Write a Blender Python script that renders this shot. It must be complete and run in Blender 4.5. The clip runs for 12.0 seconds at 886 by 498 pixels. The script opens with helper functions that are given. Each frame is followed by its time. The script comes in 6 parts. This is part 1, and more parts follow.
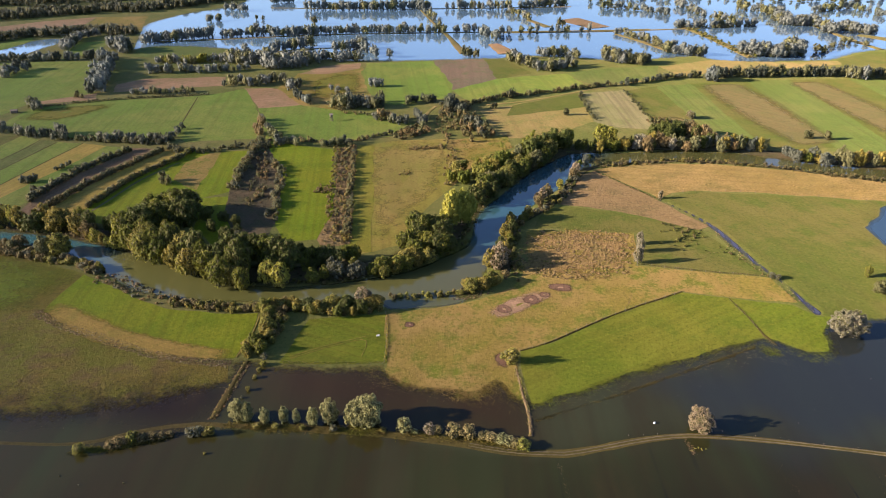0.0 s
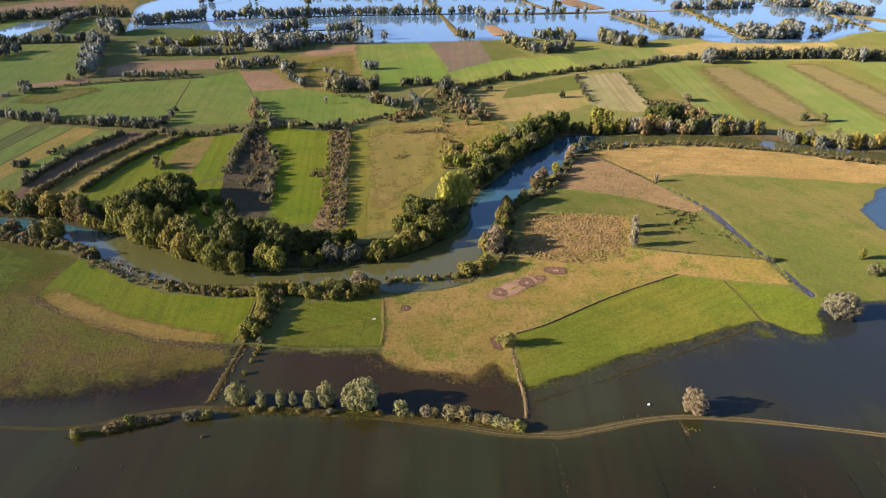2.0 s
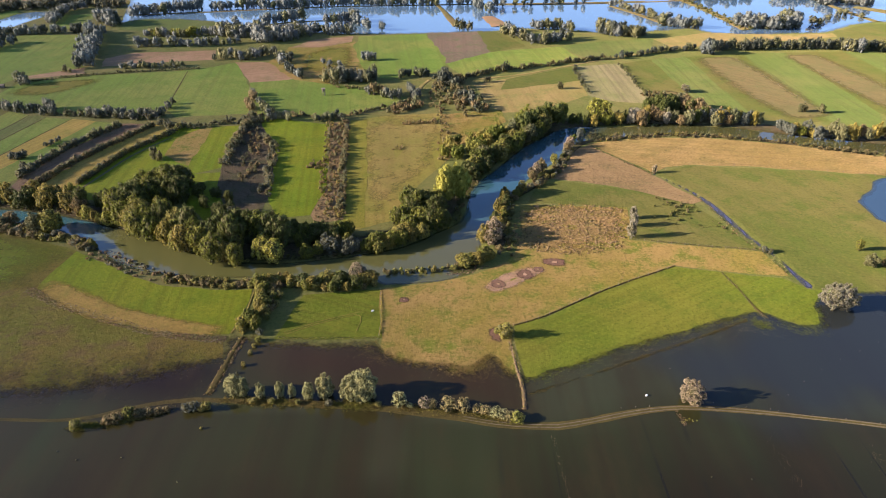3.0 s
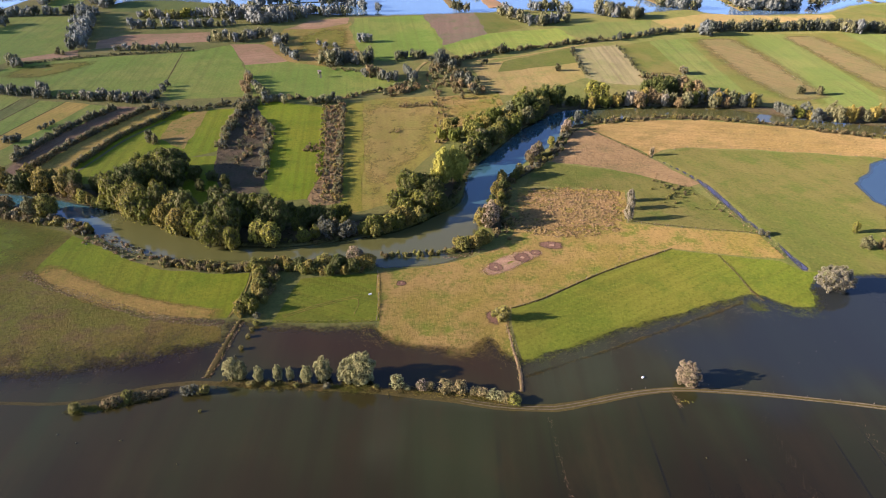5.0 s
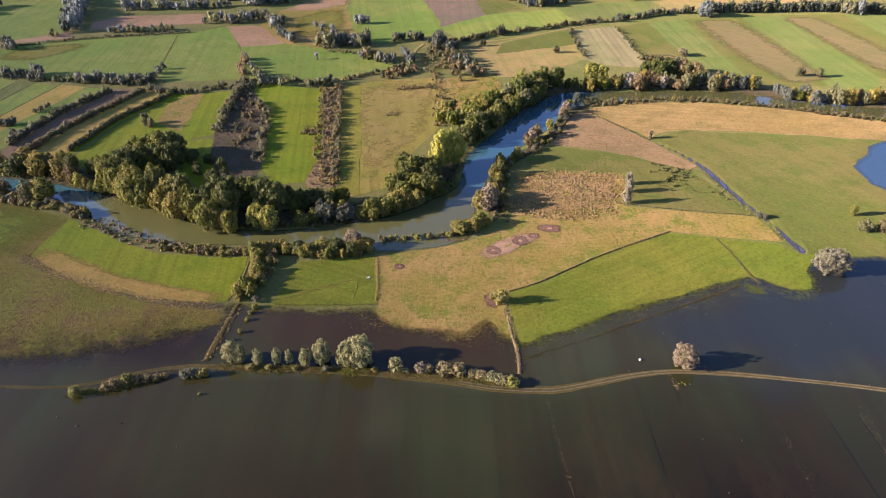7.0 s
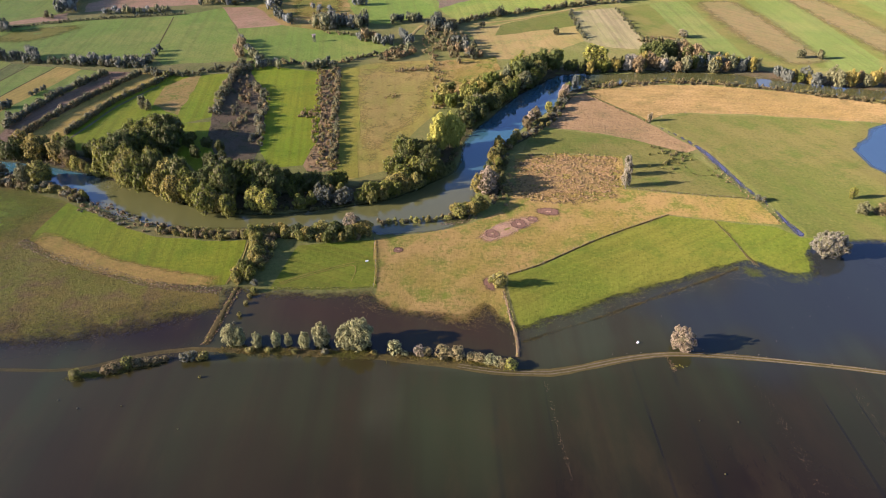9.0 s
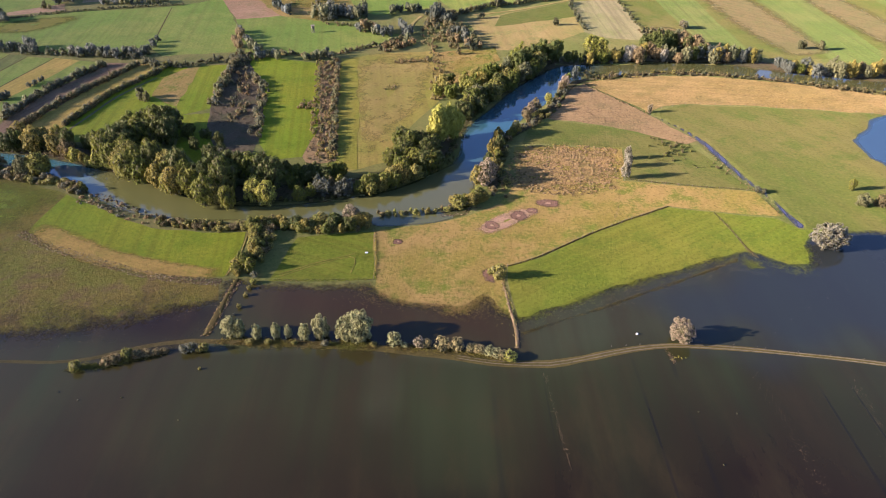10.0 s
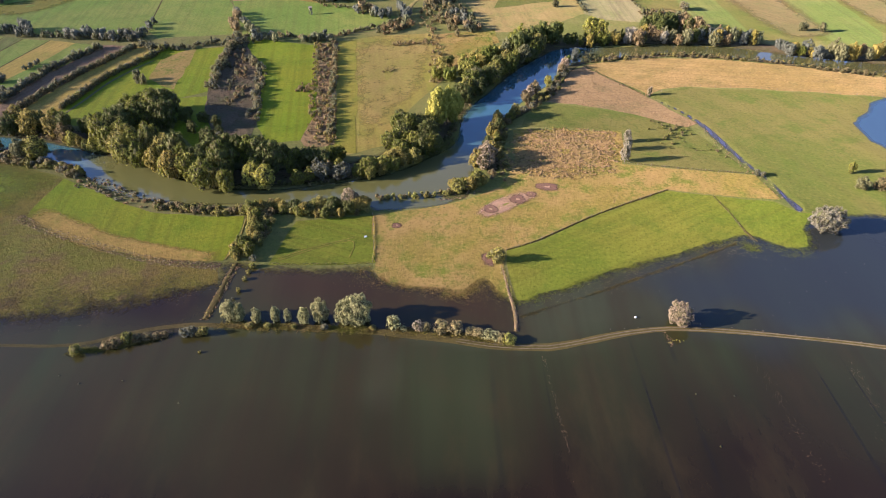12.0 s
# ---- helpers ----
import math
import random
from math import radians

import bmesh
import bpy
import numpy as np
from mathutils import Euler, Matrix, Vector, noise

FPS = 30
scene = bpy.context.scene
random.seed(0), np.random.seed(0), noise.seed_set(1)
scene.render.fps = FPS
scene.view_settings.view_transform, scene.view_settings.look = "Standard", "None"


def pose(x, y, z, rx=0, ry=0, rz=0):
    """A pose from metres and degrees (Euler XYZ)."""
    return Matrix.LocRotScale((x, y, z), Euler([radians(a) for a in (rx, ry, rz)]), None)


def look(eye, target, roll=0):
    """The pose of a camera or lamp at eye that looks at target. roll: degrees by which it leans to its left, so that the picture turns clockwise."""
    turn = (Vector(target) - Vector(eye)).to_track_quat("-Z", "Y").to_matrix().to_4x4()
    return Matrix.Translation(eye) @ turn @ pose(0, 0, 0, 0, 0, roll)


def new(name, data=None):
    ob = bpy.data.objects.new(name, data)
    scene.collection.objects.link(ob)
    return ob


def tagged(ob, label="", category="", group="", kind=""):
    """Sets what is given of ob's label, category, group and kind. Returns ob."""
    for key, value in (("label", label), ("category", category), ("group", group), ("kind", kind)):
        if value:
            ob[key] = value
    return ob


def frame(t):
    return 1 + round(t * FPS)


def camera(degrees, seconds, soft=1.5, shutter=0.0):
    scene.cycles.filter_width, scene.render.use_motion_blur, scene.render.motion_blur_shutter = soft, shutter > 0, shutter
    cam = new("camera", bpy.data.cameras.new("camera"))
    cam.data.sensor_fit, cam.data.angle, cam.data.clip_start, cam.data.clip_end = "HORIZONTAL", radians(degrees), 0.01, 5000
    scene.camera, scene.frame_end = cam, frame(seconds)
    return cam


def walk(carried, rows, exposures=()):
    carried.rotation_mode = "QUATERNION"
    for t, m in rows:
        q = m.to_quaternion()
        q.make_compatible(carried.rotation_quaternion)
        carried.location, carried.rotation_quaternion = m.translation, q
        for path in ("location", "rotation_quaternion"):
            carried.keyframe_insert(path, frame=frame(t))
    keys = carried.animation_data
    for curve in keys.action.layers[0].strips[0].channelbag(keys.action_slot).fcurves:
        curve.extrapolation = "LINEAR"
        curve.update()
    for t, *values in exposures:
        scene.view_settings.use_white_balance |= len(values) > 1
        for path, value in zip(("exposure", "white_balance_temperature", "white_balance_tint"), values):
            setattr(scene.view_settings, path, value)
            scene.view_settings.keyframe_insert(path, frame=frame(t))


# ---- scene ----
# the camera hangs in one place, 130 m over the plain, and tilts slowly down
cam = camera(68.0, 12.0, soft=0.95)
EYE = 130.0
ROWS = [
    (0, -0, -29.208, 0.001),
    (0.5, -0.115, -29.565, 0.017),
    (1, -0.225, -29.922, 0.03),
    (1.5, -0.33, -30.281, 0.041),
    (2, -0.428, -30.641, 0.05),
    (2.5, -0.521, -31.002, 0.058),
    (3, -0.609, -31.364, 0.066),
    (5, -0.897, -32.817, 0.093),
    (5.5, -0.955, -33.182, 0.1),
    (6, -1.008, -33.546, 0.107),
    (6.5, -1.055, -33.911, 0.115),
    (7, -1.098, -34.275, 0.123),
    (9, -1.233, -35.727, 0.156),
    (9.5, -1.261, -36.088, 0.163),
    (10, -1.288, -36.448, 0.169),
    (10.5, -1.314, -36.805, 0.174),
    (11, -1.342, -37.161, 0.177),
    (11.5, -1.371, -37.515, 0.178),
    (12, -1.403, -37.867, 0.176),
]
walk(cam, [(t, pose(0, 0, EYE, 90 + pitch, 0, yaw) @ pose(0, 0, 0, 0, 0, roll)) for t, yaw, pitch, roll in ROWS],
     exposures=((0.0, 1.72, 6200, 25), (3.0, 1.82, 5950, 28), (7.0, 1.98, 5750, 36), (12.0, 2.11, 5660, 33)))

# ---- light: a low autumn sun from the west, clear sky ----
SUN_ELEVATION, SUN_WAY = 18.5, Vector((0.99, 0.125, 0))
world = bpy.data.worlds.new("sky")
world.use_nodes = True
scene.world = world
wn = world.node_tree
sky = wn.nodes.new("ShaderNodeTexSky")
sky.sky_type, sky.sun_disc = "NISHITA", False
sky.sun_elevation, sky.sun_rotation = radians(SUN_ELEVATION), math.atan2(-SUN_WAY.x, -SUN_WAY.y)
sky.air_density, sky.dust_density, sky.ozone_density = 1.0, 0.9, 3.4
wn.links.new(sky.outputs[0], wn.nodes["Background"].inputs[0])
wn.nodes["Background"].inputs[1].default_value = 0.07
sun = new("sun", bpy.data.lights.new("sun", "SUN"))
sun.data.energy, sun.data.angle, sun.data.color = 5.0, radians(0.6), (1.0, 0.85, 0.62)
flat = SUN_WAY.normalized() * math.cos(radians(SUN_ELEVATION))
sun.matrix_world = look((-300, 0, 200), Vector((-300, 0, 200)) + flat - Vector((0, 0, math.sin(radians(SUN_ELEVATION)))))


# ---- materials ----
def nodes_of(name):
    mat = bpy.data.materials.new(name)
    mat.use_nodes = True
    nt = mat.node_tree
    return mat, nt, nt.nodes["Principled BSDF"]


def node(nt, kind, ins=()):
    n = nt.nodes.new(kind)
    for k, v in dict(ins).items():
        if isinstance(v, bpy.types.NodeSocket):
            nt.links.new(v, n.inputs[k])
        else:
            n.inputs[k].default_value = v
    return n


def noise_of(nt, vec, scale, detail=3.0, rough=0.6):
    return node(nt, "ShaderNodeTexNoise", {"Vector": vec, "Scale": scale, "Detail": detail, "Roughness": rough}).outputs["Fac"]


def ramp_of(nt, fac, lo, hi, a=0.0, b=1.0):
    n = node(nt, "ShaderNodeMapRange", {"Value": fac, "From Min": lo, "From Max": hi, "To Min": a, "To Max": b})
    n.interpolation_type = "SMOOTHSTEP"
    return n.outputs[0]


def mix_of(nt, fac, a, b, blend="MIX"):
    n = node(nt, "ShaderNodeMix")
    n.data_type, n.blend_type = "RGBA", blend
    for sock, v in ((n.inputs[0], fac), (n.inputs[6], a), (n.inputs[7], b)):
        if isinstance(v, bpy.types.NodeSocket):
            nt.links.new(v, sock)
        else:
            sock.default_value = v if isinstance(v, float) else (*v, 1)
    return n.outputs[2]


def turf(name, base, dry, patch, stripe=0.0, way=0.0, pitch=6.0, rough_relief=0.35, patchy=0.5, size=1.0, tufts=0.6, soft=False, tear=1.0):
    """Grass or bare ground seen from the air: broad patches, streaks along the mowing, clumps and a fine grain."""
    mat, nt, sh = nodes_of(name)
    pos = node(nt, "ShaderNodeNewGeometry").outputs["Position"]
    broad = noise_of(nt, pos, 0.018 / size, 4.0, 0.65)
    mid = noise_of(nt, pos, 0.07 / size, 6.0, 0.72)
    fine = noise_of(nt, pos, 0.8, 5.0, 0.8)
    blown = node(nt, "ShaderNodeMapping", {"Vector": pos, "Rotation": (0, 0, radians(way + 35)), "Scale": (9.0, 2.2, 1)})
    blown.vector_type = "TEXTURE"
    lying = noise_of(nt, blown.outputs[0], 1.0, 4.0, 0.7)
    col = mix_of(nt, ramp_of(nt, broad, 0.5 - 0.12, 0.5 + 0.12), base, dry)
    col = mix_of(nt, ramp_of(nt, mid, 0.46, 0.66, 0.0, patchy), col, patch)
    col = mix_of(nt, ramp_of(nt, lying, 0.52, 0.75, 0.0, 0.35), col, tuple(0.6 * c for c in patch))
    col = mix_of(nt, ramp_of(nt, lying, 0.46, 0.25, 0.0, 0.35), col, tuple(1.25 * c for c in dry))
    if stripe:
        turned = node(nt, "ShaderNodeMapping", {"Vector": pos, "Rotation": (0, 0, radians(way)), "Scale": (200.0, 0.7 * pitch, 1)})
        turned.vector_type = "TEXTURE"
        streak = noise_of(nt, turned.outputs[0], 1.0, 3.0, 0.65)
        col = mix_of(nt, ramp_of(nt, streak, 0.42, 0.64, 0.0, stripe), col, tuple(0.55 * c for c in dry))
    dark = tuple(0.42 * c for c in base)
    col = mix_of(nt, ramp_of(nt, fine, 0.50, 0.68, 0.0, tufts), col, dark)
    col = mix_of(nt, ramp_of(nt, fine, 0.48, 0.30, 0.0, tufts * 0.8), col, tuple(1.35 * c for c in dry))
    nt.links.new(col, sh.inputs["Base Color"])
    sh.inputs["Roughness"].default_value = 0.9
    sh.inputs["Diffuse Roughness"].default_value = 1.0
    sh.inputs["Specular IOR Level"].default_value = 0.1
    bump = node(nt, "ShaderNodeBump", {"Height": fine, "Strength": min(1.0, 1.6 * rough_relief), "Distance": 0.5})
    nt.links.new(bump.outputs[0], sh.inputs["Normal"])
    if soft:  # thins out towards a ragged rim
        cover = node(nt, "ShaderNodeAttribute")
        cover.attribute_name = "cover"
        torn = node(nt, "ShaderNodeMath", {0: cover.outputs["Fac"], 1: ramp_of(nt, noise_of(nt, pos, 0.16, 7.0, 0.8), 0.25, 0.75, -0.75 * tear, 0.45 * tear)})
        nt.links.new(ramp_of(nt, torn.outputs[0], 0.15 * tear, 1.15 - 0.4 * tear), sh.inputs["Alpha"])
    return mat


BRIGHT = turf("bright_grass", (0.0911, 0.1196, 0.0093), (0.1268, 0.1294, 0.0147), (0.0643, 0.0964, 0.0081), 0.35, 29, 4, 0.3, 0.6)
LUSH = turf("lush_strip_grass", (0.086, 0.118, 0.0225), (0.118, 0.128, 0.033), (0.066, 0.098, 0.018), 0.45, 90, 5, 0.3, 0.6)
MID_GREEN = turf("hay_strip_grass", (0.120, 0.170, 0.005), (0.160, 0.174, 0.008), (0.086, 0.136, 0.004), 0.45, -84, 4, 0.35, 0.7)
GREEN = turf("meadow_grass", (0.112, 0.172, 0.0225), (0.162, 0.184, 0.034), (0.082, 0.136, 0.0175), 0.4, -84, 5, 0.3, 0.7)
NEAR_GREEN = turf("paddock_grass", (0.094, 0.124, 0.008), (0.138, 0.132, 0.014), (0.072, 0.098, 0.007), 0.4, -25, 3, 0.35, 0.7)
OLIVE = turf("olive_meadow", (0.170, 0.136, 0.025), (0.242, 0.162, 0.050), (0.102, 0.124, 0.014), 0.2, 60, 6, 0.45, 1.0, 0.7)
PASTURE = turf("grazed_pasture", (0.079, 0.092, 0.0158), (0.112, 0.101, 0.026), (0.060, 0.086, 0.0115), 0.2, 110, 9, 0.35, 0.8)
TAN = turf("dry_meadow", (0.185, 0.15, 0.045), (0.235, 0.17, 0.062), (0.135, 0.14, 0.034), 0.3, 95, 6, 0.35, 0.8)
REED = turf("reed_bed", (0.238, 0.168, 0.05), (0.3, 0.204, 0.072), (0.165, 0.135, 0.038), 0.45, -9, 3, 0.9, 0.8, 1.0, 0.8)
PINK = turf("pale_bare_soil", (0.232, 0.142, 0.072), (0.275, 0.172, 0.092), (0.165, 0.132, 0.055), 0.35, 16, 5, 0.3, 0.9)
BROWN = turf("brown_stubble", (0.1159, 0.0988, 0.057), (0.1568, 0.1064, 0.0684), (0.0931, 0.1064, 0.041), 0.25, 90, 5, 0.4, 0.9)
RUSSET = turf("russet_rough_grass", (0.186, 0.128, 0.055), (0.23, 0.152, 0.068), (0.135, 0.108, 0.041), 0.2, 150, 6, 0.7, 0.8, 1.0, 0.7)
OVERGROWN = turf("dark_rank_growth", (0.074, 0.060, 0.032), (0.098, 0.074, 0.04), (0.056, 0.062, 0.022), 0.2, 95, 5, 0.7, 0.9, 0.6, 0.7)
FALLOW = turf("grey_fallow", (0.16, 0.105, 0.058), (0.19, 0.125, 0.068), (0.11, 0.09, 0.04), 0.5, 68, 4, 0.4, 0.8)
GOLD = turf("gold_grass", (0.25, 0.19, 0.035), (0.31, 0.22, 0.05), (0.18, 0.165, 0.026), 0.5, 68, 4, 0.35, 0.8)
STRAW = turf("pale_striped_stubble", (0.1596, 0.153, 0.0595), (0.2016, 0.171, 0.0833), (0.126, 0.135, 0.0416), 0.7, 90, 5, 0.3, 0.7)
WET = turf("wet_rough_grass", (0.108, 0.112, 0.012), (0.150, 0.110, 0.022), (0.118, 0.074, 0.028), 0.15, -20, 5, 0.6, 0.9, 0.7, 0.75)
MUD = turf("dark_mud", (0.085, 0.056, 0.03), (0.10, 0.062, 0.032), (0.05, 0.042, 0.018), 0.3, 100, 6, 0.4)
LAND = turf("plain_grass", (0.105, 0.116, 0.026), (0.142, 0.128, 0.038), (0.08, 0.1, 0.02), 0.15, 95, 8, 0.4, 0.8)
DRY_BANK = turf("dry_bank_grass", (0.13, 0.11, 0.035), (0.17, 0.125, 0.05), (0.09, 0.085, 0.025), 0.1, 95, 8, 0.6, 0.8)
SCORCH = turf("trampled_soil", (0.115, 0.066, 0.042), (0.14, 0.08, 0.05), (0.16, 0.098, 0.058), 0.0, 0, 5, 0.5, 0.8, 0.3, soft=True, tear=0.6)
TRODDEN = turf("trodden_earth", (0.25, 0.158, 0.095), (0.29, 0.18, 0.11), (0.2, 0.152, 0.06), 0.0, 0, 5, 0.4, 0.8, 0.3, soft=True, tear=0.5)
DRY_PATCH = turf("dry_patch_grass", (0.184, 0.15, 0.035), (0.225, 0.164, 0.047), (0.152, 0.142, 0.026), 0.3, 95, 6, 0.35, 0.8, soft=True, tear=0.85)
GREEN_PATCH = turf("green_patch_grass", (0.1208, 0.1225, 0.0144), (0.1575, 0.1323, 0.0216), (0.0998, 0.1098, 0.012), 0.2, 60, 6, 0.35, 0.8, soft=True, tear=0.5)
DRY_FIELD = turf("dry_gold_field", (0.170, 0.156, 0.0250), (0.226, 0.172, 0.042), (0.132, 0.142, 0.0190), 0.35, -84, 5, 0.35, 0.8)
GREEN_MARGIN = turf("yellow_green_margin", (0.150, 0.150, 0.016), (0.185, 0.160, 0.022), (0.12, 0.135, 0.012), 0.3, -84, 4, 0.35, 0.7)
# litter whose dark colour includes the understory's shade
SHADED_LITTER = turf("shaded_leaf_litter", (0.062, 0.052, 0.024), (0.085, 0.062, 0.03), (0.05, 0.056, 0.018), 0.0, 0, 5, 0.6, 0.9, 0.4, 0.7, soft=True, tear=0.5)
RUSSET_PATCH = turf("russet_patch_grass", (0.185, 0.122, 0.042), (0.23, 0.145, 0.055), (0.125, 0.105, 0.028), 0.2, 150, 6, 0.7, 0.8, 1.0, 0.7, soft=True)
BROWN_PATCH = turf("brown_patch_soil", (0.108, 0.097, 0.034), (0.136, 0.105, 0.041), (0.094, 0.097, 0.028), 0.4, 128, 4, 0.35, 0.8, soft=True, tear=0.4)
GOLD_PATCH = turf("gold_patch_grass", (0.24, 0.17, 0.032), (0.29, 0.19, 0.045), (0.17, 0.15, 0.022), 0.4, -25, 3, 0.35, 0.8, soft=True, tear=0.45)
FRESH = turf("fresh_riverside_grass", (0.094, 0.136, 0.008), (0.126, 0.138, 0.012), (0.072, 0.108, 0.007), 0.4, -25, 3, 0.35, 0.7, soft=True, tear=0.4)
TRACKS = turf("worn_track", (0.096, 0.082, 0.054), (0.116, 0.098, 0.063), (0.074, 0.066, 0.036), 0.1, 0, 3, 0.3, 0.7, 0.4)
VERGE = turf("sodden_verge", (0.060, 0.050, 0.013), (0.075, 0.058, 0.016), (0.04, 0.036, 0.012), 0.2, 0, 3, 0.4)
BANK = turf("reedy_bank", (0.16, 0.11, 0.055), (0.24, 0.17, 0.09), (0.08, 0.06, 0.03), 0.1, 70, 2, 0.8, 0.8, 0.3, 0.8)


def water_material(name, deep, murk, silt, furrows=0.2, film=0.0, shoal=(0.030, 0.0340, 0.0140), blue=(0.0180, 0.0222, 0.0225), ior=1.33):
    """Still flood water: mud held in it and painted sky tint give its colour, the surface mirrors the sky; it clears
    over the shallows.
    """
    mat, nt, sh = nodes_of(name)
    pos = node(nt, "ShaderNodeNewGeometry").outputs["Position"]

    def drawn(sx, sy, detail, rough):
        return noise_of(nt, node(nt, "ShaderNodeMapping", {"Vector": pos, "Scale": (sx, sy, 1)}).outputs[0], 1.0, detail, rough)

    def share(attribute):
        reader = node(nt, "ShaderNodeAttribute")
        reader.attribute_name = attribute
        return reader.outputs["Fac"]

    col = mix_of(nt, ramp_of(nt, drawn(0.016, 0.007, 4.0, 0.6), 0.36, 0.64), deep, murk)
    col = mix_of(nt, share("shoal"), col, shoal)
    col = mix_of(nt, share("silt"), col, silt)
    col = mix_of(nt, share("deep"), col, tuple(0.34 * c for c in silt))
    if furrows:
        cloudy = drawn(0.09, 0.03, 6.0, 0.7)
        col = mix_of(nt, ramp_of(nt, cloudy, 0.45, 0.75, 0.0, 0.55), col, tuple(0.8 * a + 0.5 * b for a, b in zip(silt, murk)))
        broad = drawn(0.055, 0.004, 3.0, 0.6)  # ploughlands of different soil
        col = mix_of(nt, ramp_of(nt, broad, 0.45, 0.62, 0.0, 0.4), col, tuple(0.75 * c for c in silt))
        col = mix_of(nt, ramp_of(nt, broad, 0.45, 0.30, 0.0, 0.15), col, shoal)
        streak = drawn(0.2, 0.006, 3.0, 0.55)
        col = mix_of(nt, ramp_of(nt, streak, 0.50, 0.70, 0.0, furrows), col, tuple(0.6 * c for c in silt))
        # dead furrows: thin dark lines where one ploughland meets the next
        off = node(nt, "ShaderNodeMath", {0: drawn(0.062, 0.0016, 1.0, 0.4), 1: 0.5})
        off.operation = "SUBTRACT"
        line = node(nt, "ShaderNodeMath", {0: off.outputs[0]})
        line.operation = "ABSOLUTE"
        thin = ramp_of(nt, line.outputs[0], 0.013, 0.002)
        worn = node(nt, "ShaderNodeMath", {0: thin, 1: ramp_of(nt, drawn(0.03, 0.03, 3.0, 0.6), 0.38, 0.6, 0.0, 0.42)})
        worn.operation = "MULTIPLY"
        under_plough = node(nt, "ShaderNodeMath", {0: worn.outputs[0], 1: share("plough")})
        under_plough.operation = "MULTIPLY"
        col = mix_of(nt, under_plough.outputs[0], col, (0.0045, 0.0045, 0.005))
    # reflected sky painted as a blue base where the attribute marks it
    col = mix_of(nt, ramp_of(nt, share("sky_tint"), 0.0, 1.0, 0.0, 0.85), col, blue)
    nt.links.new(col, sh.inputs["Base Color"])
    sh.inputs["Roughness"].default_value = 0.04
    sh.inputs["IOR"].default_value = ior
    sh.inputs["Coat Weight"].default_value, sh.inputs["Coat IOR"].default_value, sh.inputs["Coat Roughness"].default_value = film, 1.33, 0.03
    ripple = noise_of(nt, pos, 0.5, 3.0, 0.55)
    bump = node(nt, "ShaderNodeBump", {"Height": ripple, "Strength": 0.12, "Distance": 0.12})
    nt.links.new(bump.outputs[0], sh.inputs["Normal"])
    ragged = node(nt, "ShaderNodeMath", {0: share("depth"), 1: ramp_of(nt, noise_of(nt, pos, 0.6, 6.0, 0.75), 0.3, 0.7, -0.045, 0.045)})
    nt.links.new(ramp_of(nt, ragged.outputs[0], 0.0, 0.17, 0.0, 1.0) if furrows else ramp_of(nt, share("depth"), 0.0, 0.2, 0.45, 1.0), sh.inputs["Alpha"])
    return mat


FLOOD = water_material("brown_flood_water", (0.0198, 0.0236, 0.0068), (0.0212, 0.0196, 0.0062), (0.0240, 0.0148, 0.0050))
RIVER = water_material("green_river_water", (0.064, 0.067, 0.021), (0.072, 0.072, 0.025), (0.03, 0.03, 0.015), 0.0, 0.95, blue=(0.018, 0.078, 0.104))
# sky reflection is put into the lake's blue base; coat and index boost it
LAKE = water_material("sky_tinted_flood_water", (0.122, 0.218, 0.308), (0.110, 0.200, 0.290), (0.02, 0.02, 0.02), 0.0, 1.0, ior=1.75)


def leaf_material(name, base, other, spread=0.65):
    """Foliage: leaves vary within a crown and from crown to crown, with a little light passing through."""
    mat, nt, sh = nodes_of(name)
    isle = node(nt, "ShaderNodeNewGeometry").outputs["Random Per Island"]
    obj = node(nt, "ShaderNodeObjectInfo").outputs["Random"]
    col = mix_of(nt, ramp_of(nt, obj, 0.0, 1.0), base, other)
    col = mix_of(nt, ramp_of(nt, isle, 0.2, 1.0, 0.0, 0.8 * spread), col, tuple(0.5 * c for c in base))
    col = mix_of(nt, ramp_of(nt, isle, 0.25, 0.0, 0.0, 0.7 * spread), col, tuple(1.35 * c for c in other))
    nt.links.new(col, sh.inputs["Base Color"])
    sh.inputs["Roughness"].default_value = 0.75
    sh.inputs["Specular IOR Level"].default_value = 0.2
    thin = node(nt, "ShaderNodeBsdfTranslucent", {"Color": col})
    both = node(nt, "ShaderNodeMixShader", {0: 0.18, 1: sh.outputs[0], 2: thin.outputs[0]})
    nt.links.new(both.outputs[0], nt.nodes["Material Output"].inputs[0])
    return mat


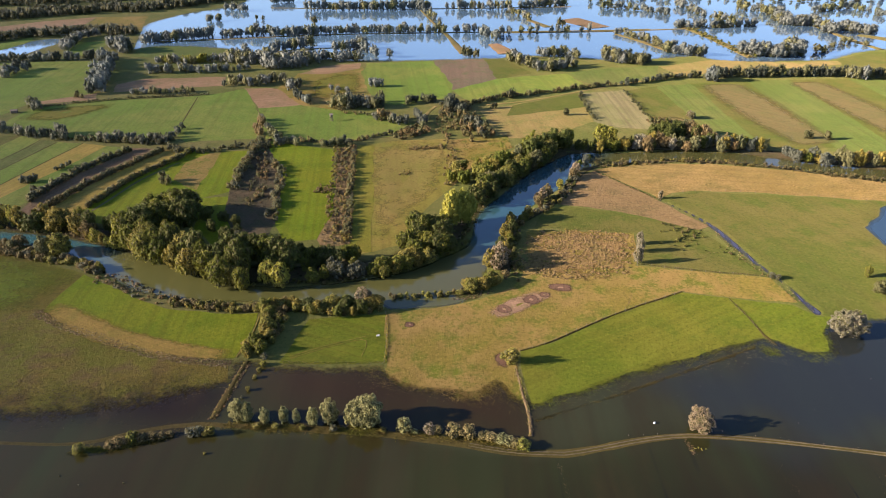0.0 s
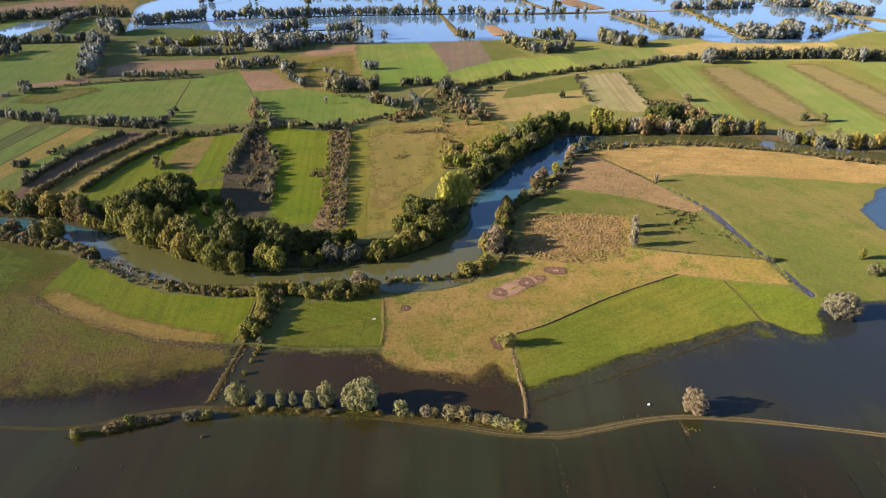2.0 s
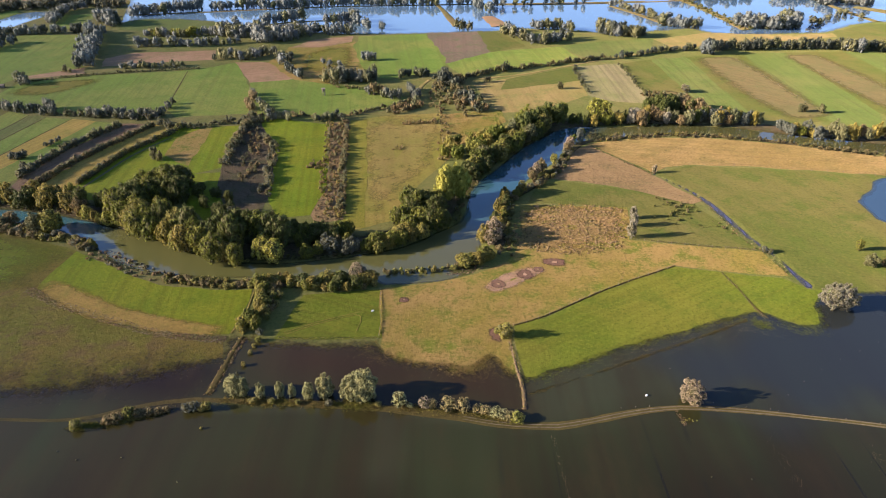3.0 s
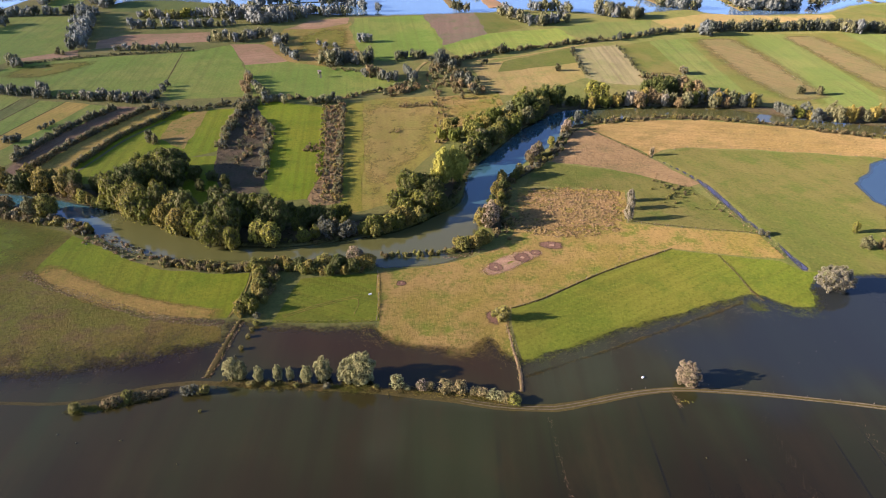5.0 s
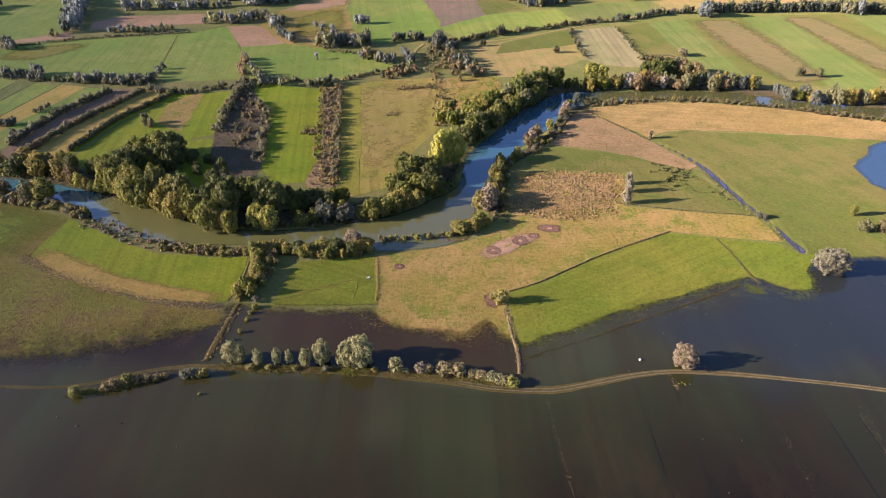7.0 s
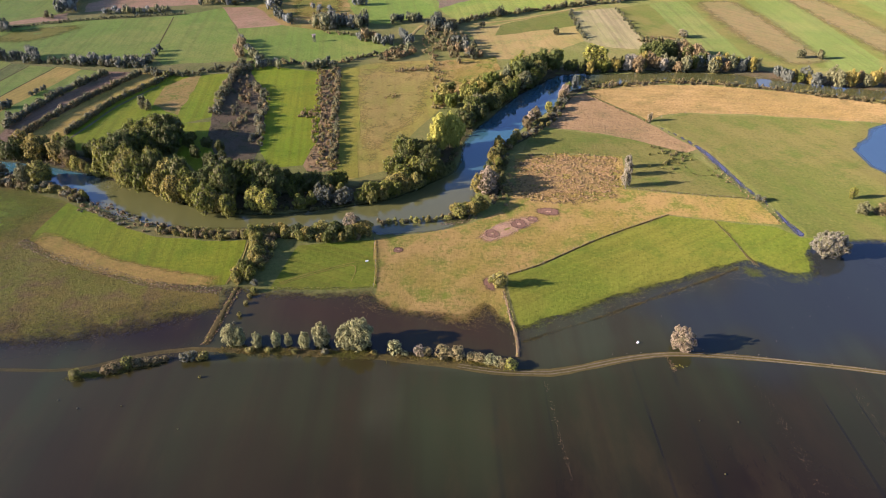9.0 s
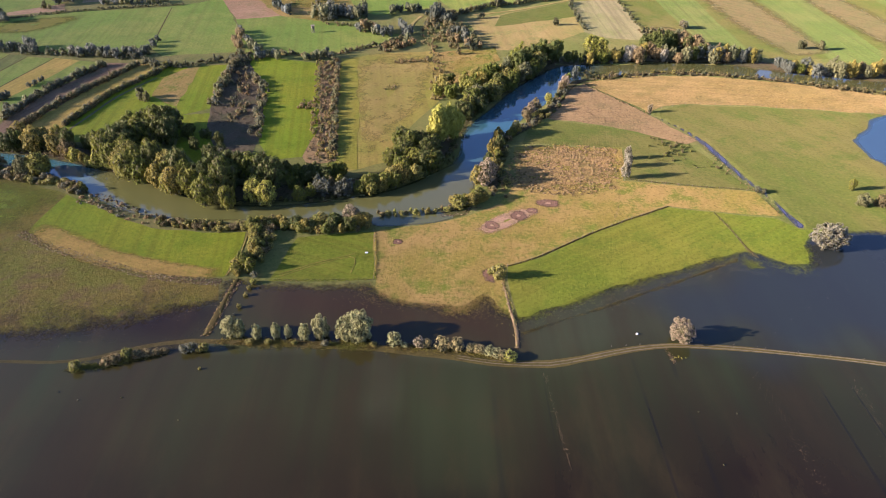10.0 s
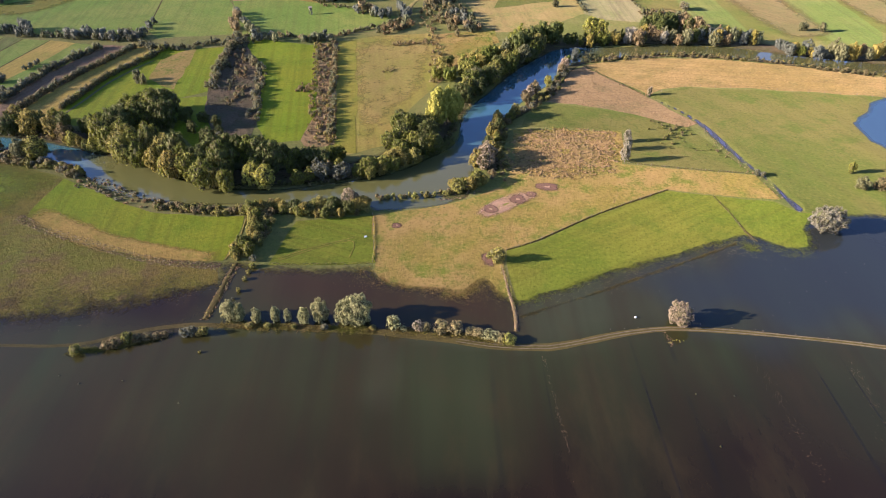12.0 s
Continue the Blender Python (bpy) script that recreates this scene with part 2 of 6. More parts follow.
LEAVES = {
    "dark": leaf_material("dark_green_leaves", (0.060, 0.078, 0.015), (0.092, 0.102, 0.018)),
    "green": leaf_material("green_leaves", (0.108, 0.128, 0.015), (0.170, 0.168, 0.020)),
    "yellow": leaf_material("yellow_green_leaves", (0.27, 0.275, 0.04), (0.34, 0.315, 0.05)),
    "gold": leaf_material("golden_leaves", (0.222, 0.186, 0.032), (0.275, 0.214, 0.042)),
    "silver": leaf_material("silver_green_leaves", (0.295, 0.295, 0.115), (0.35, 0.335, 0.14), 0.45),
    "pale": leaf_material("pale_dry_leaves", (0.275, 0.215, 0.13), (0.33, 0.26, 0.16), 0.4),
    "ash": leaf_material("ash_grey_leaves", (0.225, 0.21, 0.135), (0.275, 0.245, 0.16), 0.4),
    # misty: distance haze put into the leaf colour of the farthest rows
    "misty": leaf_material("haze_tinted_leaves", (0.130, 0.152, 0.130), (0.168, 0.180, 0.148), 0.4),
    "brown": leaf_material("brown_leaves", (0.168, 0.130, 0.054), (0.212, 0.152, 0.064)),
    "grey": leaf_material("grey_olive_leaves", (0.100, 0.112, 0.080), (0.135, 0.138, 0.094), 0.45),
    "olive": leaf_material("olive_leaves", (0.122, 0.132, 0.056), (0.165, 0.158, 0.066), 0.7),
    "slate": leaf_material("dull_dark_green_leaves", (0.056, 0.068, 0.046), (0.078, 0.086, 0.054), 0.5),
    "reed": leaf_material("dry_reed_leaves", (0.235, 0.195, 0.072), (0.285, 0.225, 0.09)),
    "tuft": leaf_material("rough_grass_leaves", (0.190, 0.188, 0.030), (0.255, 0.218, 0.046)),
    "russet": leaf_material("russet_grass_leaves", (0.21, 0.13, 0.055), (0.26, 0.16, 0.07)),
    "lime": leaf_material("bright_grass_leaves", (0.18, 0.20, 0.02), (0.23, 0.22, 0.03)),
}


def bark_material(name, a, b):
    mat, nt, sh = nodes_of(name)
    pos = node(nt, "ShaderNodeTexCoord").outputs["Object"]
    n = noise_of(nt, pos, 30.0, 4.0)
    nt.links.new(mix_of(nt, ramp_of(nt, n, 0.35, 0.65), a, b), sh.inputs["Base Color"])
    sh.inputs["Roughness"].default_value = 0.9
    return mat


BARK = bark_material("grey_bark", (0.06, 0.05, 0.038), (0.11, 0.09, 0.07))
WOOD = bark_material("weathered_wood", (0.11, 0.09, 0.065), (0.19, 0.155, 0.115))
WHITE = bark_material("weathered_white_paint", (0.72, 0.71, 0.68), (0.6, 0.59, 0.56))


# ---- the lie of the land ----
def lattice(seed, size=256):
    return np.random.RandomState(seed).rand(size, size)


def value_noise(x, y, cell, seed):
    """Smooth noise of -1 to 1 with features of that many metres."""
    grid = lattice(seed)
    u, v = np.asarray(x, float) / cell + 1000.0, np.asarray(y, float) / cell + 1000.0
    i, j = np.floor(u).astype(int), np.floor(v).astype(int)
    a, b = u - i, v - j
    a, b = a * a * (3 - 2 * a), b * b * (3 - 2 * b)
    g = lambda p, q: grid[p % 256, q % 256]
    low = g(i, j) * (1 - a) + g(i + 1, j) * a
    top = g(i, j + 1) * (1 - a) + g(i + 1, j + 1) * a
    return 2 * (low * (1 - b) + top * b) - 1


def inside_distance(x, y, outline):
    """Distance to a closed outline, positive outside it and negative within."""
    px, py = np.asarray(x, float).ravel(), np.asarray(y, float).ravel()
    best, odd = np.full(px.shape, 1e18), np.zeros(px.shape, bool)
    n = len(outline)
    for k in range(n):
        (ax, ay), (bx, by) = outline[k], outline[(k + 1) % n]
        dx, dy = bx - ax, by - ay
        s = np.clip(((px - ax) * dx + (py - ay) * dy) / (dx * dx + dy * dy + 1e-9), 0, 1)
        best = np.minimum(best, (px - ax - s * dx) ** 2 + (py - ay - s * dy) ** 2)
        if ay != by:
            cross = (ay > py) != (by > py)
            odd ^= cross & (px < (bx - ax) * (py - ay) / (by - ay) + ax)
    d = np.sqrt(best)
    return np.where(odd, -d, d).reshape(np.shape(x))


def smooth(points, step=4.0, closed=False):
    """A Catmull-Rom curve through plan points, at about that step."""
    pts, out = [Vector(p).to_2d() for p in points], []
    n = len(pts)
    for k in range(n if closed else n - 1):
        p = [pts[(k + d) % n] if closed else pts[min(max(k + d, 0), n - 1)] for d in (-1, 0, 1, 2)]
        m = max(1, int((p[2] - p[1]).length / step))
        for q in range(m):
            t = q / m
            out.append(tuple(0.5 * (2 * p[1] + (p[2] - p[0]) * t + (2 * p[0] - 5 * p[1] + 4 * p[2] - p[3]) * t * t + (3 * p[1] - p[0] - 3 * p[2] + p[3]) * t ** 3)))
    if not closed:
        out.append(tuple(pts[-1]))
    return out


def ribbon_outline(line, widths):
    """The outline of a band along a curve, its half widths given from start to end."""
    pts = np.array(line)
    w = np.interp(np.linspace(0, 1, len(pts)), np.linspace(0, 1, len(widths)), widths)
    d = np.gradient(pts, axis=0)
    d /= np.linalg.norm(d, axis=1)[:, None] + 1e-9
    side = np.stack([-d[:, 1], d[:, 0]], 1) * w[:, None]
    return [tuple(p) for p in np.concatenate([pts + side, (pts - side)[::-1]])]


WATER_LEVEL = -0.25
FLOOD_SHORE = smooth([(-190, 143.2), (-160, 143.2), (-125.9, 143.2), (-114.1, 142.4), (-103.0, 143.5), (-92.7, 146.5), (-81.8, 149.1), (-73.1, 151.6), (-66.8, 154.9), (-66.2, 159), (-65.7, 162.6), (-61.1, 163.8), (-55.4, 162.1), (-49.8, 160.7), (-39.2, 160.2), (-25.1, 159.9), (-17.9, 160.4), (-13.5, 154.6), (-7.4, 152), (1, 149.5), (9.3, 148), (14.9, 153.5), (18.6, 154.6), (21.3, 148.5), (23.1, 145.6), (26.8, 144.6), (30.5, 146), (39.7, 150.3), (49.1, 154.5), (58.9, 158.8), (68.9, 162.6), (79.2, 166.6), (89.5, 170.2), (100.5, 174.2), (105, 174.4), (107.5, 173.5), (111.7, 171.9), (116.9, 168.4), (122.1, 167.8), (123, 172.5), (124.2, 177.2), (130.2, 185.3), (136.8, 185.3), (151.9, 185.3), (174.1, 180.4)], 5.0)
FLOOD_AREA = FLOOD_SHORE + [(420, 160), (420, -300), (-420, -300), (-420, 140)]
RIVER_NORTH = [(-234, 257.4), (-189.3, 248.9), (-173.1, 245.8), (-153.9, 240.7), (-132.9, 233), (-117.7, 226.5), (-104, 219.5), (-87.7, 209.5), (-73.9, 205.2), (-59.1, 204.4), (-46.8, 205.6), (-30.5, 209.5), (-13.8, 215.3), (-2, 224.8), (8.8, 234.9), (12.4, 243.7), (13.2, 253.1), (16.9, 268.8), (25.6, 282.2), (35.2, 298.9), (45.3, 314.1), (57.5, 328.1), (70, 339.8), (85.9, 341.5), (104.5, 341.5), (129.9, 343.3), (159.8, 339.8), (180.9, 331.4), (207, 323.3), (237, 314.1), (277, 305.2)]
RIVER_SOUTH = [(268.8, 294.1), (230.7, 303.8), (200.6, 311.1), (178.4, 319.4), (155, 327.3), (126, 330.6), (104.1, 328.1), (88, 323.3), (75.5, 320.2), (65.5, 309.6), (58.1, 294), (46.7, 281), (35.7, 264.2), (27.1, 252), (23.3, 237.8), (17.1, 219.5), (16.3, 205.2), (13.4, 197.2), (3.2, 192.2), (-8.7, 190.4), (-18.5, 189.7), (-25, 195.8), (-44.9, 194.3), (-67, 194.3), (-91.5, 195.8), (-109.7, 200.9), (-125.5, 211.1), (-148.3, 224.7), (-166.2, 233), (-183.4, 238.8), (-227.2, 247.8)]
RIVER_AREA = smooth(RIVER_NORTH, 6.0) + smooth(RIVER_SOUTH, 6.0)
DITCH_AREA = ribbon_outline(smooth([(101.2, 281), (109.2, 268.8), (116.3, 254.2), (119.9, 236.8), (123.1, 219.5), (126.7, 209.5), (127.9, 197.2), (130.1, 186.6)], 6.0), [0.5, 0.8, 1.2, 1.7, 1.4, 0.9, 1.0, 1.7])
POOL_AREA = smooth([(181.3, 253.1), (190.2, 259.6), (198.6, 270), (205.3, 276), (230.2, 285.4), (236.8, 264.2), (208.4, 223.9), (183.9, 227.5), (180.4, 236.8)], 5.0, True)
LAKE_AREA = smooth([(-275, 595.5), (-294.8, 659.6), (-310, 718), (-290.4, 779.2), (-247.7, 859.2), (-250.6, 1102.1)], 20.0) + [(-350, 1500), (-900, 2400), (1800, 2400), (1800, 800)] + smooth([(393.4, 595.5), (364.4, 586.7), (324.6, 557.3), (289.6, 553.4), (250.4, 549.4), (229.2, 555.3), (215.8, 571.7), (179, 561.4), (146.7, 545.5), (126.6, 561.3), (108.6, 567.5), (75.5, 571.6), (50.6, 563.4), (7.6, 557.3), (-20.8, 555.3), (-48.9, 553.3), (-77.3, 555.3), (-106.7, 561.3), (-136.5, 567.5), (-154.3, 561.3), (-171.2, 582.3), (-194, 600), (-227.4, 609.3), (-258.1, 609.3)], 20.0)
WEST_POOL_AREA = smooth([(-412.4, 577.9), (-393.4, 595.5), (-384, 633.6), (-365.9, 643.8), (-353.9, 628.6), (-358.1, 604.6), (-363.6, 569.5), (-382.5, 545.5)], 8.0, True)
WATERS = (  # outline, slope of its shore, raggedness
    (FLOOD_AREA, 0.035, 0.06), (RIVER_AREA, 0.16, 0.06), (DITCH_AREA, 0.2, 0.05), (POOL_AREA, 0.05, 0.08), (LAKE_AREA, 0.03, 0.06), (WEST_POOL_AREA, 0.05, 0.03))


def land(x, y):
    """The height of the ground: level, sinking under each sheet of water with an uneven shore."""
    x, y = np.asarray(x, float), np.asarray(y, float)
    rough = 0.25 * value_noise(x, y, 26.0, 3) + 0.8 * value_noise(x, y, 4.0, 4)
    z = np.zeros(x.shape)
    for outline, slope, ragged in WATERS:
        d = inside_distance(x, y, outline)
        if outline is FLOOD_AREA:  # the western meadow runs in more gently
            slope = slope * (0.6 + 0.4 * np.clip((x + 82.0) / 22.0, 0, 1))
        z = np.minimum(z, WATER_LEVEL + np.clip(d * slope + ragged * rough * np.exp(-np.abs(d) / 9.0), -1.1, -WATER_LEVEL))
    return z


def mesh_of(name, verts, faces, mats, which=None, flat_shaded=True):
    me = bpy.data.meshes.new(name)
    me.from_pydata([tuple(v) for v in verts], [], [tuple(f) for f in faces]) if not isinstance(faces, np.ndarray) else fill(me, verts, faces)
    for m in mats:
        me.materials.append(m)
    if which is not None:
        me.polygons.foreach_set("material_index", np.asarray(which, np.int32))
    if not flat_shaded:
        me.polygons.foreach_set("use_smooth", np.ones(len(me.polygons), bool))
    me.update()
    return me


def fill(me, verts, faces):
    n, k = faces.shape
    me.vertices.add(len(verts))
    me.vertices.foreach_set("co", np.asarray(verts, np.float32).ravel())
    me.loops.add(n * k)
    me.loops.foreach_set("vertex_index", faces.astype(np.int32).ravel())
    me.polygons.add(n)
    me.polygons.foreach_set("loop_start", np.arange(0, n * k, k, dtype=np.int32))
    me.update(calc_edges=True)


def grid_faces(nx, ny):
    i, j = np.meshgrid(np.arange(nx - 1), np.arange(ny - 1))
    a = (j * nx + i).ravel()
    return np.stack([a, a + 1, a + nx + 1, a + nx], 1)


far = np.array([900, 1100, 1400, 1900, 2700, 3600, 4800.0])
GRID_X = np.concatenate([-far[::-1], np.arange(-800, -240, 7.0), np.arange(-240, 240, 2.0), np.arange(240, 801, 7.0), far])
GRID_Y = np.concatenate([[-4800.0, -3000, -1800, -1000, -500, -250, -120, -60, 0], np.arange(40, 300, 2.0), np.arange(300, 960, 6.0), np.array([960, 1000, 1100, 1300, 1600, 2100, 2400, 3000, 3800, 4800.0])])
gx, gy = np.meshgrid(GRID_X, GRID_Y)
gz = land(gx, gy)
ground = new("ground", mesh_of("ground", np.stack([gx.ravel(), gy.ravel(), gz.ravel()], 1), grid_faces(len(GRID_X), len(GRID_Y)), [LAND], flat_shaded=False))


def height(x, y):
    """The ground's height under one point."""
    i, j = int(np.searchsorted(GRID_X, x)) - 1, int(np.searchsorted(GRID_Y, y)) - 1
    a, b = (x - GRID_X[i]) / (GRID_X[i + 1] - GRID_X[i]), (y - GRID_Y[j]) / (GRID_Y[j + 1] - GRID_Y[j])
    return float((gz[j, i] * (1 - a) + gz[j, i + 1] * a) * (1 - b) + (gz[j + 1, i] * (1 - a) + gz[j + 1, i + 1] * a) * b)


tagged(ground, "flat grassy flood plain with wet muddy hollows", "ground", kind="structure")


def water_sheet(name, outline, mat, label, margin=7.0, lift=0.0, silty=(), shoals=(), dark_plots=(), sky_tint=(), plough=()):
    """A level sheet of water over its hollow, with its depth at every point."""
    pts = np.array(outline)
    xs = GRID_X[(GRID_X > pts[:, 0].min() - margin - 5) & (GRID_X < pts[:, 0].max() + margin + 5)]
    ys = GRID_Y[(GRID_Y > pts[:, 1].min() - margin - 5) & (GRID_Y < pts[:, 1].max() + margin + 5)]
    x, y = np.meshgrid(xs, ys)
    d = inside_distance(x, y, outline)
    faces = grid_faces(len(xs), len(ys))
    keep = d.ravel()[faces].min(1) < margin
    used = np.unique(faces[keep])
    back = np.zeros(x.size, int)
    back[used] = np.arange(len(used))
    v = np.stack([x.ravel(), y.ravel(), np.full(x.size, WATER_LEVEL + lift)], 1)[used]
    me = mesh_of(name, v, back[faces[keep]], [mat], flat_shaded=False)
    deep = me.attributes.new("depth", "FLOAT", "POINT")
    deep.data.foreach_set("value", (WATER_LEVEL - land(v[:, 0], v[:, 1])).astype(np.float32))
    for what, areas in (("silt", silty), ("shoal", shoals), ("deep", dark_plots), ("sky_tint", sky_tint), ("plough", plough)):
        share = np.zeros(len(v))
        for area, fade in areas:
            share = np.maximum(share, np.clip(0.5 - inside_distance(v[:, 0], v[:, 1], area) / fade + 0.33 * value_noise(v[:, 0], v[:, 1], 15.0, 21), 0, 1))
        me.attributes.new(what, "FLOAT", "POINT").data.foreach_set("value", share.astype(np.float32))
    return tagged(new(name, me), label, "water", kind="structure")


SILT = (  # plots whose ploughed soil browns the water, and how softly they end
    ([(-55.1, 161), (-16.5, 161), (-7.5, 154.3), (19.9, 155.6), (23.1, 131), (-3.7, 133.1), (-35.3, 137.5), (-46.5, 145.5)], 20.0),)
PLOUGH = (([(10, 120), (60, 124), (230, 112), (230, 40), (14, 40)], 14.0),)
SKY_TINTED = (  # eastern flood water, its base colour tinted with reflected sky
    ([(72, 150), (112, 170), (132, 190), (230, 190), (230, 118), (100, 128), (76, 136)], 26.0),)
# plots where the water is mixed towards a darker brown, and their fade
DARK_PLOTS = (([(-140, 84), (-30, 90), (20, 97), (60, 99), (140, 101), (140, 30), (-140, 30)], 40.0),
         ([(-190, 145), (-128.5, 143), (-96.8, 145.5), (-74, 152.5), (-65, 146), (-70, 138), (-100, 134), (-150, 131.5), (-190, 131)], 9.0))
# river reaches whose base colour carries the blue of mirrored sky
RIVER_SKY_TINTED = (([(18, 236), (10, 250), (20, 290), (60, 345), (84, 340), (74, 318), (62, 296), (34, 250)], 26.0), ([(-260, 262), (-140, 240), (-128, 216), (-136, 212), (-260, 240)], 18.0))
SHOALS = (  # shallower plots where drowned grass shows through
    ([(25, 148), (54.8, 158.3), (104, 178.8), (121.5, 166.6), (151.9, 185.3), (189.1, 185.3), (138.6, 116.4), (99.8, 126.9), (66.7, 131), (32, 124.3), (22.9, 128.9)], 10.0),
    ([(-66, 134.4), (-44, 133.2), (-13, 132), (8, 128.6), (24, 125.2), (32, 124.2), (24, 121.8), (6, 124.2), (-14, 128.4), (-44, 129.6), (-66, 131.2)], 3.0),
    ([(-18, 128), (-10, 128), (-8, 116), (-12, 104), (-17, 108)], 7.0))
water_sheet("water_flood", FLOOD_AREA, FLOOD, "still brown flood water over a meadow", silty=SILT, shoals=SHOALS, dark_plots=DARK_PLOTS, sky_tint=SKY_TINTED, plough=PLOUGH)
water_sheet("water_river", RIVER_AREA, RIVER, "slow green river winding between trees", 5.0, lift=0.012, sky_tint=RIVER_SKY_TINTED)
POOL = water_material("dark_blue_pool_water", (0.040, 0.076, 0.110), (0.036, 0.07, 0.102), (0.02, 0.02, 0.02), 0.0)
DITCH = water_material("dull_ditch_water", (0.074, 0.074, 0.098), (0.064, 0.066, 0.09), (0.03, 0.025, 0.03), 0.0)
water_sheet("water_ditch", DITCH_AREA, DITCH, "narrow flooded ditch across the pasture", 4.0, lift=0.006)
water_sheet("water_pool", POOL_AREA, POOL, "blue flood pool on green pasture", 6.0)
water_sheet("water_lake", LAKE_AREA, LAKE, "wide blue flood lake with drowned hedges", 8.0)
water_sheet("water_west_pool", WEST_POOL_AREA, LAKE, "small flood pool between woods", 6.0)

field_count = 0


def tufts(label, mat, points, density, h, r, seed, name="grass_tufts", wade=0.12):
    """Clumps of longer grass standing all over a plot."""
    rng = np.random.RandomState(seed)
    pts = np.array(points)
    lo, hi = pts.min(0), pts.max(0)
    n = int(density * np.prod(hi - lo))
    x, y = rng.uniform(lo[0], hi[0], n), rng.uniform(lo[1], hi[1], n)
    z = land(x, y)
    keep = (inside_distance(x, y, points) < -0.3) & (z > WATER_LEVEL - wade * rng.rand(n)) & (rng.rand(n) < 0.65 + 0.5 * value_noise(x, y, 12.0, seed + 40))
    x, y, z = x[keep], y[keep], z[keep]
    n = len(x)
    a, rr, hh = rng.uniform(0, math.tau, n), r * rng.uniform(0.5, 1.5, n), h * rng.uniform(0.4, 1.5, n)
    corners = [np.stack([x + rr * np.cos(a + k * math.tau / 4) * (1 + 0.3 * (k % 2)), y + rr * np.sin(a + k * math.tau / 4), z - 0.05], 1) for k in range(4)]
    top = np.stack([x + rr * rng.uniform(-0.5, 0.5, n), y + rr * rng.uniform(-0.5, 0.5, n), z + hh], 1)
    V = np.concatenate(corners + [top])
    i = np.arange(n)
    F = np.concatenate([np.stack([i + k * n, i + ((k + 1) % 4) * n, i + 4 * n], 1) for k in range(4)])
    return tagged(new(name, mesh_of(name, V, F, [mat])), label, "grass", kind="stuff")


def blades(label, mat, line, n, spread, h, w, seed, name="grass_blades", category="grass"):
    """Single blades and stalks standing along a line, thickest in the middle and gathered in drifts."""
    rng = np.random.RandomState(seed)
    pts = np.array(smooth(line, 2.0))
    s = np.concatenate([[0], np.cumsum(np.linalg.norm(np.diff(pts, axis=0), axis=1))])
    at = rng.uniform(0, s[-1], 3 * n)
    x = np.interp(at, s, pts[:, 0]) + spread * 0.5 * rng.normal(size=3 * n)
    y = np.interp(at, s, pts[:, 1]) + spread * 0.5 * rng.normal(size=3 * n)
    keep = rng.rand(3 * n) < np.clip(0.35 + 0.45 * value_noise(x, y, 3.5, seed + 7) + 0.3 * value_noise(x, y, 0.9, seed + 9), 0.03, 1)
    x, y = x[keep][:n], y[keep][:n]
    z = np.maximum(land(x, y), WATER_LEVEL) - 0.03
    n = len(x)
    a, ww, hh = rng.uniform(0, math.pi, n), w * rng.uniform(0.5, 1.4, n), h * rng.uniform(0.35, 1.3, n)
    dx, dy = ww * np.cos(a), ww * np.sin(a)
    lean = rng.normal(size=(2, n)) * hh * 1.3
    V = np.concatenate([np.stack([x - dx, y - dy, z], 1), np.stack([x + dx, y + dy, z], 1), np.stack([x + lean[0], y + lean[1], z + 0.5 * hh], 1), np.stack([x - dy, y + dx, z], 1)])
    i = np.arange(n)
    F = np.concatenate([np.stack([i, i + n, i + 2 * n], 1), np.stack([i + 3 * n, i, i + 2 * n], 1)])
    return tagged(new(name, mesh_of(name, V, F, [mat])), label, category, kind="stuff")


def uneven(points):
    """An outline whose straight edges wander a little, as field edges do."""
    out = []
    for k, (ax, ay) in enumerate(points):
        bx, by = points[(k + 1) % len(points)]
        n = max(1, int(math.hypot(bx - ax, by - ay) / 5.0))
        t = np.arange(n) / n
        x, y = ax + (bx - ax) * t, ay + (by - ay) * t
        wander = 0.45 + 0.0015 * abs(ay)
        out += list(zip((x + wander * value_noise(x, y, 7.0, 31)).tolist(), (y + wander * value_noise(x, y, 7.0, 32)).tolist()))
    return out


def soft_patch(label, mat, points, layer=2, name="bare_patch"):
    """A patch of other ground that thins out towards its rim."""
    global field_count
    field_count += 1
    rim = np.array(smooth(points, 2.5, True))
    mid = rim.mean(0)
    V, cover = [], []
    for k, c in ((1.12, 0.0), (0.92, 0.35), (0.72, 0.75), (0.45, 1.0), (0.1, 1.0)):
        xy = mid + (rim - mid) * k
        V.append(np.column_stack([xy, land(xy[:, 0], xy[:, 1]) + 0.03 + 0.03 * layer + 0.0015 * (field_count % 20)]))
        cover += [c] * len(rim)
    n = len(rim)
    i = np.arange(n)
    F = np.concatenate([np.stack([k * n + i, k * n + (i + 1) % n, (k + 1) * n + (i + 1) % n, (k + 1) * n + i], 1) for k in range(4)])
    area = sum(rim[k - 1][0] * rim[k][1] - rim[k][0] * rim[k - 1][1] for k in range(n))
    me = mesh_of(name, np.concatenate(V), F if area > 0 else F[:, ::-1].copy(), [mat])
    me.attributes.new("cover", "FLOAT", "POINT").data.foreach_set("value", np.array(cover, np.float32))
    return tagged(new(name, me), label, "patch", kind="structure")


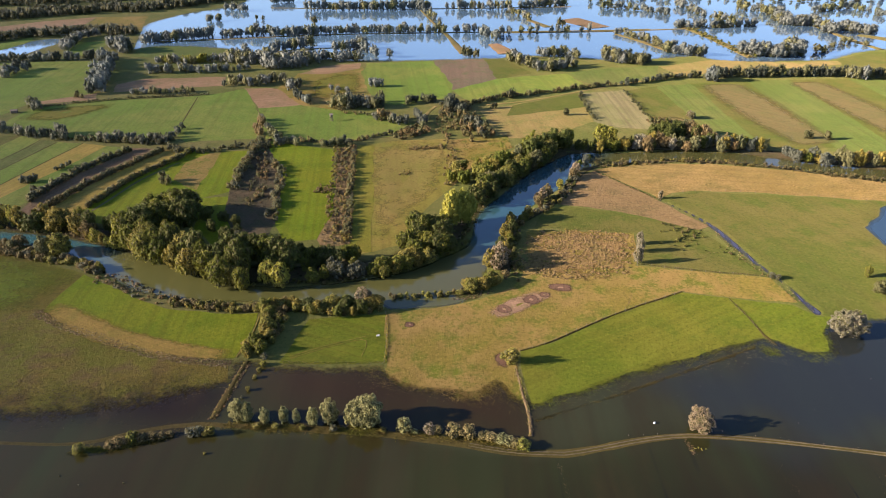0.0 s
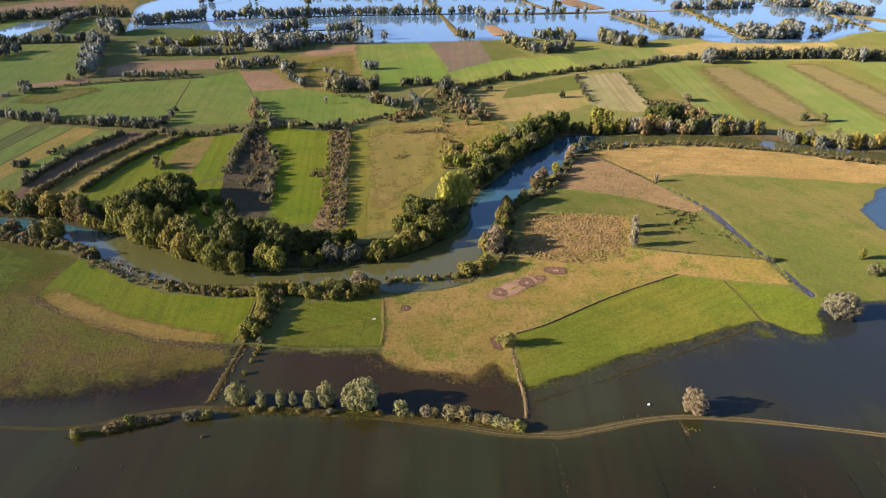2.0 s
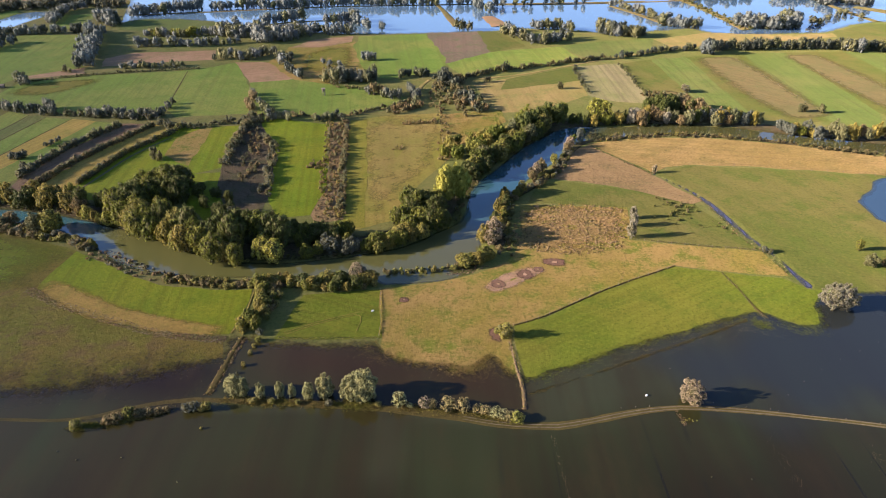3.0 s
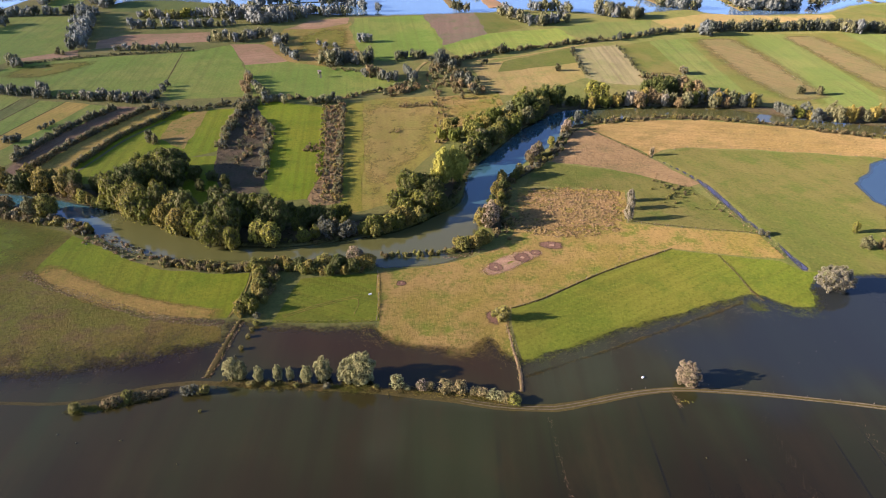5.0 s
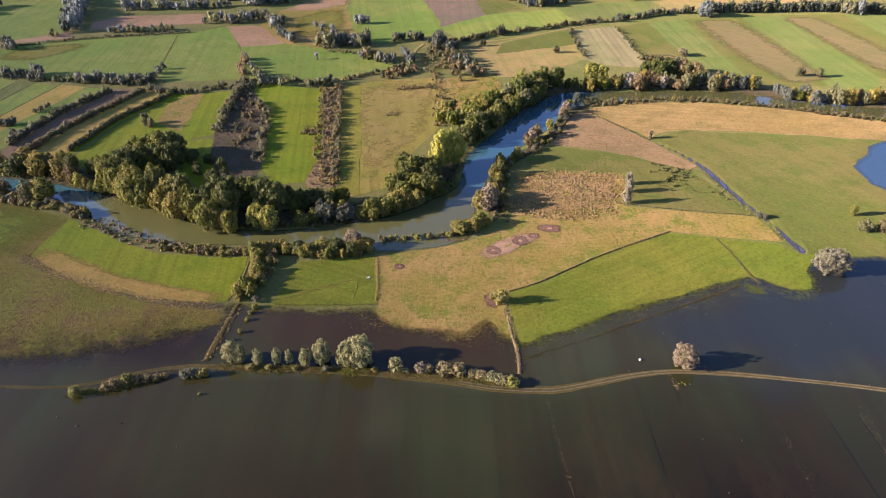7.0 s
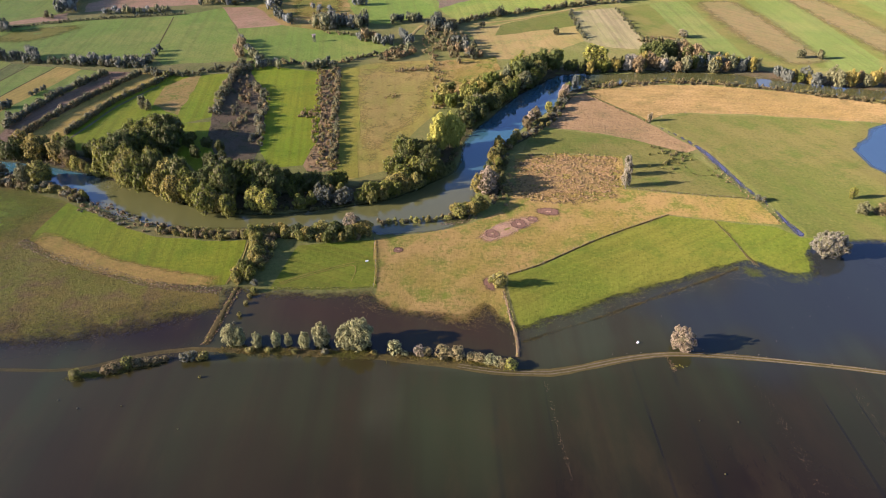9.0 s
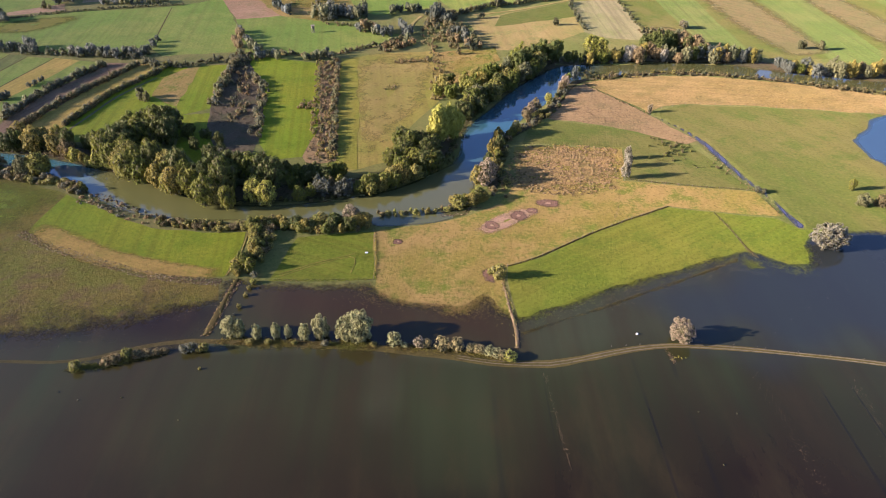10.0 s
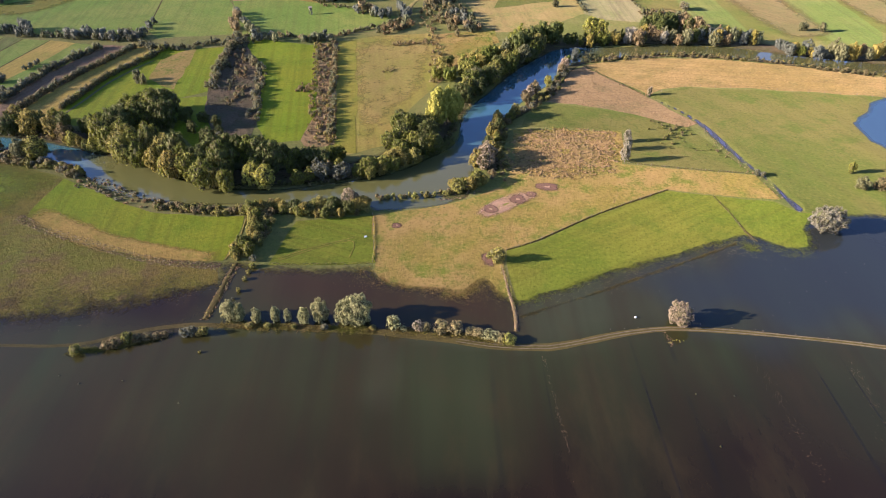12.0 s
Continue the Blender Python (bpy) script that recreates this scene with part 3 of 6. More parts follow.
def soft_band(label, mat, line, widths, layer=2, name="grass_band"):
    """A band of other ground along a curve, thinning out to either side and at its ends."""
    global field_count
    field_count += 1
    pts = np.array(smooth(line, 3.0))
    n = len(pts)
    w = np.interp(np.linspace(0, 1, n), np.linspace(0, 1, len(widths)), widths)
    d = np.gradient(pts, axis=0)
    d /= np.linalg.norm(d, axis=1)[:, None] + 1e-9
    side = np.stack([-d[:, 1], d[:, 0]], 1)
    ends = np.clip(np.minimum(np.arange(n), np.arange(n)[::-1]) / 3.0, 0, 1)
    V, cover = [], []
    for s, c in ((-1, 0.0), (-0.75, 0.45), (-0.4, 1.0), (0.4, 1.0), (0.75, 0.45), (1, 0.0)):
        xy = pts + side * (w * s)[:, None]
        V.append(np.column_stack([xy, land(xy[:, 0], xy[:, 1]) + 0.03 + 0.03 * layer + 0.0015 * (field_count % 20)]))
        cover.append(c * ends)
    i = np.arange(n - 1)
    F = np.concatenate([np.stack([k * n + i, k * n + i + 1, (k + 1) * n + i + 1, (k + 1) * n + i], 1) for k in range(5)])
    me = mesh_of(name, np.concatenate(V), F, [mat])
    me.attributes.new("cover", "FLOAT", "POINT").data.foreach_set("value", np.concatenate(cover).astype(np.float32))
    return tagged(new(name, me), label, "patch", kind="structure")


def field(label, mat, points, layer=0, curve=False, name="field", rough=None):
    """A field lying on the land, following its dips."""
    global field_count
    field_count += 1
    pts = smooth(points, 5.0, True) if curve else uneven(points)
    if rough:
        tufts(f"grass tufts standing on {label}", mat, pts, *rough, field_count)
    bm = bmesh.new()
    bm.faces.new([bm.verts.new((x, y, 0)) for x, y in pts])
    xs, ys = [p[0] for p in pts], [p[1] for p in pts]
    sx, sy = np.meshgrid(np.linspace(min(xs), max(xs), 25), np.linspace(min(ys), max(ys), 25))
    if land(sx, sy).min() < -0.01:
        for axis, lines, vals in ((0, GRID_X, xs), (1, GRID_Y, ys)):
            for c in lines[(lines > min(vals)) & (lines < max(vals))]:
                co, no = [0, 0, 0], [0, 0, 0]
                co[axis], no[axis] = c, 1
                bmesh.ops.bisect_plane(bm, geom=bm.verts[:] + bm.edges[:] + bm.faces[:], plane_co=co, plane_no=no, dist=1e-4)
    bmesh.ops.triangulate(bm, faces=bm.faces[:])
    bm.normal_update()
    vs = bm.verts[:]
    zs = land(np.array([v.co.x for v in vs]), np.array([v.co.y for v in vs]))
    for v, z in zip(vs, zs):
        v.co.z = z + 0.03 + 0.03 * layer + 0.0015 * (field_count % 20)
    for f in bm.faces:
        if f.normal.z < 0:
            f.normal_flip()
    me = bpy.data.meshes.new(name)
    bm.to_mesh(me)
    bm.free()
    me.materials.append(mat)
    return tagged(new(name, me), label, "field", kind="structure")


def ribbon(name, label, category, mat, line, widths, lift=0.0, level=None, crown=0.08, step=4.0, kind="structure"):
    """A low rounded band along a curve, lying on the land or at a level of its own."""
    pts = np.array(smooth(line, step))
    w = np.interp(np.linspace(0, 1, len(pts)), np.linspace(0, 1, len(widths)), widths)
    w = w * (1 + 0.15 * value_noise(pts[:, 0], pts[:, 1], 5.0, 8))
    d = np.gradient(pts, axis=0)
    d /= np.linalg.norm(d, axis=1)[:, None] + 1e-9
    side = np.stack([-d[:, 1], d[:, 0]], 1)
    verts = []
    for s, up in ((-1, -0.3), (-0.8, 0.0), (-0.4, crown), (0.4, crown), (0.8, 0.0), (1, -0.3)):
        xy = pts + side * (w * s)[:, None]
        z = land(pts[:, 0], pts[:, 1]) if level is None else np.full(len(pts), level)
        verts.append(np.column_stack([xy, z + lift + up]))
    verts = np.concatenate(verts)
    n = len(pts)
    faces = np.concatenate([np.stack([k * n + np.arange(n - 1), (k + 1) * n + np.arange(n - 1), (k + 1) * n + np.arange(n - 1) + 1, k * n + np.arange(n - 1) + 1], 1)[:, ::-1] for k in range(5)])
    return tagged(new(name, mesh_of(name, verts, faces, [mat], flat_shaded=False)), label, category, kind=kind)


# ---- fields on the near side of the river ----
field("green meadow sloping into brown flood water", WET, [(-241.1, 237.8), (-177.5, 228.8), (-162.2, 225.6), (-135.7, 212.3), (-139, 188.3), (-114.2, 175), (-91.6, 164.6), (-66, 159.3), (-64.4, 149.5), (-79, 139.5), (-97.4, 134), (-123.1, 128), (-158, 118)], rough=(4.5, 0.17, 0.2))
soft_patch("fresh green grass beside the river", FRESH, [(-259.7, 237.8), (-202.9, 233), (-173, 228.8), (-150.5, 220.4), (-133.8, 211.9), (-135.7, 199.4), (-138.2, 188.7), (-148.8, 186.6), (-168, 180.3), (-205.1, 172.5)], 1)
field("curved green hay field", MID_GREEN, [(-135.7, 212.3), (-116.8, 200.6), (-97.3, 189.7), (-78.7, 186.6), (-63.7, 186.6), (-64, 175), (-65.2, 162.6), (-76.9, 163.2), (-92.1, 166), (-114.8, 176.2), (-139, 188.3), (-137.7, 199.4)], 1, rough=(2.6, 0.15, 0.24))
soft_band("dry yellow strip along a hay field", GOLD_PATCH, [(-139.4, 192.2), (-127.5, 184.4), (-110.2, 175), (-92.6, 168.6), (-77, 165.2), (-64.6, 164.2)], [5.5, 6.8, 6.4, 5.6, 4.6, 3.4], 2)
field("small fenced green paddock", NEAR_GREEN, [(-45.9, 183.3), (-33.6, 184.6), (-19.7, 186.6), (-17.7, 160.4), (-39.1, 159.6), (-50.5, 160.2), (-48.9, 169.5)], 1, rough=(2.6, 0.17, 0.25))
field("broad olive meadow grazed short", OLIVE, [(-19.7, 186.6), (-4.7, 189.4), (13.3, 195.4), (25.1, 203.2), (30.1, 211.1), (34.1, 228.4), (35.1, 247.8), (80.6, 246.8), (75, 219.5), (67.5, 194), (59.6, 186.6), (35, 171), (24.4, 166), (22.5, 158.3), (24.7, 145.1), (15.5, 142), (2.6, 142.7), (-7.2, 145.6), (-17.3, 155.6)], 0, rough=(2.4, 0.15, 0.2))
field("bright green sown field running into the flood", BRIGHT, [(86.7, 200.2), (102.3, 196.5), (105.4, 174.4), (105, 165.2), (87, 161), (61, 149.2), (41.4, 142.7), (25.8, 140.4), (23.4, 159.6), (24.7, 166), (34.9, 170.4), (59.4, 186)], 1, rough=(2.6, 0.19, 0.26))
field("green corner field beside the ditch", BRIGHT, [(102.3, 196.5), (122.4, 191.8), (128.6, 185.3), (136.8, 185.3), (123.2, 159.6), (110.9, 159.6), (105.8, 163.8), (105.4, 174.4)], 1, rough=(2.6, 0.17, 0.25))
field("yellowing grass strip beside a fence", OLIVE, [(75, 219.5), (98.3, 214.4), (122.8, 210.3), (125.2, 192.9), (102.6, 197.2), (86.9, 201), (73, 194.2), (60, 187), (67, 194.2)], 1, rough=(2.4, 0.15, 0.2))
TUSSOCKS = [(40.1, 248.9), (52.4, 250.4), (66.8, 249.4), (81.2, 245.3), (76.4, 228.4), (70.9, 213.6), (60.6, 209.5), (47.8, 208.7), (33.3, 211.9), (26.4, 217.8), (31.2, 233)]
soft_patch("brown tussocky rough pasture", RUSSET_PATCH, TUSSOCKS, 2, "rough_pasture")
tufts("brown tussocks of rough grass on a pasture", RUSSET, TUSSOCKS, 0.8, 0.55, 0.55, 77)
tufts("olive tussocks of rough grass on a pasture", OLIVE, TUSSOCKS, 0.5, 0.4, 0.5, 78)
field("pinkish brown rough strip along the ditch", RUSSET, [(77.6, 315.6), (90.1, 295.4), (100.6, 279.1), (114.8, 252), (108.9, 248.9), (89.4, 261.9), (66.3, 272.4), (52.4, 274.8), (60.6, 292.7), (67.5, 308.1)], 1, rough=(1.6, 0.3, 0.38))
field("olive pasture with cut edges", PASTURE, [(39.1, 251), (46.3, 267.6), (56.2, 273.6), (89.4, 261.9), (110.1, 248.9), (123.2, 211.1), (98.6, 215.3), (76.1, 220.4), (82, 246.8)], 0, rough=(1.6, 0.22, 0.3))
field("golden reed bed along the river", REED, [(77.9, 317.1), (90.3, 320.2), (106.3, 324.9), (139.1, 324.9), (179.6, 315.6), (219.2, 299.6), (249.5, 290), (234.1, 267.6), (206.4, 277.9), (175.5, 283.5), (147.9, 288), (121.5, 290), (109.8, 287.4), (102.5, 281), (90.4, 296.8)], 1, rough=(3.2, 0.36, 0.24))
field("wide grazed green pasture", PASTURE, [(102.5, 281), (121.3, 289.4), (175.2, 282.9), (206, 277.2), (248.6, 266.5), (184.3, 178.8), (149, 180.4), (130.8, 184.3), (126.7, 209.5), (116.6, 252)], 0, rough=(0.9, 0.18, 0.32))
soft_patch("pale trodden earth round feeding places", TRODDEN, [(14.4, 186.6), (19.1, 192.2), (26.6, 198), (33, 201), (39, 201), (40, 198), (36.5, 194.8), (30.8, 190.4), (22.4, 184.6), (16.9, 183.3)])
for p, rx, ry in (((21.3, 189.4), 2.8, 2.8), ((31.4, 195.4), 3.2, 3.4), ((36.5, 198.7), 1.9, 2.1), ((43.2, 203.4), 4.8, 3.0), ((-11.2, 180.4), 1.9, 2.0)):
    for k, mat, lab in ((1.1, SCORCH, "dark trampled ring of earth in a meadow"), (0.32, TRODDEN, "pale earth in the middle of a trampled ring")):
        ring = [(p[0] + k * rx * (1 + 0.14 * math.sin(3 * a + rx)) * math.cos(a), p[1] + k * ry * (1 + 0.1 * math.sin(2 * a + ry)) * math.sin(a)) for a in (j * math.tau / 14 for j in range(14))]
        soft_patch(lab, mat, ring, 4 if k > 1 else 5, "trampled_patch")

blades("grass blades standing in shallow flood water", BRIGHT, [(24.5, 141.5), (30.5, 144.4), (49.1, 152.9), (68.9, 161.2), (89.5, 168.6), (104, 172.8)], 8000, 4.2, 0.22, 0.1, 91)
blades("grass blades standing in shallow flood water", OLIVE, [(-17, 157.5), (-12.5, 153), (-5, 150.3), (3, 148.2), (10, 146.6), (15, 150.5), (19, 151), (22, 145)], 5000, 3.6, 0.22, 0.1, 92)
blades("rusty grass blades standing in shallow flood water", WET, [(-157.8, 136), (-120, 143.5), (-95, 148.2), (-72, 154.8), (-66, 158)], 9000, 6.0, 0.24, 0.1, 93)

# ---- fields beyond the river ----
field("olive strip field", PASTURE, [(-329.5, 373.2), (-260.2, 369.2), (-246.3, 368.2), (-249.6, 351.3), (-264.6, 285.4)])
field("green strip field", GREEN, [(-246.3, 368.2), (-232.1, 361.5), (-236.9, 329.8), (-251, 267), (-264.6, 285.4), (-249.6, 351.3)])
field("green strip field", LUSH, [(-232.1, 361.5), (-220.7, 357.7), (-228.6, 315.6), (-242.7, 255.8), (-251, 267), (-236.9, 329.8)])
field("yellowing green strip field", GREEN, [(-220.7, 357.7), (-205, 355.8), (-217.5, 296.8), (-233.1, 242.7), (-242.7, 255.8), (-228.6, 315.6)])
field("gold strip field", GOLD, [(-205, 355.8), (-189.1, 351.3), (-203.1, 300.9), (-208.9, 282.2), (-225.9, 233), (-233.1, 242.7), (-217.5, 296.8)])
field("green strip between hedges", GREEN, [(-189.1, 351.3), (-174, 348.6), (-182.5, 322.5), (-190.6, 296.8), (-192.3, 281), (-196.6, 261.3), (-215.9, 219.5), (-225.9, 233), (-208.9, 282.2), (-203.1, 300.9)])
field("grey fallow strip between hedges", FALLOW, [(-174, 348.6), (-154.3, 345), (-166.3, 317.1), (-174.2, 296.1), (-178.7, 277.2), (-180.6, 264.1), (-190.7, 259.6), (-192.3, 281), (-190.6, 296.8), (-182.5, 322.5)], rough=(0.4, 0.4, 0.4))
field("gold strip between hedges", GOLD, [(-154.3, 345), (-136.7, 346.8), (-148.1, 319.4), (-155.5, 303.8), (-159, 286.1), (-162.6, 268.8), (-166.3, 260.7), (-180.6, 264.1), (-178.7, 277.2), (-174.2, 296.1), (-166.3, 317.1)])
for line in ([(-220.7, 357.7), (-225, 335.6), (-228.6, 315.6)], [(-232.1, 361.5), (-234.5, 341.5), (-236.9, 329.8)], [(-205, 355.8), (-212.3, 323.3), (-217.5, 296.8)], [(-169.7, 448.1), (-163.4, 406.6), (-157.7, 371.2)]):
    ribbon("furrow", "dark grassy furrow between strip fields", "furrow", VERGE, line, [0.35, 0.5, 0.4], lift=0.06, crown=0.03)
ribbon("lane", "pale worn farm lane beside a hedge", "lane", TRACKS, [(-139.7, 326.5), (-145.5, 315.6), (-152.1, 299.5), (-155.6, 282.2), (-158.9, 267.6)], [0.5, 0.7, 0.6], lift=0.06, crown=0.04)
field("green field under a line of oaks", MID_GREEN, [(-136.7, 346.8), (-127.6, 339.8), (-134.9, 303.1), (-118.9, 291.3), (-116.4, 268.8), (-135.5, 253.1), (-165.1, 258.5), (-162.6, 268.8), (-159, 286.1), (-155.5, 303.8), (-148.1, 319.4)])
field("tan stubble wedge", OLIVE, [(-136.7, 326.5), (-127.6, 339.8), (-121.9, 341.5), (-118.7, 290.7), (-134.9, 303.1)])
field("bright green wedge field", MID_GREEN, [(-121.9, 341.5), (-106, 345), (-102.8, 360.2), (-102.8, 321.1), (-100.6, 290.2), (-114.7, 281), (-118.8, 290)])
field("green strip in the oaks' shade", MID_GREEN, [(-102.2, 283.5), (-95.2, 285.4), (-84.2, 253.1), (-83.6, 233), (-92.7, 233), (-106.5, 250.4), (-114.7, 281)])
field("dark overgrown strip", OVERGROWN, [(-104.8, 360.2), (-104.8, 321.1), (-102.6, 290.2), (-98.8, 269.1), (-88.0, 242.6), (-74.1, 235.2), (-73.4, 257.7), (-75.4, 277.4), (-79.3, 306.4), (-88.2, 328.4), (-101.0, 360.1)], rough=(0.5, 0.5, 0.5))
field("bright green long field", MID_GREEN, [(-102.0, 360.1), (-58.3, 345), (-53.1, 295.4), (-49.6, 264.1), (-52.6, 240.2), (-66.2, 237.8), (-74.4, 257.7), (-76.4, 277.4), (-80.3, 306.4), (-89.2, 328.4)], rough=(0.7, 0.22, 0.36))
field("brown bushy strip", RUSSET, [(-58.8, 348.6), (-48.7, 348.6), (-43.2, 282.2), (-36.8, 237.8), (-49.1, 233), (-52.6, 240.2), (-49.6, 264.1), (-53.1, 295.4)], rough=(0.5, 0.6, 0.7))
field("wide dry olive field", DRY_FIELD, [(-48.5, 352.2), (-27.3, 359.6), (2, 363.4), (2.4, 321), (4.4, 295.4), (-9.9, 264.2), (-18.3, 235.4), (-32.6, 228.4), (-36.8, 237.8), (-43.2, 282.2)], rough=(0.7, 0.22, 0.36))
field("yellow-green margin of a dry field", GREEN_MARGIN, [(-48.5, 351.5), (-39.4, 353.1), (-28.5, 230.3), (-37.6, 230.5)], 2)
soft_patch("dry tan part of a field", DRY_PATCH, [(-39.2, 348.6), (0.3, 357.7), (1.2, 317.1), (-5.1, 282.2), (-19.3, 253.1), (-27.5, 242.7)], 1)
field("dry rough ground beside the river", OLIVE, [(2.6, 361.5), (38.5, 369.2), (38.3, 348.6), (19.7, 324.9), (4.4, 295.4), (2.4, 321)], rough=(0.4, 0.5, 0.6))
field("large green hay meadow", GREEN, [(-271, 387.7), (-270.4, 424.6), (-239, 437.4), (-170.2, 449.5), (-161.3, 395.3), (-158, 371.2), (-189.6, 359.6), (-221.7, 365.3)])
field("green meadow", GREEN, [(-170.2, 449.5), (-141.3, 468), (-118.8, 412.4), (-107.7, 363.4), (-146.7, 357.7), (-157.3, 371.2), (-161.3, 395.3)], 0)
field("orange brown fallow wedge", PINK, [(-142.9, 469.5), (-118.9, 469.5), (-95.1, 429.7), (-100.5, 424.6), (-121.1, 422.1)])
field("green pasture with scattered bushes", GREEN, [(-121.1, 422.1), (-95.6, 428.4), (-67.9, 418.5), (-29.7, 398.6), (-15.3, 389.8), (-31.1, 367.3), (-59.7, 359.6), (-82.5, 359.6), (-102.8, 363.4)])
field("olive meadow", OLIVE, [(-118.9, 469.5), (-111.7, 512.7), (-65.2, 530.5), (-57.2, 495.9), (-47.5, 437.4), (-67.9, 418.5), (-94.8, 428.4)])
field("bare pinkish strip", PINK, [(-240.3, 480), (-223.7, 495.9), (-165.9, 502.5), (-160.6, 477), (-197.1, 469.5), (-233.3, 459.3)])
field("bare pinkish strip beside a lane", PINK, [(-277.8, 445.4), (-244, 456.4), (-237.6, 442.7), (-268.8, 432.2)])
field("green field below a wood", GREEN, [(-467, 559.3), (-364, 545.5), (-285.8, 553.3), (-245.4, 457.9), (-275.9, 434.8), (-282.2, 406.6), (-349.9, 400.9)])
field("green field beside the flood lake", LUSH, [(-266.2, 569.5), (-273.5, 609.3), (-227.4, 609.3), (-187.7, 595.5), (-173.1, 569.5), (-230.4, 561.3)])
field("orange stubble field below a wood", PINK, [(-497.1, 659.6), (-454.6, 699.5), (-424.8, 730.8), (-380.1, 754.3), (-373.5, 711.8), (-413.4, 687.7), (-440.9, 676.2)], 1)
field("olive field below a wood", OLIVE, [(-380.1, 754.3), (-326.9, 761.3), (-301.5, 679.1), (-364.8, 693.6)], 1)
field("green strip among woods", GREEN, [(-437.7, 586.6), (-407.1, 618.8), (-392.4, 649), (-384, 633.6), (-390.7, 591)], 1)
field("green glade among woods", GREEN, [(-330.4, 580.1), (-342, 623.6), (-313.9, 631.1), (-303.1, 595.5), (-305.8, 569.5)], 1)
field("brown strip below a grove", PINK, [(-111, 509.2), (-97.5, 534.2), (-66.9, 545.5), (-66.6, 526.8), (-89.4, 511)], 1)
field("green field at the flood edge", GREEN, [(-62.2, 545.5), (-8.9, 553.3), (6.6, 480.1), (6.3, 448.1), (-31.7, 429.7), (-47.3, 434.8), (-63.3, 512.7)])
field("dark brown ploughed field", BROWN, [(-8.5, 557.3), (33.9, 563.4), (41, 495.9), (6.5, 465.1), (0.4, 495.9)])
field("olive stubble field", PASTURE, [(33.9, 563.4), (50.5, 561.3), (69.5, 512.7), (41, 495.9)])
field("green strip field", GREEN, [(6.5, 465.1), (41, 495.9), (94.9, 512.7), (105.7, 477), (45.4, 448.1), (17.6, 437.4)])
field("bright green field", LUSH, [(94.9, 512.7), (138.6, 530.5), (175, 534.2), (161.5, 499.2), (109.8, 477)])
field("dry tan field with pale patches", TAN, [(24.3, 417.2), (51.6, 432.2), (93.8, 456.5), (94, 394.2), (57.9, 365.3), (39.6, 363.4), (29.2, 379.3)])
field("olive upper part of a dry field", PASTURE, [(45.4, 427.1), (93.8, 456.5), (94.1, 424.6), (41.6, 405.4)], 1)
field("pale striped stubble field", STRAW, [(97, 456.5), (130, 465.1), (129.3, 379.3), (104.8, 383.5), (94, 394.2)])
field("olive strip field", PASTURE, [(130, 465.1), (154.8, 475.5), (158.6, 366.3), (138, 369.2), (129.3, 379.3)])
field("bright green strip field", LUSH, [(154.8, 475.5), (182.3, 481.6), (181.1, 354.9), (160.8, 350.4), (158.6, 366.3)])
field("olive brown strip field", PASTURE, [(182.3, 481.6), (226.9, 491.1), (220.2, 348.6), (193.6, 345.9), (181.1, 354.9)])
field("green strip field", LUSH, [(226.9, 491.1), (259.4, 492.7), (255.6, 361.5), (241.4, 337.3), (220.2, 348.6)])
field("olive brown strip field", PASTURE, [(259.4, 492.7), (305.7, 495.9), (310.1, 350.4), (285.7, 317.1), (255.6, 361.5)])
field("green strip field by the tree line", LUSH, [(305.7, 495.9), (421.7, 480.1), (321.4, 348.6), (310.1, 350.4)])
soft_band("bare brown soil along a strip field", BROWN_PATCH, [(203.7, 483.2), (205.7, 448.1), (207.8, 407.8), (212, 364.4), (214.1, 352.2)], [19.0, 24.0, 23.0, 17.0], 2)
soft_band("bare brown soil along a strip field", BROWN_PATCH, [(268.5, 489.5), (272.2, 448.1), (275.5, 395.3), (279.5, 352.2)], [17.0, 20.0, 20.0, 17.0], 2)
soft_band("dry soil along a strip field", BROWN_PATCH, [(140.7, 406.6), (145.5, 387.7), (154, 367.3)], [9.0, 14.0, 12.0], 2)
soft_patch("yellowing part of a meadow", GREEN_PATCH, [(-266.9, 398.6), (-257.9, 422.1), (-221.4, 432.2), (-222.2, 417.2), (-240.9, 396.4)], 2)
soft_patch("yellowing part of a meadow", GREEN_PATCH, [(-95.6, 495.9), (-68.1, 516.2), (-58.2, 465.1), (-71.4, 444), (-91.5, 448.1)], 2)
field("tan dry field at the flood edge", TAN, [(175, 534.2), (226.1, 557.3), (278.4, 549.4), (327.2, 553.4), (330.3, 541.7), (228.2, 516.2), (180.7, 505.9)])
field("green field at the flood edge", PASTURE, [(329.3, 557.3), (374.3, 586.7), (496.5, 578), (446.6, 512.7), (322.4, 526.9)])


# understory shade along both banks, put into dark bands of ground
soft_band("shade-darkened leaf litter under the bank trees", SHADED_LITTER, [(-205, 257), (-174, 252), (-150, 246), (-131, 239), (-107, 227), (-86, 216), (-72, 212), (-47, 213), (-29, 217), (-16, 223), (-5, 234), (3, 246), (7, 262), (16, 284), (30, 304), (44, 322), (62, 340), (84, 347), (120, 350), (160, 346), (200, 330), (250, 316)], [8.0, 9.0, 9.0, 9.0, 9.0, 8.0, 8.0, 8.0], 2)
soft_band("shade-darkened leaf litter under the bank scrub", SHADED_LITTER, [(-96, 193), (-76, 190.5), (-50, 190), (-24, 190.6)], [2.6, 3.0, 3.5, 3.0], 2)
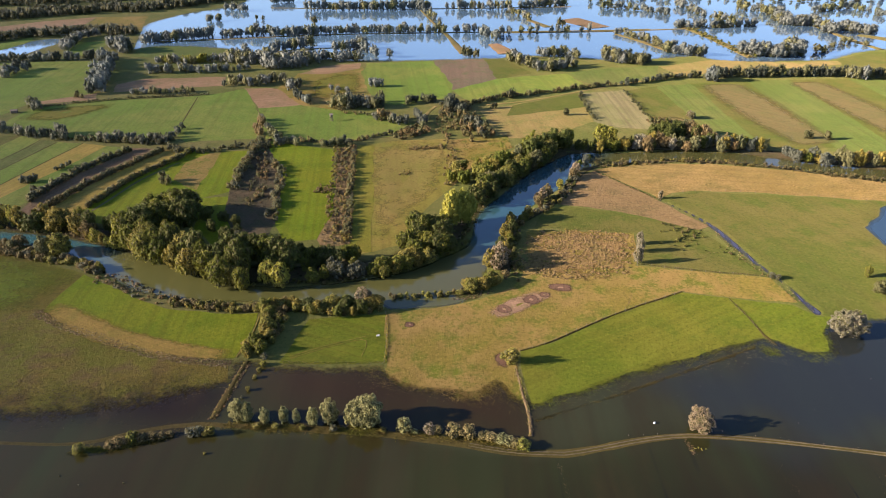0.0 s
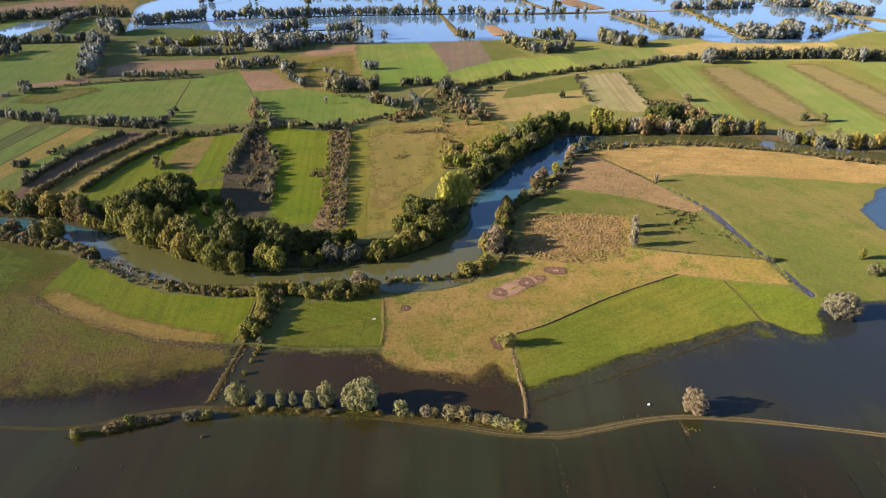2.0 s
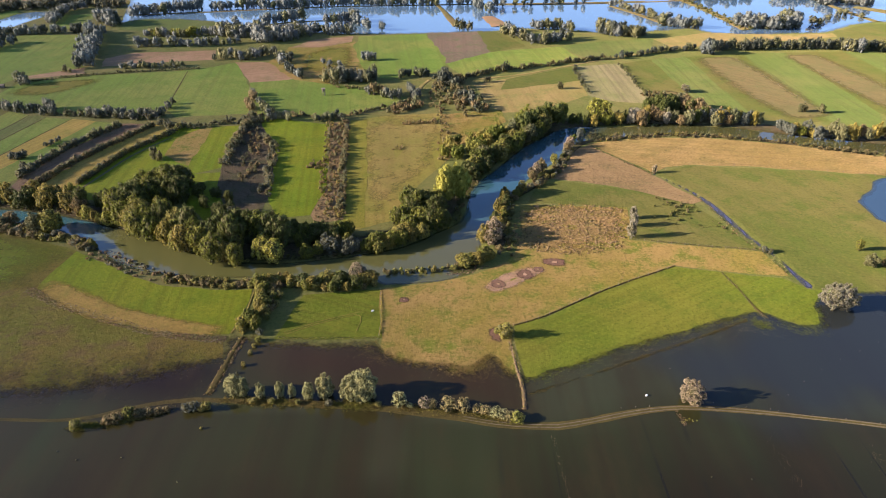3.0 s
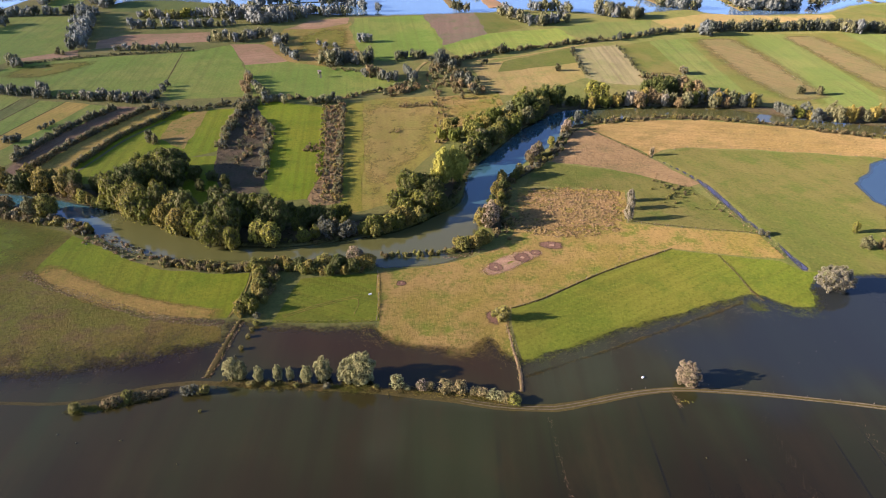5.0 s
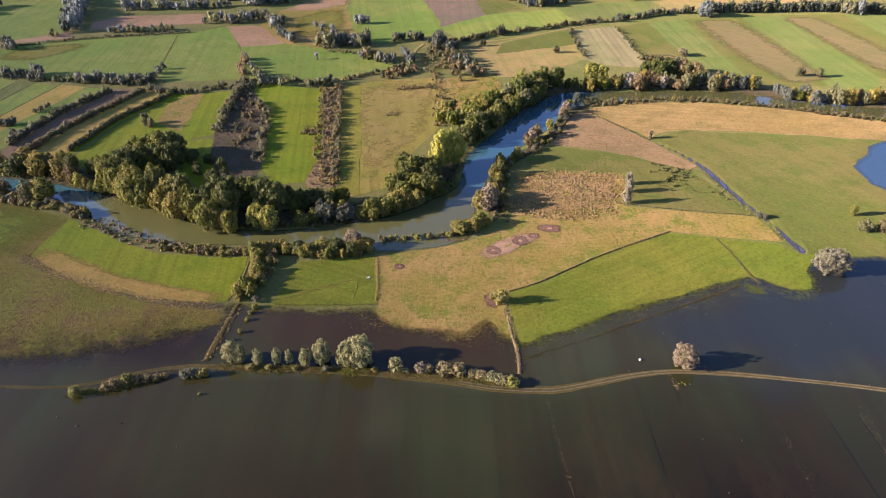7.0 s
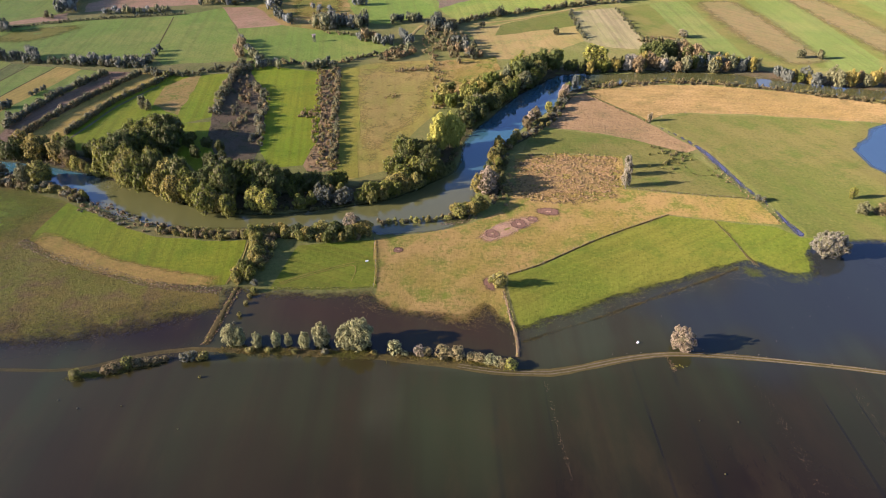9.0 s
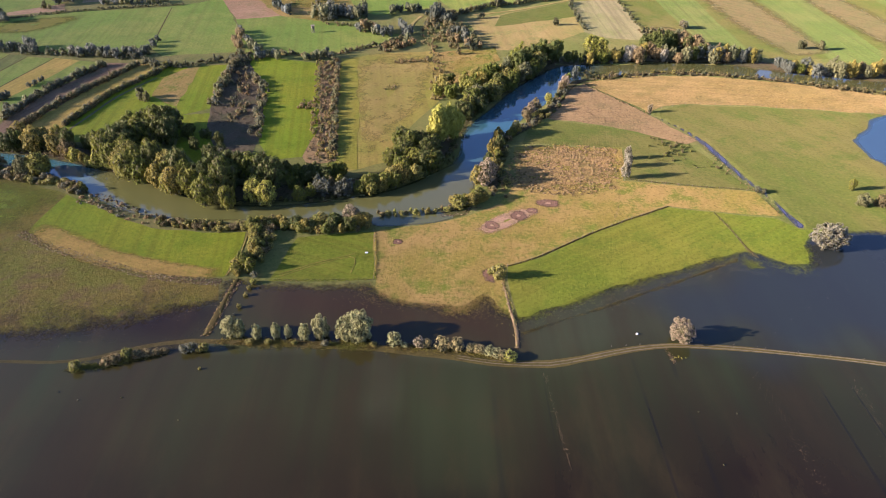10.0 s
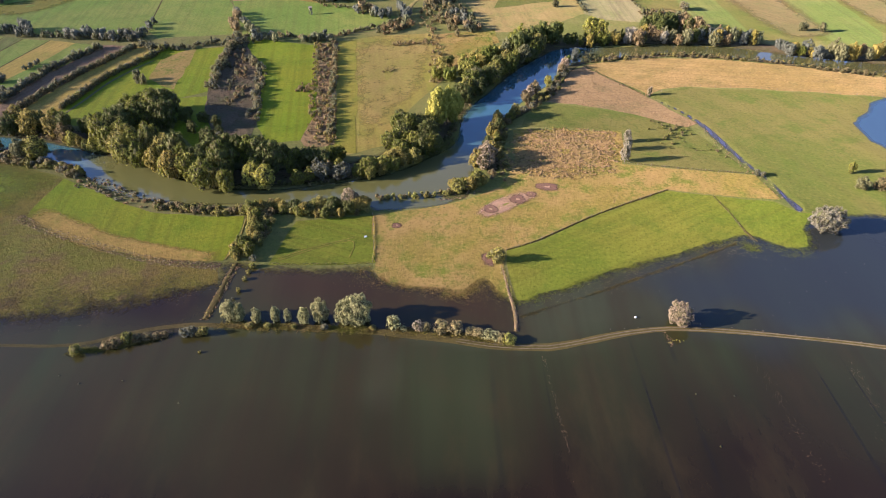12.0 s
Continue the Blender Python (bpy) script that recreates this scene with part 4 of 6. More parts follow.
soft_band("shade-darkened leaf litter under the bank scrub", SHADED_LITTER, [(22, 208), (25, 222), (27.5, 238), (31, 253), (41, 265), (54, 281), (62, 296), (68, 309), (80, 321.5), (104, 327), (126, 329), (155, 325.5), (180, 317.5), (220, 301.5)], [3.0, 3.2, 3.0], 2)


# ---- tracks, banks and strips of land ----
TRACK = [(-148.5, 128.3), (-117.7, 127.3), (-102.4, 126.7), (-92.5, 127.9), (-84.6, 130.8), (-74.9, 133.3), (-67.4, 134.2), (-56.4, 133.5), (-43.8, 132.9), (-22, 131.2), (-3.6, 128.7), (6.9, 126.7), (15.7, 124.7), (24.5, 123.7), (31.8, 123.5), (41, 125.3), (49, 127.3), (56.9, 128.9), (66.3, 129.9), (76.8, 129.3), (88.3, 127.9), (99.4, 126.1), (115.4, 123.3), (138.5, 118.2)]
ribbon("track_verge", "sodden grass verge of a flooded farm track", "verge", VERGE, TRACK, [0.8, 0.9, 1.5, 2.3, 1.9, 1.3, 1.1], level=WATER_LEVEL - 0.01, crown=0.03)
for s in (-0.48, 0.48):
    line = np.array(smooth(TRACK[11:], 6.0))
    d = np.gradient(line, axis=0)
    d /= np.linalg.norm(d, axis=1)[:, None]
    rut = line + np.stack([-d[:, 1], d[:, 0]], 1) * s
    ribbon("wheel_track", "pale worn wheel track just above flood water", "track", TRACKS, [tuple(p) for p in rut], [0.12, 0.2, 0.22, 0.2, 0.19], level=WATER_LEVEL + 0.035, crown=0.03)


# ---- trees and bushes ----
def ball(nu=7, nv=5):
    """A small closed ball of radius one."""
    v = [(0, 0, 1)] + [(math.sin(math.pi * j / nv) * math.cos(math.tau * i / nu), math.sin(math.pi * j / nv) * math.sin(math.tau * i / nu), math.cos(math.pi * j / nv)) for j in range(1, nv) for i in range(nu)] + [(0, 0, -1)]
    f = [(0, 1 + i, 1 + (i + 1) % nu) for i in range(nu)]
    for j in range(nv - 2):
        a = 1 + j * nu
        for i in range(nu):
            k = (i + 1) % nu
            f += [(a + i, a + nu + i, a + nu + k), (a + i, a + nu + k, a + k)]
    a = 1 + (nv - 2) * nu
    f += [(a + i, len(v) - 1, a + (i + 1) % nu) for i in range(nu)]
    return np.array(v), np.array(f)


def foliage(seed, foot=0.12, lobes=14, leaves=700, leaf=0.05, taper=0.0, spread=0.33):
    """Leaf clumps over a heap of uneven boughs, one metre high and one across. Returns corners and triangles."""
    rng = np.random.RandomState(seed)
    mid, up = (1 + foot) / 2, (1 - foot) / 2
    c = rng.normal(size=(lobes, 3))
    c /= np.linalg.norm(c, axis=1)[:, None]
    c *= rng.uniform(0.5, 1.1, (lobes, 1)) ** 0.5
    r = rng.uniform(0.6, 1.2, lobes) * 1.0 / lobes ** 0.42
    c[0], r[0] = (0, 0, 0), 0.7
    inner = c * (1 - r)[:, None] * (1.0, 1.0, 1.0)
    inner[:, :2] *= (1 - taper * np.clip(inner[:, 2:3], -0.2, 1))
    bv, bf = ball(6, 4) if lobes > 50 else ball(4, 3)
    V, F, count = [], [], 0
    for k in range(lobes):
        w = 1 + 0.22 * rng.normal(size=(len(bv), 1))
        V.append(inner[k] + bv * r[k] * (0.62 if lobes < 10 else 0.7) * w)
        F.append(bf + count)
        count += len(bv)
    pick = rng.choice(lobes, leaves * 2, p=r ** 2 / (r ** 2).sum())
    d = rng.normal(size=(leaves * 2, 3))
    d /= np.linalg.norm(d, axis=1)[:, None]
    p = inner[pick] + d * r[pick][:, None] * rng.uniform(0.84, 1.12, (leaves * 2, 1))
    far_in = np.array([(np.linalg.norm(p - inner[k], axis=1) < r[k] * 0.8) for k in range(lobes)]).any(0)
    p, d = p[~far_in][:leaves], d[~far_in][:leaves]
    nrm = d + (0.36 if lobes < 14 else 0.5) * rng.normal(size=d.shape)
    nrm /= np.linalg.norm(nrm, axis=1)[:, None]
    a = np.cross(nrm, rng.normal(size=d.shape))
    a /= np.linalg.norm(a, axis=1)[:, None] + 1e-9
    b = np.cross(nrm, a)
    s = leaf * 2 * rng.uniform(0.55, 1.3, (len(p), 1))
    leafy = np.stack([p - a * s * 0.55, p + b * s * 0.5 + a * s * 0.15, p + a * s * 0.5 - b * s * 0.35], 1).reshape(-1, 3)
    q = count + 3 * np.arange(len(p))[:, None]
    F += [q + (0, 1, 2)]
    V = np.concatenate(V + [leafy])
    V = V * (0.5, 0.5, up) + (0, 0, mid)
    return V, np.concatenate(F), lobes * len(bf)


def tube(rings, sides=6):
    """A tapered branch through centres with their radii."""
    V, F = [], []
    for c, r in rings:
        V += [(c[0] + r * math.cos(math.tau * i / sides), c[1] + r * math.sin(math.tau * i / sides), c[2]) for i in range(sides)]
    for j in range(len(rings) - 1):
        for i in range(sides):
            k = (i + 1) % sides
            F += [(j * sides + i, j * sides + k, (j + 1) * sides + k), (j * sides + i, (j + 1) * sides + k, (j + 1) * sides + i)]
    return np.array(V), np.array(F)


def trunk_of(seed):
    """Trunk and limbs for a tree one metre high."""
    rng = np.random.RandomState(seed + 900)
    V, F = tube([((0, 0, -0.03), 0.036), ((0, 0, 0.03), 0.028), ((0.01, 0, 0.3), 0.021), ((0.0, 0.02, 0.62), 0.009)])
    for k in range(5):
        a, z = rng.uniform(0, math.tau), rng.uniform(0.14, 0.4)
        x, y = math.cos(a), math.sin(a)
        v, f = tube([((0, 0, z), 0.014), ((0.14 * x, 0.14 * y, z + 0.12), 0.009), ((0.27 * x, 0.27 * y, z + 0.3), 0.004)], 5)
        F = np.concatenate([F, f + len(V)])
        V = np.concatenate([V, v])
    return V, F


SHAPES = {  # foot, boughs, leaf clumps, clump size, taper
    "hero": (-0.1, 90, 11000, 0.0235, 0.1), "herocol": (-0.1, 44, 4200, 0.034, 0.2), "round": (-0.06, 34, 1900, 0.05, 0.15), "oak": (-0.04, 42, 2500, 0.047, 0.0),
    "poplar": (0.0, 30, 1900, 0.044, 0.4), "mid": (-0.06, 20, 850, 0.056, 0.1), "far": (-0.12, 12, 400, 0.06, 0.1), "bush": (-0.14, 14, 460, 0.07, 0.1), "farbush": (-0.12, 7, 120, 0.115, 0.1), "sprig": (-0.2, 2, 16, 0.22, 0.0),
}
cache = {}


def crown_data(shape, seed):
    if (shape, seed) not in cache:
        foot, lobes, leaves, leaf, taper = SHAPES[shape]
        cache[shape, seed] = foliage(seed * 17 + len(shape), foot, lobes, leaves, leaf, taper)
    return cache[shape, seed]


def crown_mesh(shape, seed, tone):
    if (shape, seed, tone) not in cache:
        V, F, core = crown_data(shape, seed)
        # inner boughs take the darker colour painted for crown shade
        cache[shape, seed, tone] = mesh_of("foliage", V, F, [LEAVES[tone], CROWN_SHADE], (np.arange(len(F)) < core) & (shape != "poplar"))
    return cache[shape, seed, tone]


def trunk_mesh(seed):
    if ("trunk", seed) not in cache:
        V, F = trunk_of(seed)
        cache["trunk", seed] = mesh_of("trunk", V, F, [BARK], flat_shaded=False)
    return cache["trunk", seed]


# inner leaves and twigs, with the shade inside a crown put into their colour
CROWN_SHADE = leaf_material("shade_dark_inner_leaves", (0.072, 0.068, 0.021), (0.086, 0.079, 0.026))
pick = random.Random(7)
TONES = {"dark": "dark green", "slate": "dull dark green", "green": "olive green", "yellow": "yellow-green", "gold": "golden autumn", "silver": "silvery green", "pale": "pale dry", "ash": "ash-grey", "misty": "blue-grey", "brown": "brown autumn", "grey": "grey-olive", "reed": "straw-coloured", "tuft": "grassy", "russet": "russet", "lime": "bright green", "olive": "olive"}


def tree(p, h, w, tone, shape="round", where="beside the river", group="trees along the river", name="tree"):
    """A tree with its foot at plan point p, so high and so wide."""
    seed = pick.randrange(5)
    root = new(name)
    z = max(height(*p), WATER_LEVEL - 0.1)
    root.matrix_basis = pose(p[0], p[1], z, 0, 0, pick.uniform(0, 360)) @ Matrix.Diagonal((w, w * pick.uniform(0.9, 1.1), h, 1))
    root.empty_display_size = 0.2
    kind = "tall" if h > 11 else "low" if h < 6 else "rounded"
    if shape in ("hero", "herocol"):
        kind = "bushy rounded" if shape == "hero" else "slender"
    tagged(root, f"{kind} {TONES[tone]} broadleaf tree {where}", "tree", group)
    for part_name, me in (("trunk", trunk_mesh(seed)), ("crown", crown_mesh(shape, seed, tone))):
        ob = new(part_name, me)
        ob.parent = root
    return root


def shrub(p, h, w, tone, where="beside a flooded track", group="bushes along the track", shape="bush"):
    """A dense bush that reaches the ground."""
    seed = pick.randrange(5)
    ob = new("bush", crown_mesh(shape, seed, tone))
    z = max(height(*p), WATER_LEVEL - 0.1)
    ob.matrix_basis = pose(p[0], p[1], z, 0, 0, pick.uniform(0, 360)) @ Matrix.Diagonal((w, w, h, 1))
    size = "large" if h > 4.5 else "small" if h < 2.4 else "dense"
    return tagged(ob, f"{size} {TONES[tone]} bush {where}", "bush", group)


def along(line, n, spread):
    """n scattered points along a curve, that far to either side at most."""
    pts = np.array(smooth(line, 3.0))
    s = np.concatenate([[0], np.cumsum(np.linalg.norm(np.diff(pts, axis=0), axis=1))])
    out = []
    for k in range(n):
        at = (k + 0.5 + pick.uniform(-0.35, 0.35)) / n * s[-1]
        x, y = np.interp(at, s, pts[:, 0]), np.interp(at, s, pts[:, 1])
        x2, y2 = np.interp(min(at + 2, s[-1]), s, pts[:, 0]), np.interp(min(at + 2, s[-1]), s, pts[:, 1])
        d = Vector((y - y2, x2 - x))
        d = d.normalized() if d.length > 0 else d
        o = pick.uniform(-spread, spread)
        out.append((x + d.x * o, y + d.y * o))
    return out


def grove(line, n, spread, h, tones, shape="round", where="beside the river", group="trees along the river", slim=(0.6, 0.95)):
    if line[0][1] > 290 and n > 3:  # far off: one row of many trees
        k = 1.0 if where == "among flat fields" else 0.92
        # beyond 430 m grey crowns take the haze-tinted leaves
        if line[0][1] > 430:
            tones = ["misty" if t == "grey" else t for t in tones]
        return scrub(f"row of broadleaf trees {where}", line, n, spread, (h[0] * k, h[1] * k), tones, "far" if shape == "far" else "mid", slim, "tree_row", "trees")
    for p in along(line, n, spread):
        t = pick.uniform(*h)
        tree(p, t, t * pick.uniform(*slim), pick.choice(tones), shape, where, group)


def scrub(label, line, n, spread, h, tones, shape="farbush", wide=(0.9, 1.5), name="scrub", category="scrub"):
    """A run of tangled bushes too many to count."""
    V, F, M, count = [], [], [], 0
    used = sorted(set(tones))
    for x, y in along(line, n, spread):
        v, f, core = crown_data(shape, pick.randrange(5))
        if shape in ("far", "mid"):
            tv, tf = tube([((0, 0, -0.05), 0.03), ((0, 0, 0.5), 0.012)], 5)
            f = np.concatenate([f, tf + len(v)])
            v = np.concatenate([v, tv])
        t = pick.uniform(*h)
        w = t * pick.uniform(*wide)
        a = pick.uniform(0, math.tau)
        c, s = math.cos(a) * w, math.sin(a) * w
        z = max(height(x, y), WATER_LEVEL - 0.05)
        V.append(np.stack([v[:, 0] * c - v[:, 1] * s + x, v[:, 0] * s + v[:, 1] * c + y, v[:, 2] * t + z], 1))
        F.append(f + count)
        count += len(v)
        tone = used.index(pick.choice(tones))
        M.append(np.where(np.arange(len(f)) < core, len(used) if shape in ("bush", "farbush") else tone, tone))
    me = mesh_of(name, np.concatenate(V), np.concatenate(F), [LEAVES[t] for t in used] + [CROWN_SHADE], np.concatenate(M))
    return tagged(new(name, me), label, category, kind="stuff")


# the row of willows and bushes along the flooded track
ROW = "trees along the track"
IN_ROW = "in flood beside a track"
tree((-56.9, 136.2), 7.6, 4.9, "silver", "hero", IN_ROW, ROW)
tree((-54.2, 135.8), 6.8, 4.1, "silver", "hero", IN_ROW, ROW)
tree((-49.1, 135.2), 5.5, 3.3, "silver", "herocol", IN_ROW, ROW)
tree((-43.7, 135), 5.9, 3.2, "silver", "herocol", IN_ROW, ROW)
tree((-40.4, 135), 5.2, 2.6, "silver", "herocol", IN_ROW, ROW)
tree((-35.6, 134.4), 6.2, 4.0, "silver", "herocol", IN_ROW, ROW)
tree((-31.2, 135.2), 8.4, 5.4, "silver", "hero", IN_ROW, ROW)
tree((-24.2, 134.6), 8.2, 6.6, "silver", "hero", IN_ROW, ROW)
tree((-20.6, 134.8), 10.2, 9.2, "silver", "hero", IN_ROW, ROW)
for p, h, w, tone in (((-10.4, 131.6), 5.3, 5.0, "silver"), ((-7.6, 130.8), 1.8, 2.5, "silver"), ((-3.7, 131.2), 3.4, 4.5, "pale"), ((-1.4, 131), 2.8, 3.6, "reed"), ((2.6, 130.6), 3.4, 5.9, "reed"), ((6.8, 129.9), 3.9, 5.3, "reed"), ((10.8, 129.1), 2.5, 4.2, "reed"), ((13, 128.5), 2.8, 4.5, "reed"), ((15.4, 127.9), 2.8, 4.5, "silver"), ((17.4, 127.3), 2.5, 4.5, "silver"), ((19.3, 126.5), 2.5, 4.2, "reed"), ((21.1, 125.5), 3.0, 4.8, "yellow"), ((-45.7, 132.9), 1.6, 2.5, "tuft"), ((-38.4, 132.5), 1.5, 2.2, "tuft"), ((-29.8, 132), 1.8, 2.8, "grey"), ((-16.3, 131.6), 1.4, 2.5, "tuft"), ((-50.8, 133.1), 1.8, 3.1, "tuft"),
                      ((-95, 123.7), 3.6, 4.0, "tuft"), ((-87.6, 125.7), 2.6, 3.8, "brown"), ((-85.5, 126.5), 3.3, 4.0, "brown"), ((-82.8, 127.9), 4.0, 4.0, "green"), ((-80.3, 128.3), 2.5, 3.8, "brown"), ((-77.8, 128.9), 2.2, 3.8, "brown"), ((-75.6, 129.5), 1.8, 3.4, "brown"), ((-73.6, 129.9), 1.6, 2.9, "brown"), ((-68, 129.9), 3.0, 3.8, "grey"), ((-65.9, 130.4), 3.3, 3.8, "grey"), ((-62.7, 130.4), 3.4, 3.4, "tuft"), ((-64.2, 129.9), 1.8, 2.2, "tuft")):
    shrub(p, h, w, tone)
tree((69.9, 132.5), 7.8, 8.0, "pale", "hero", "standing alone in flood water", "trees standing in the flood")
tree((131.6, 175.6), 9.2, 10.6, "ash", "hero", "standing alone at the flood edge", "trees standing in the flood")
tree((135, 175.6), 8.8, 9.6, "ash", "hero", "standing alone at the flood edge", "trees standing in the flood")
tree((159.8, 211.1), 5.6, 3.4, "green", "round", "on open pasture", "trees on the pasture")
shrub((158.2, 200.2), 5.2, 6.4, "olive", "on open pasture", "bushes on the pasture")
shrub((164.7, 199.5), 5.5, 7.0, "brown", "on open pasture", "bushes on the pasture")
shrub((123.7, 210.3), 3.0, 3.0, "grey", "at a ditch crossing", "bushes on the pasture")
shrub((125.5, 209.5), 2.6, 2.6, "grey", "at a ditch crossing", "bushes on the pasture")
for p, h, w in (((80.6, 236.8), 6.5, 3.6), ((79.2, 230.2), 7.0, 4.0), ((75.9, 221.2), 9.5, 4.4)):
    tree(p, h, w, "ash", "herocol", "at the corner of a rough pasture", "trees on the pasture")
shrub((102, 281), 5.0, 3.2, "pale", "beside a ditch", "bushes on the pasture")
shrub((21.3, 160.2), 6.4, 6.0, "tuft", "at the end of a fence", "bushes on the pasture")
shrub((19.2, 162.1), 3.0, 4.0, "tuft", "at the end of a fence", "bushes on the pasture")
for p, h, w, tone in (((-55.4, 159.3), 2.0, 2.6, "lime"), ((-56.1, 156.7), 1.6, 2.0, "tuft"), ((-56.6, 153.5), 1.5, 2.0, "tuft"), ((-57.3, 148), 1.7, 1.8, "tuft"), ((-58.1, 144.6), 1.0, 1.2, "grey"), ((-55.8, 162.6), 2.4, 3.0, "grey"), ((-62.2, 123.5), 0.9, 1.1, "tuft")):
    shrub(p, h, w, tone, "beside a flooded ditch", "bushes by the ditch")

# the hedge between two paddocks and the near bank of the river
grove([(-60.5, 190.4), (-56.8, 180.4), (-58.9, 171), (-59.5, 163.2)], 16, 2.6, (3.5, 5.5), ["tuft", "green", "gold", "tuft"], "round", "in a hedge between paddocks", "trees in the hedge", (0.8, 1.1))
scrub("tangled olive and russet hedge between paddocks", [(-60.1, 190.4), (-55.9, 180.4), (-58.2, 171), (-60.8, 162.6)], 46, 3.4, (1.6, 3.4), ["tuft", "brown", "green", "gold"], "bush")
scrub("brown bankside scrub along the river", [(-96.7, 193.2), (-87, 191.1), (-75.7, 189.7), (-61.8, 189.4)], 80, 2.2, (1.2, 2.8), ["brown", "brown", "tuft", "gold", "green"], "bush")
scrub("olive bankside scrub along the river", [(-62, 190.4), (-50, 189.4), (-36.1, 188.7), (-21.5, 190.4)], 34, 3.0, (2.2, 4.0), ["tuft", "brown", "green", "gold"], "bush")
grove([(-46.9, 188.7), (-36, 188), (-28.3, 188.7), (-22.1, 190.1)], 15, 2.6, (4.0, 6.2), ["green", "dark", "tuft", "gold"], "round", "on the river bank", slim=(0.9, 1.2))
grove([(-62.5, 192.2), (-48.2, 190.4)], 5, 2.0, (3.0, 4.5), ["gold", "tuft", "yellow"], "round", "on the river bank", slim=(0.8, 1.1))
tree((-27.8, 191.8), 8.5, 7.0, "pale", "round", "on the river bank")
scrub("low reedy scrub on a river bar", [(-19.1, 197.6), (-7.9, 198), (3.3, 199.4), (7.8, 201)], 26, 1.4, (0.9, 2.4), ["tuft", "gold", "brown", "yellow"], "bush")
grove([(7.9, 202.5), (13.7, 204), (20.2, 207.1)], 8, 2.5, (4.0, 6.0), ["gold", "tuft", "green"], "round", "on the river bank", slim=(0.9, 1.2))
grove([(17, 217.4), (21.1, 219.5), (22.8, 227.5)], 5, 2.5, (7.5, 9.5), ["pale", "pale", "gold"], "round", "on the river bank", slim=(0.7, 0.95))
grove([(24.6, 230.7), (26.9, 241.7), (29.7, 252), (37.2, 261.9)], 12, 2.0, (4.5, 7.0), ["brown", "gold", "green", "dark"], "round", "on the river bank", slim=(0.7, 1.0))
scrub("dark bankside scrub along the river", [(26.1, 207.1), (26.5, 221.7), (28, 237.8), (31.3, 253.1), (41.6, 265.3), (54.7, 281), (63, 295.4), (68.1, 308.1)], 70, 3.0, (1.4, 3.2), ["brown", "dark", "tuft", "grey"], "bush")
grove([(41.7, 272.4), (48.1, 281), (50.5, 284.8)], 4, 2.0, (5.0, 8.0), ["pale", "brown"], "round", "on the river bank")
tree((56.5, 292.7), 6.0, 4.5, "yellow", "round", "on the river bank")
grove([(62, 302.4), (66.7, 313.3), (73.2, 323.3), (80.2, 329)], 8, 2.5, (4.5, 7.5), ["pale", "green", "brown", "grey"], "round", "on the river bank")
grove([(-177.3, 234.4), (-170.8, 233)], 4, 3.0, (5.0, 7.0), ["brown", "olive"], "round", "on the river bank", slim=(0.8, 1.1))
grove([(-161.3, 230.2), (-155.1, 229.3), (-151.9, 231.1)], 6, 3.0, (7.5, 10.0), ["tuft", "olive", "tuft"], "round", "on the river bank", slim=(0.8, 1.0))
scrub("brown bankside scrub along the river", [(-204.2, 234.9), (-178.3, 230.2), (-162.4, 226.1), (-146.5, 221.2), (-129.8, 213.6)], 120, 2.6, (1.4, 3.6), ["brown", "brown", "tuft", "grey"], "bush")
grove([(-136.5, 218.6), (-129.1, 214.4)], 4, 1.5, (3.0, 4.5), ["tuft", "green", "brown"], "round", "on the river bank")
scrub("dry reeds and mud hummocks at the water's edge", [(-129.8, 211.1), (-118, 205.9), (-107.1, 199.4), (-95, 194.3)], 60, 4.0, (0.5, 1.3), ["brown", "grey", "russet"], "farbush", (1.2, 2.6))

# the wooded far bank
OAKS = "oaks along the river"
grove([(-209.2, 257.4), (-188.1, 253.1), (-180.2, 252)], 8, 3.0, (8.0, 11.0), ["yellow", "gold", "green"], "round", group=OAKS)
grove([(-176.5, 252), (-161.1, 250.4), (-147.3, 246.8), (-137.1, 242.7)], 16, 5.0, (8.0, 11.0), ["dark", "green", "dark", "gold", "brown"], "oak", group=OAKS)
grove([(-149.2, 240.7), (-131.4, 232.1)], 5, 2.0, (5.0, 7.5), ["yellow", "green", "gold"], "round", group=OAKS)
grove([(-128.6, 232.1), (-121.1, 229.3), (-106.8, 221.2), (-93.3, 213.6), (-80.7, 207.1), (-71.8, 205.2)], 22, 3.0, (9.5, 13.5), ["green", "tuft", "green", "yellow", "tuft", "green", "gold"], "oak", group=OAKS, slim=(0.6, 0.85))
grove([(-133.7, 240.2), (-122.2, 237.8), (-110.4, 231.1), (-96.4, 223), (-83.3, 216.1), (-71.4, 211.9)], 12, 3.0, (12.0, 16.0), ["green", "dark", "tuft", "green", "dark"], "oak", group=OAKS, slim=(0.6, 0.85))
grove([(-135, 248.9), (-124.1, 248.9), (-115.2, 251), (-109, 254.2)], 10, 5.0, (10.0, 14.5), ["dark", "dark", "green"], "oak", group=OAKS, slim=(0.7, 0.95))
grove([(-124, 255), (-118.5, 261), (-113, 266)], 9, 4.5, (11.0, 15.0), ["dark", "dark", "green"], "oak", group=OAKS, slim=(0.75, 0.95))
# small dark trees added to darken ground that lies in the oaks' shadow
grove([(-106, 262), (-98, 256), (-92, 248), (-84, 240), (-80, 232)], 9, 5.5, (5.0, 8.5), ["dark", "slate", "dark"], "oak", group=OAKS, slim=(0.75, 1.0))
grove([(-85.3, 223), (-75.9, 221.2), (-66.5, 218.6), (-57.6, 217.8)], 9, 3.5, (11.0, 15.0), ["dark", "dark", "green"], "oak", group=OAKS, slim=(0.7, 0.95))
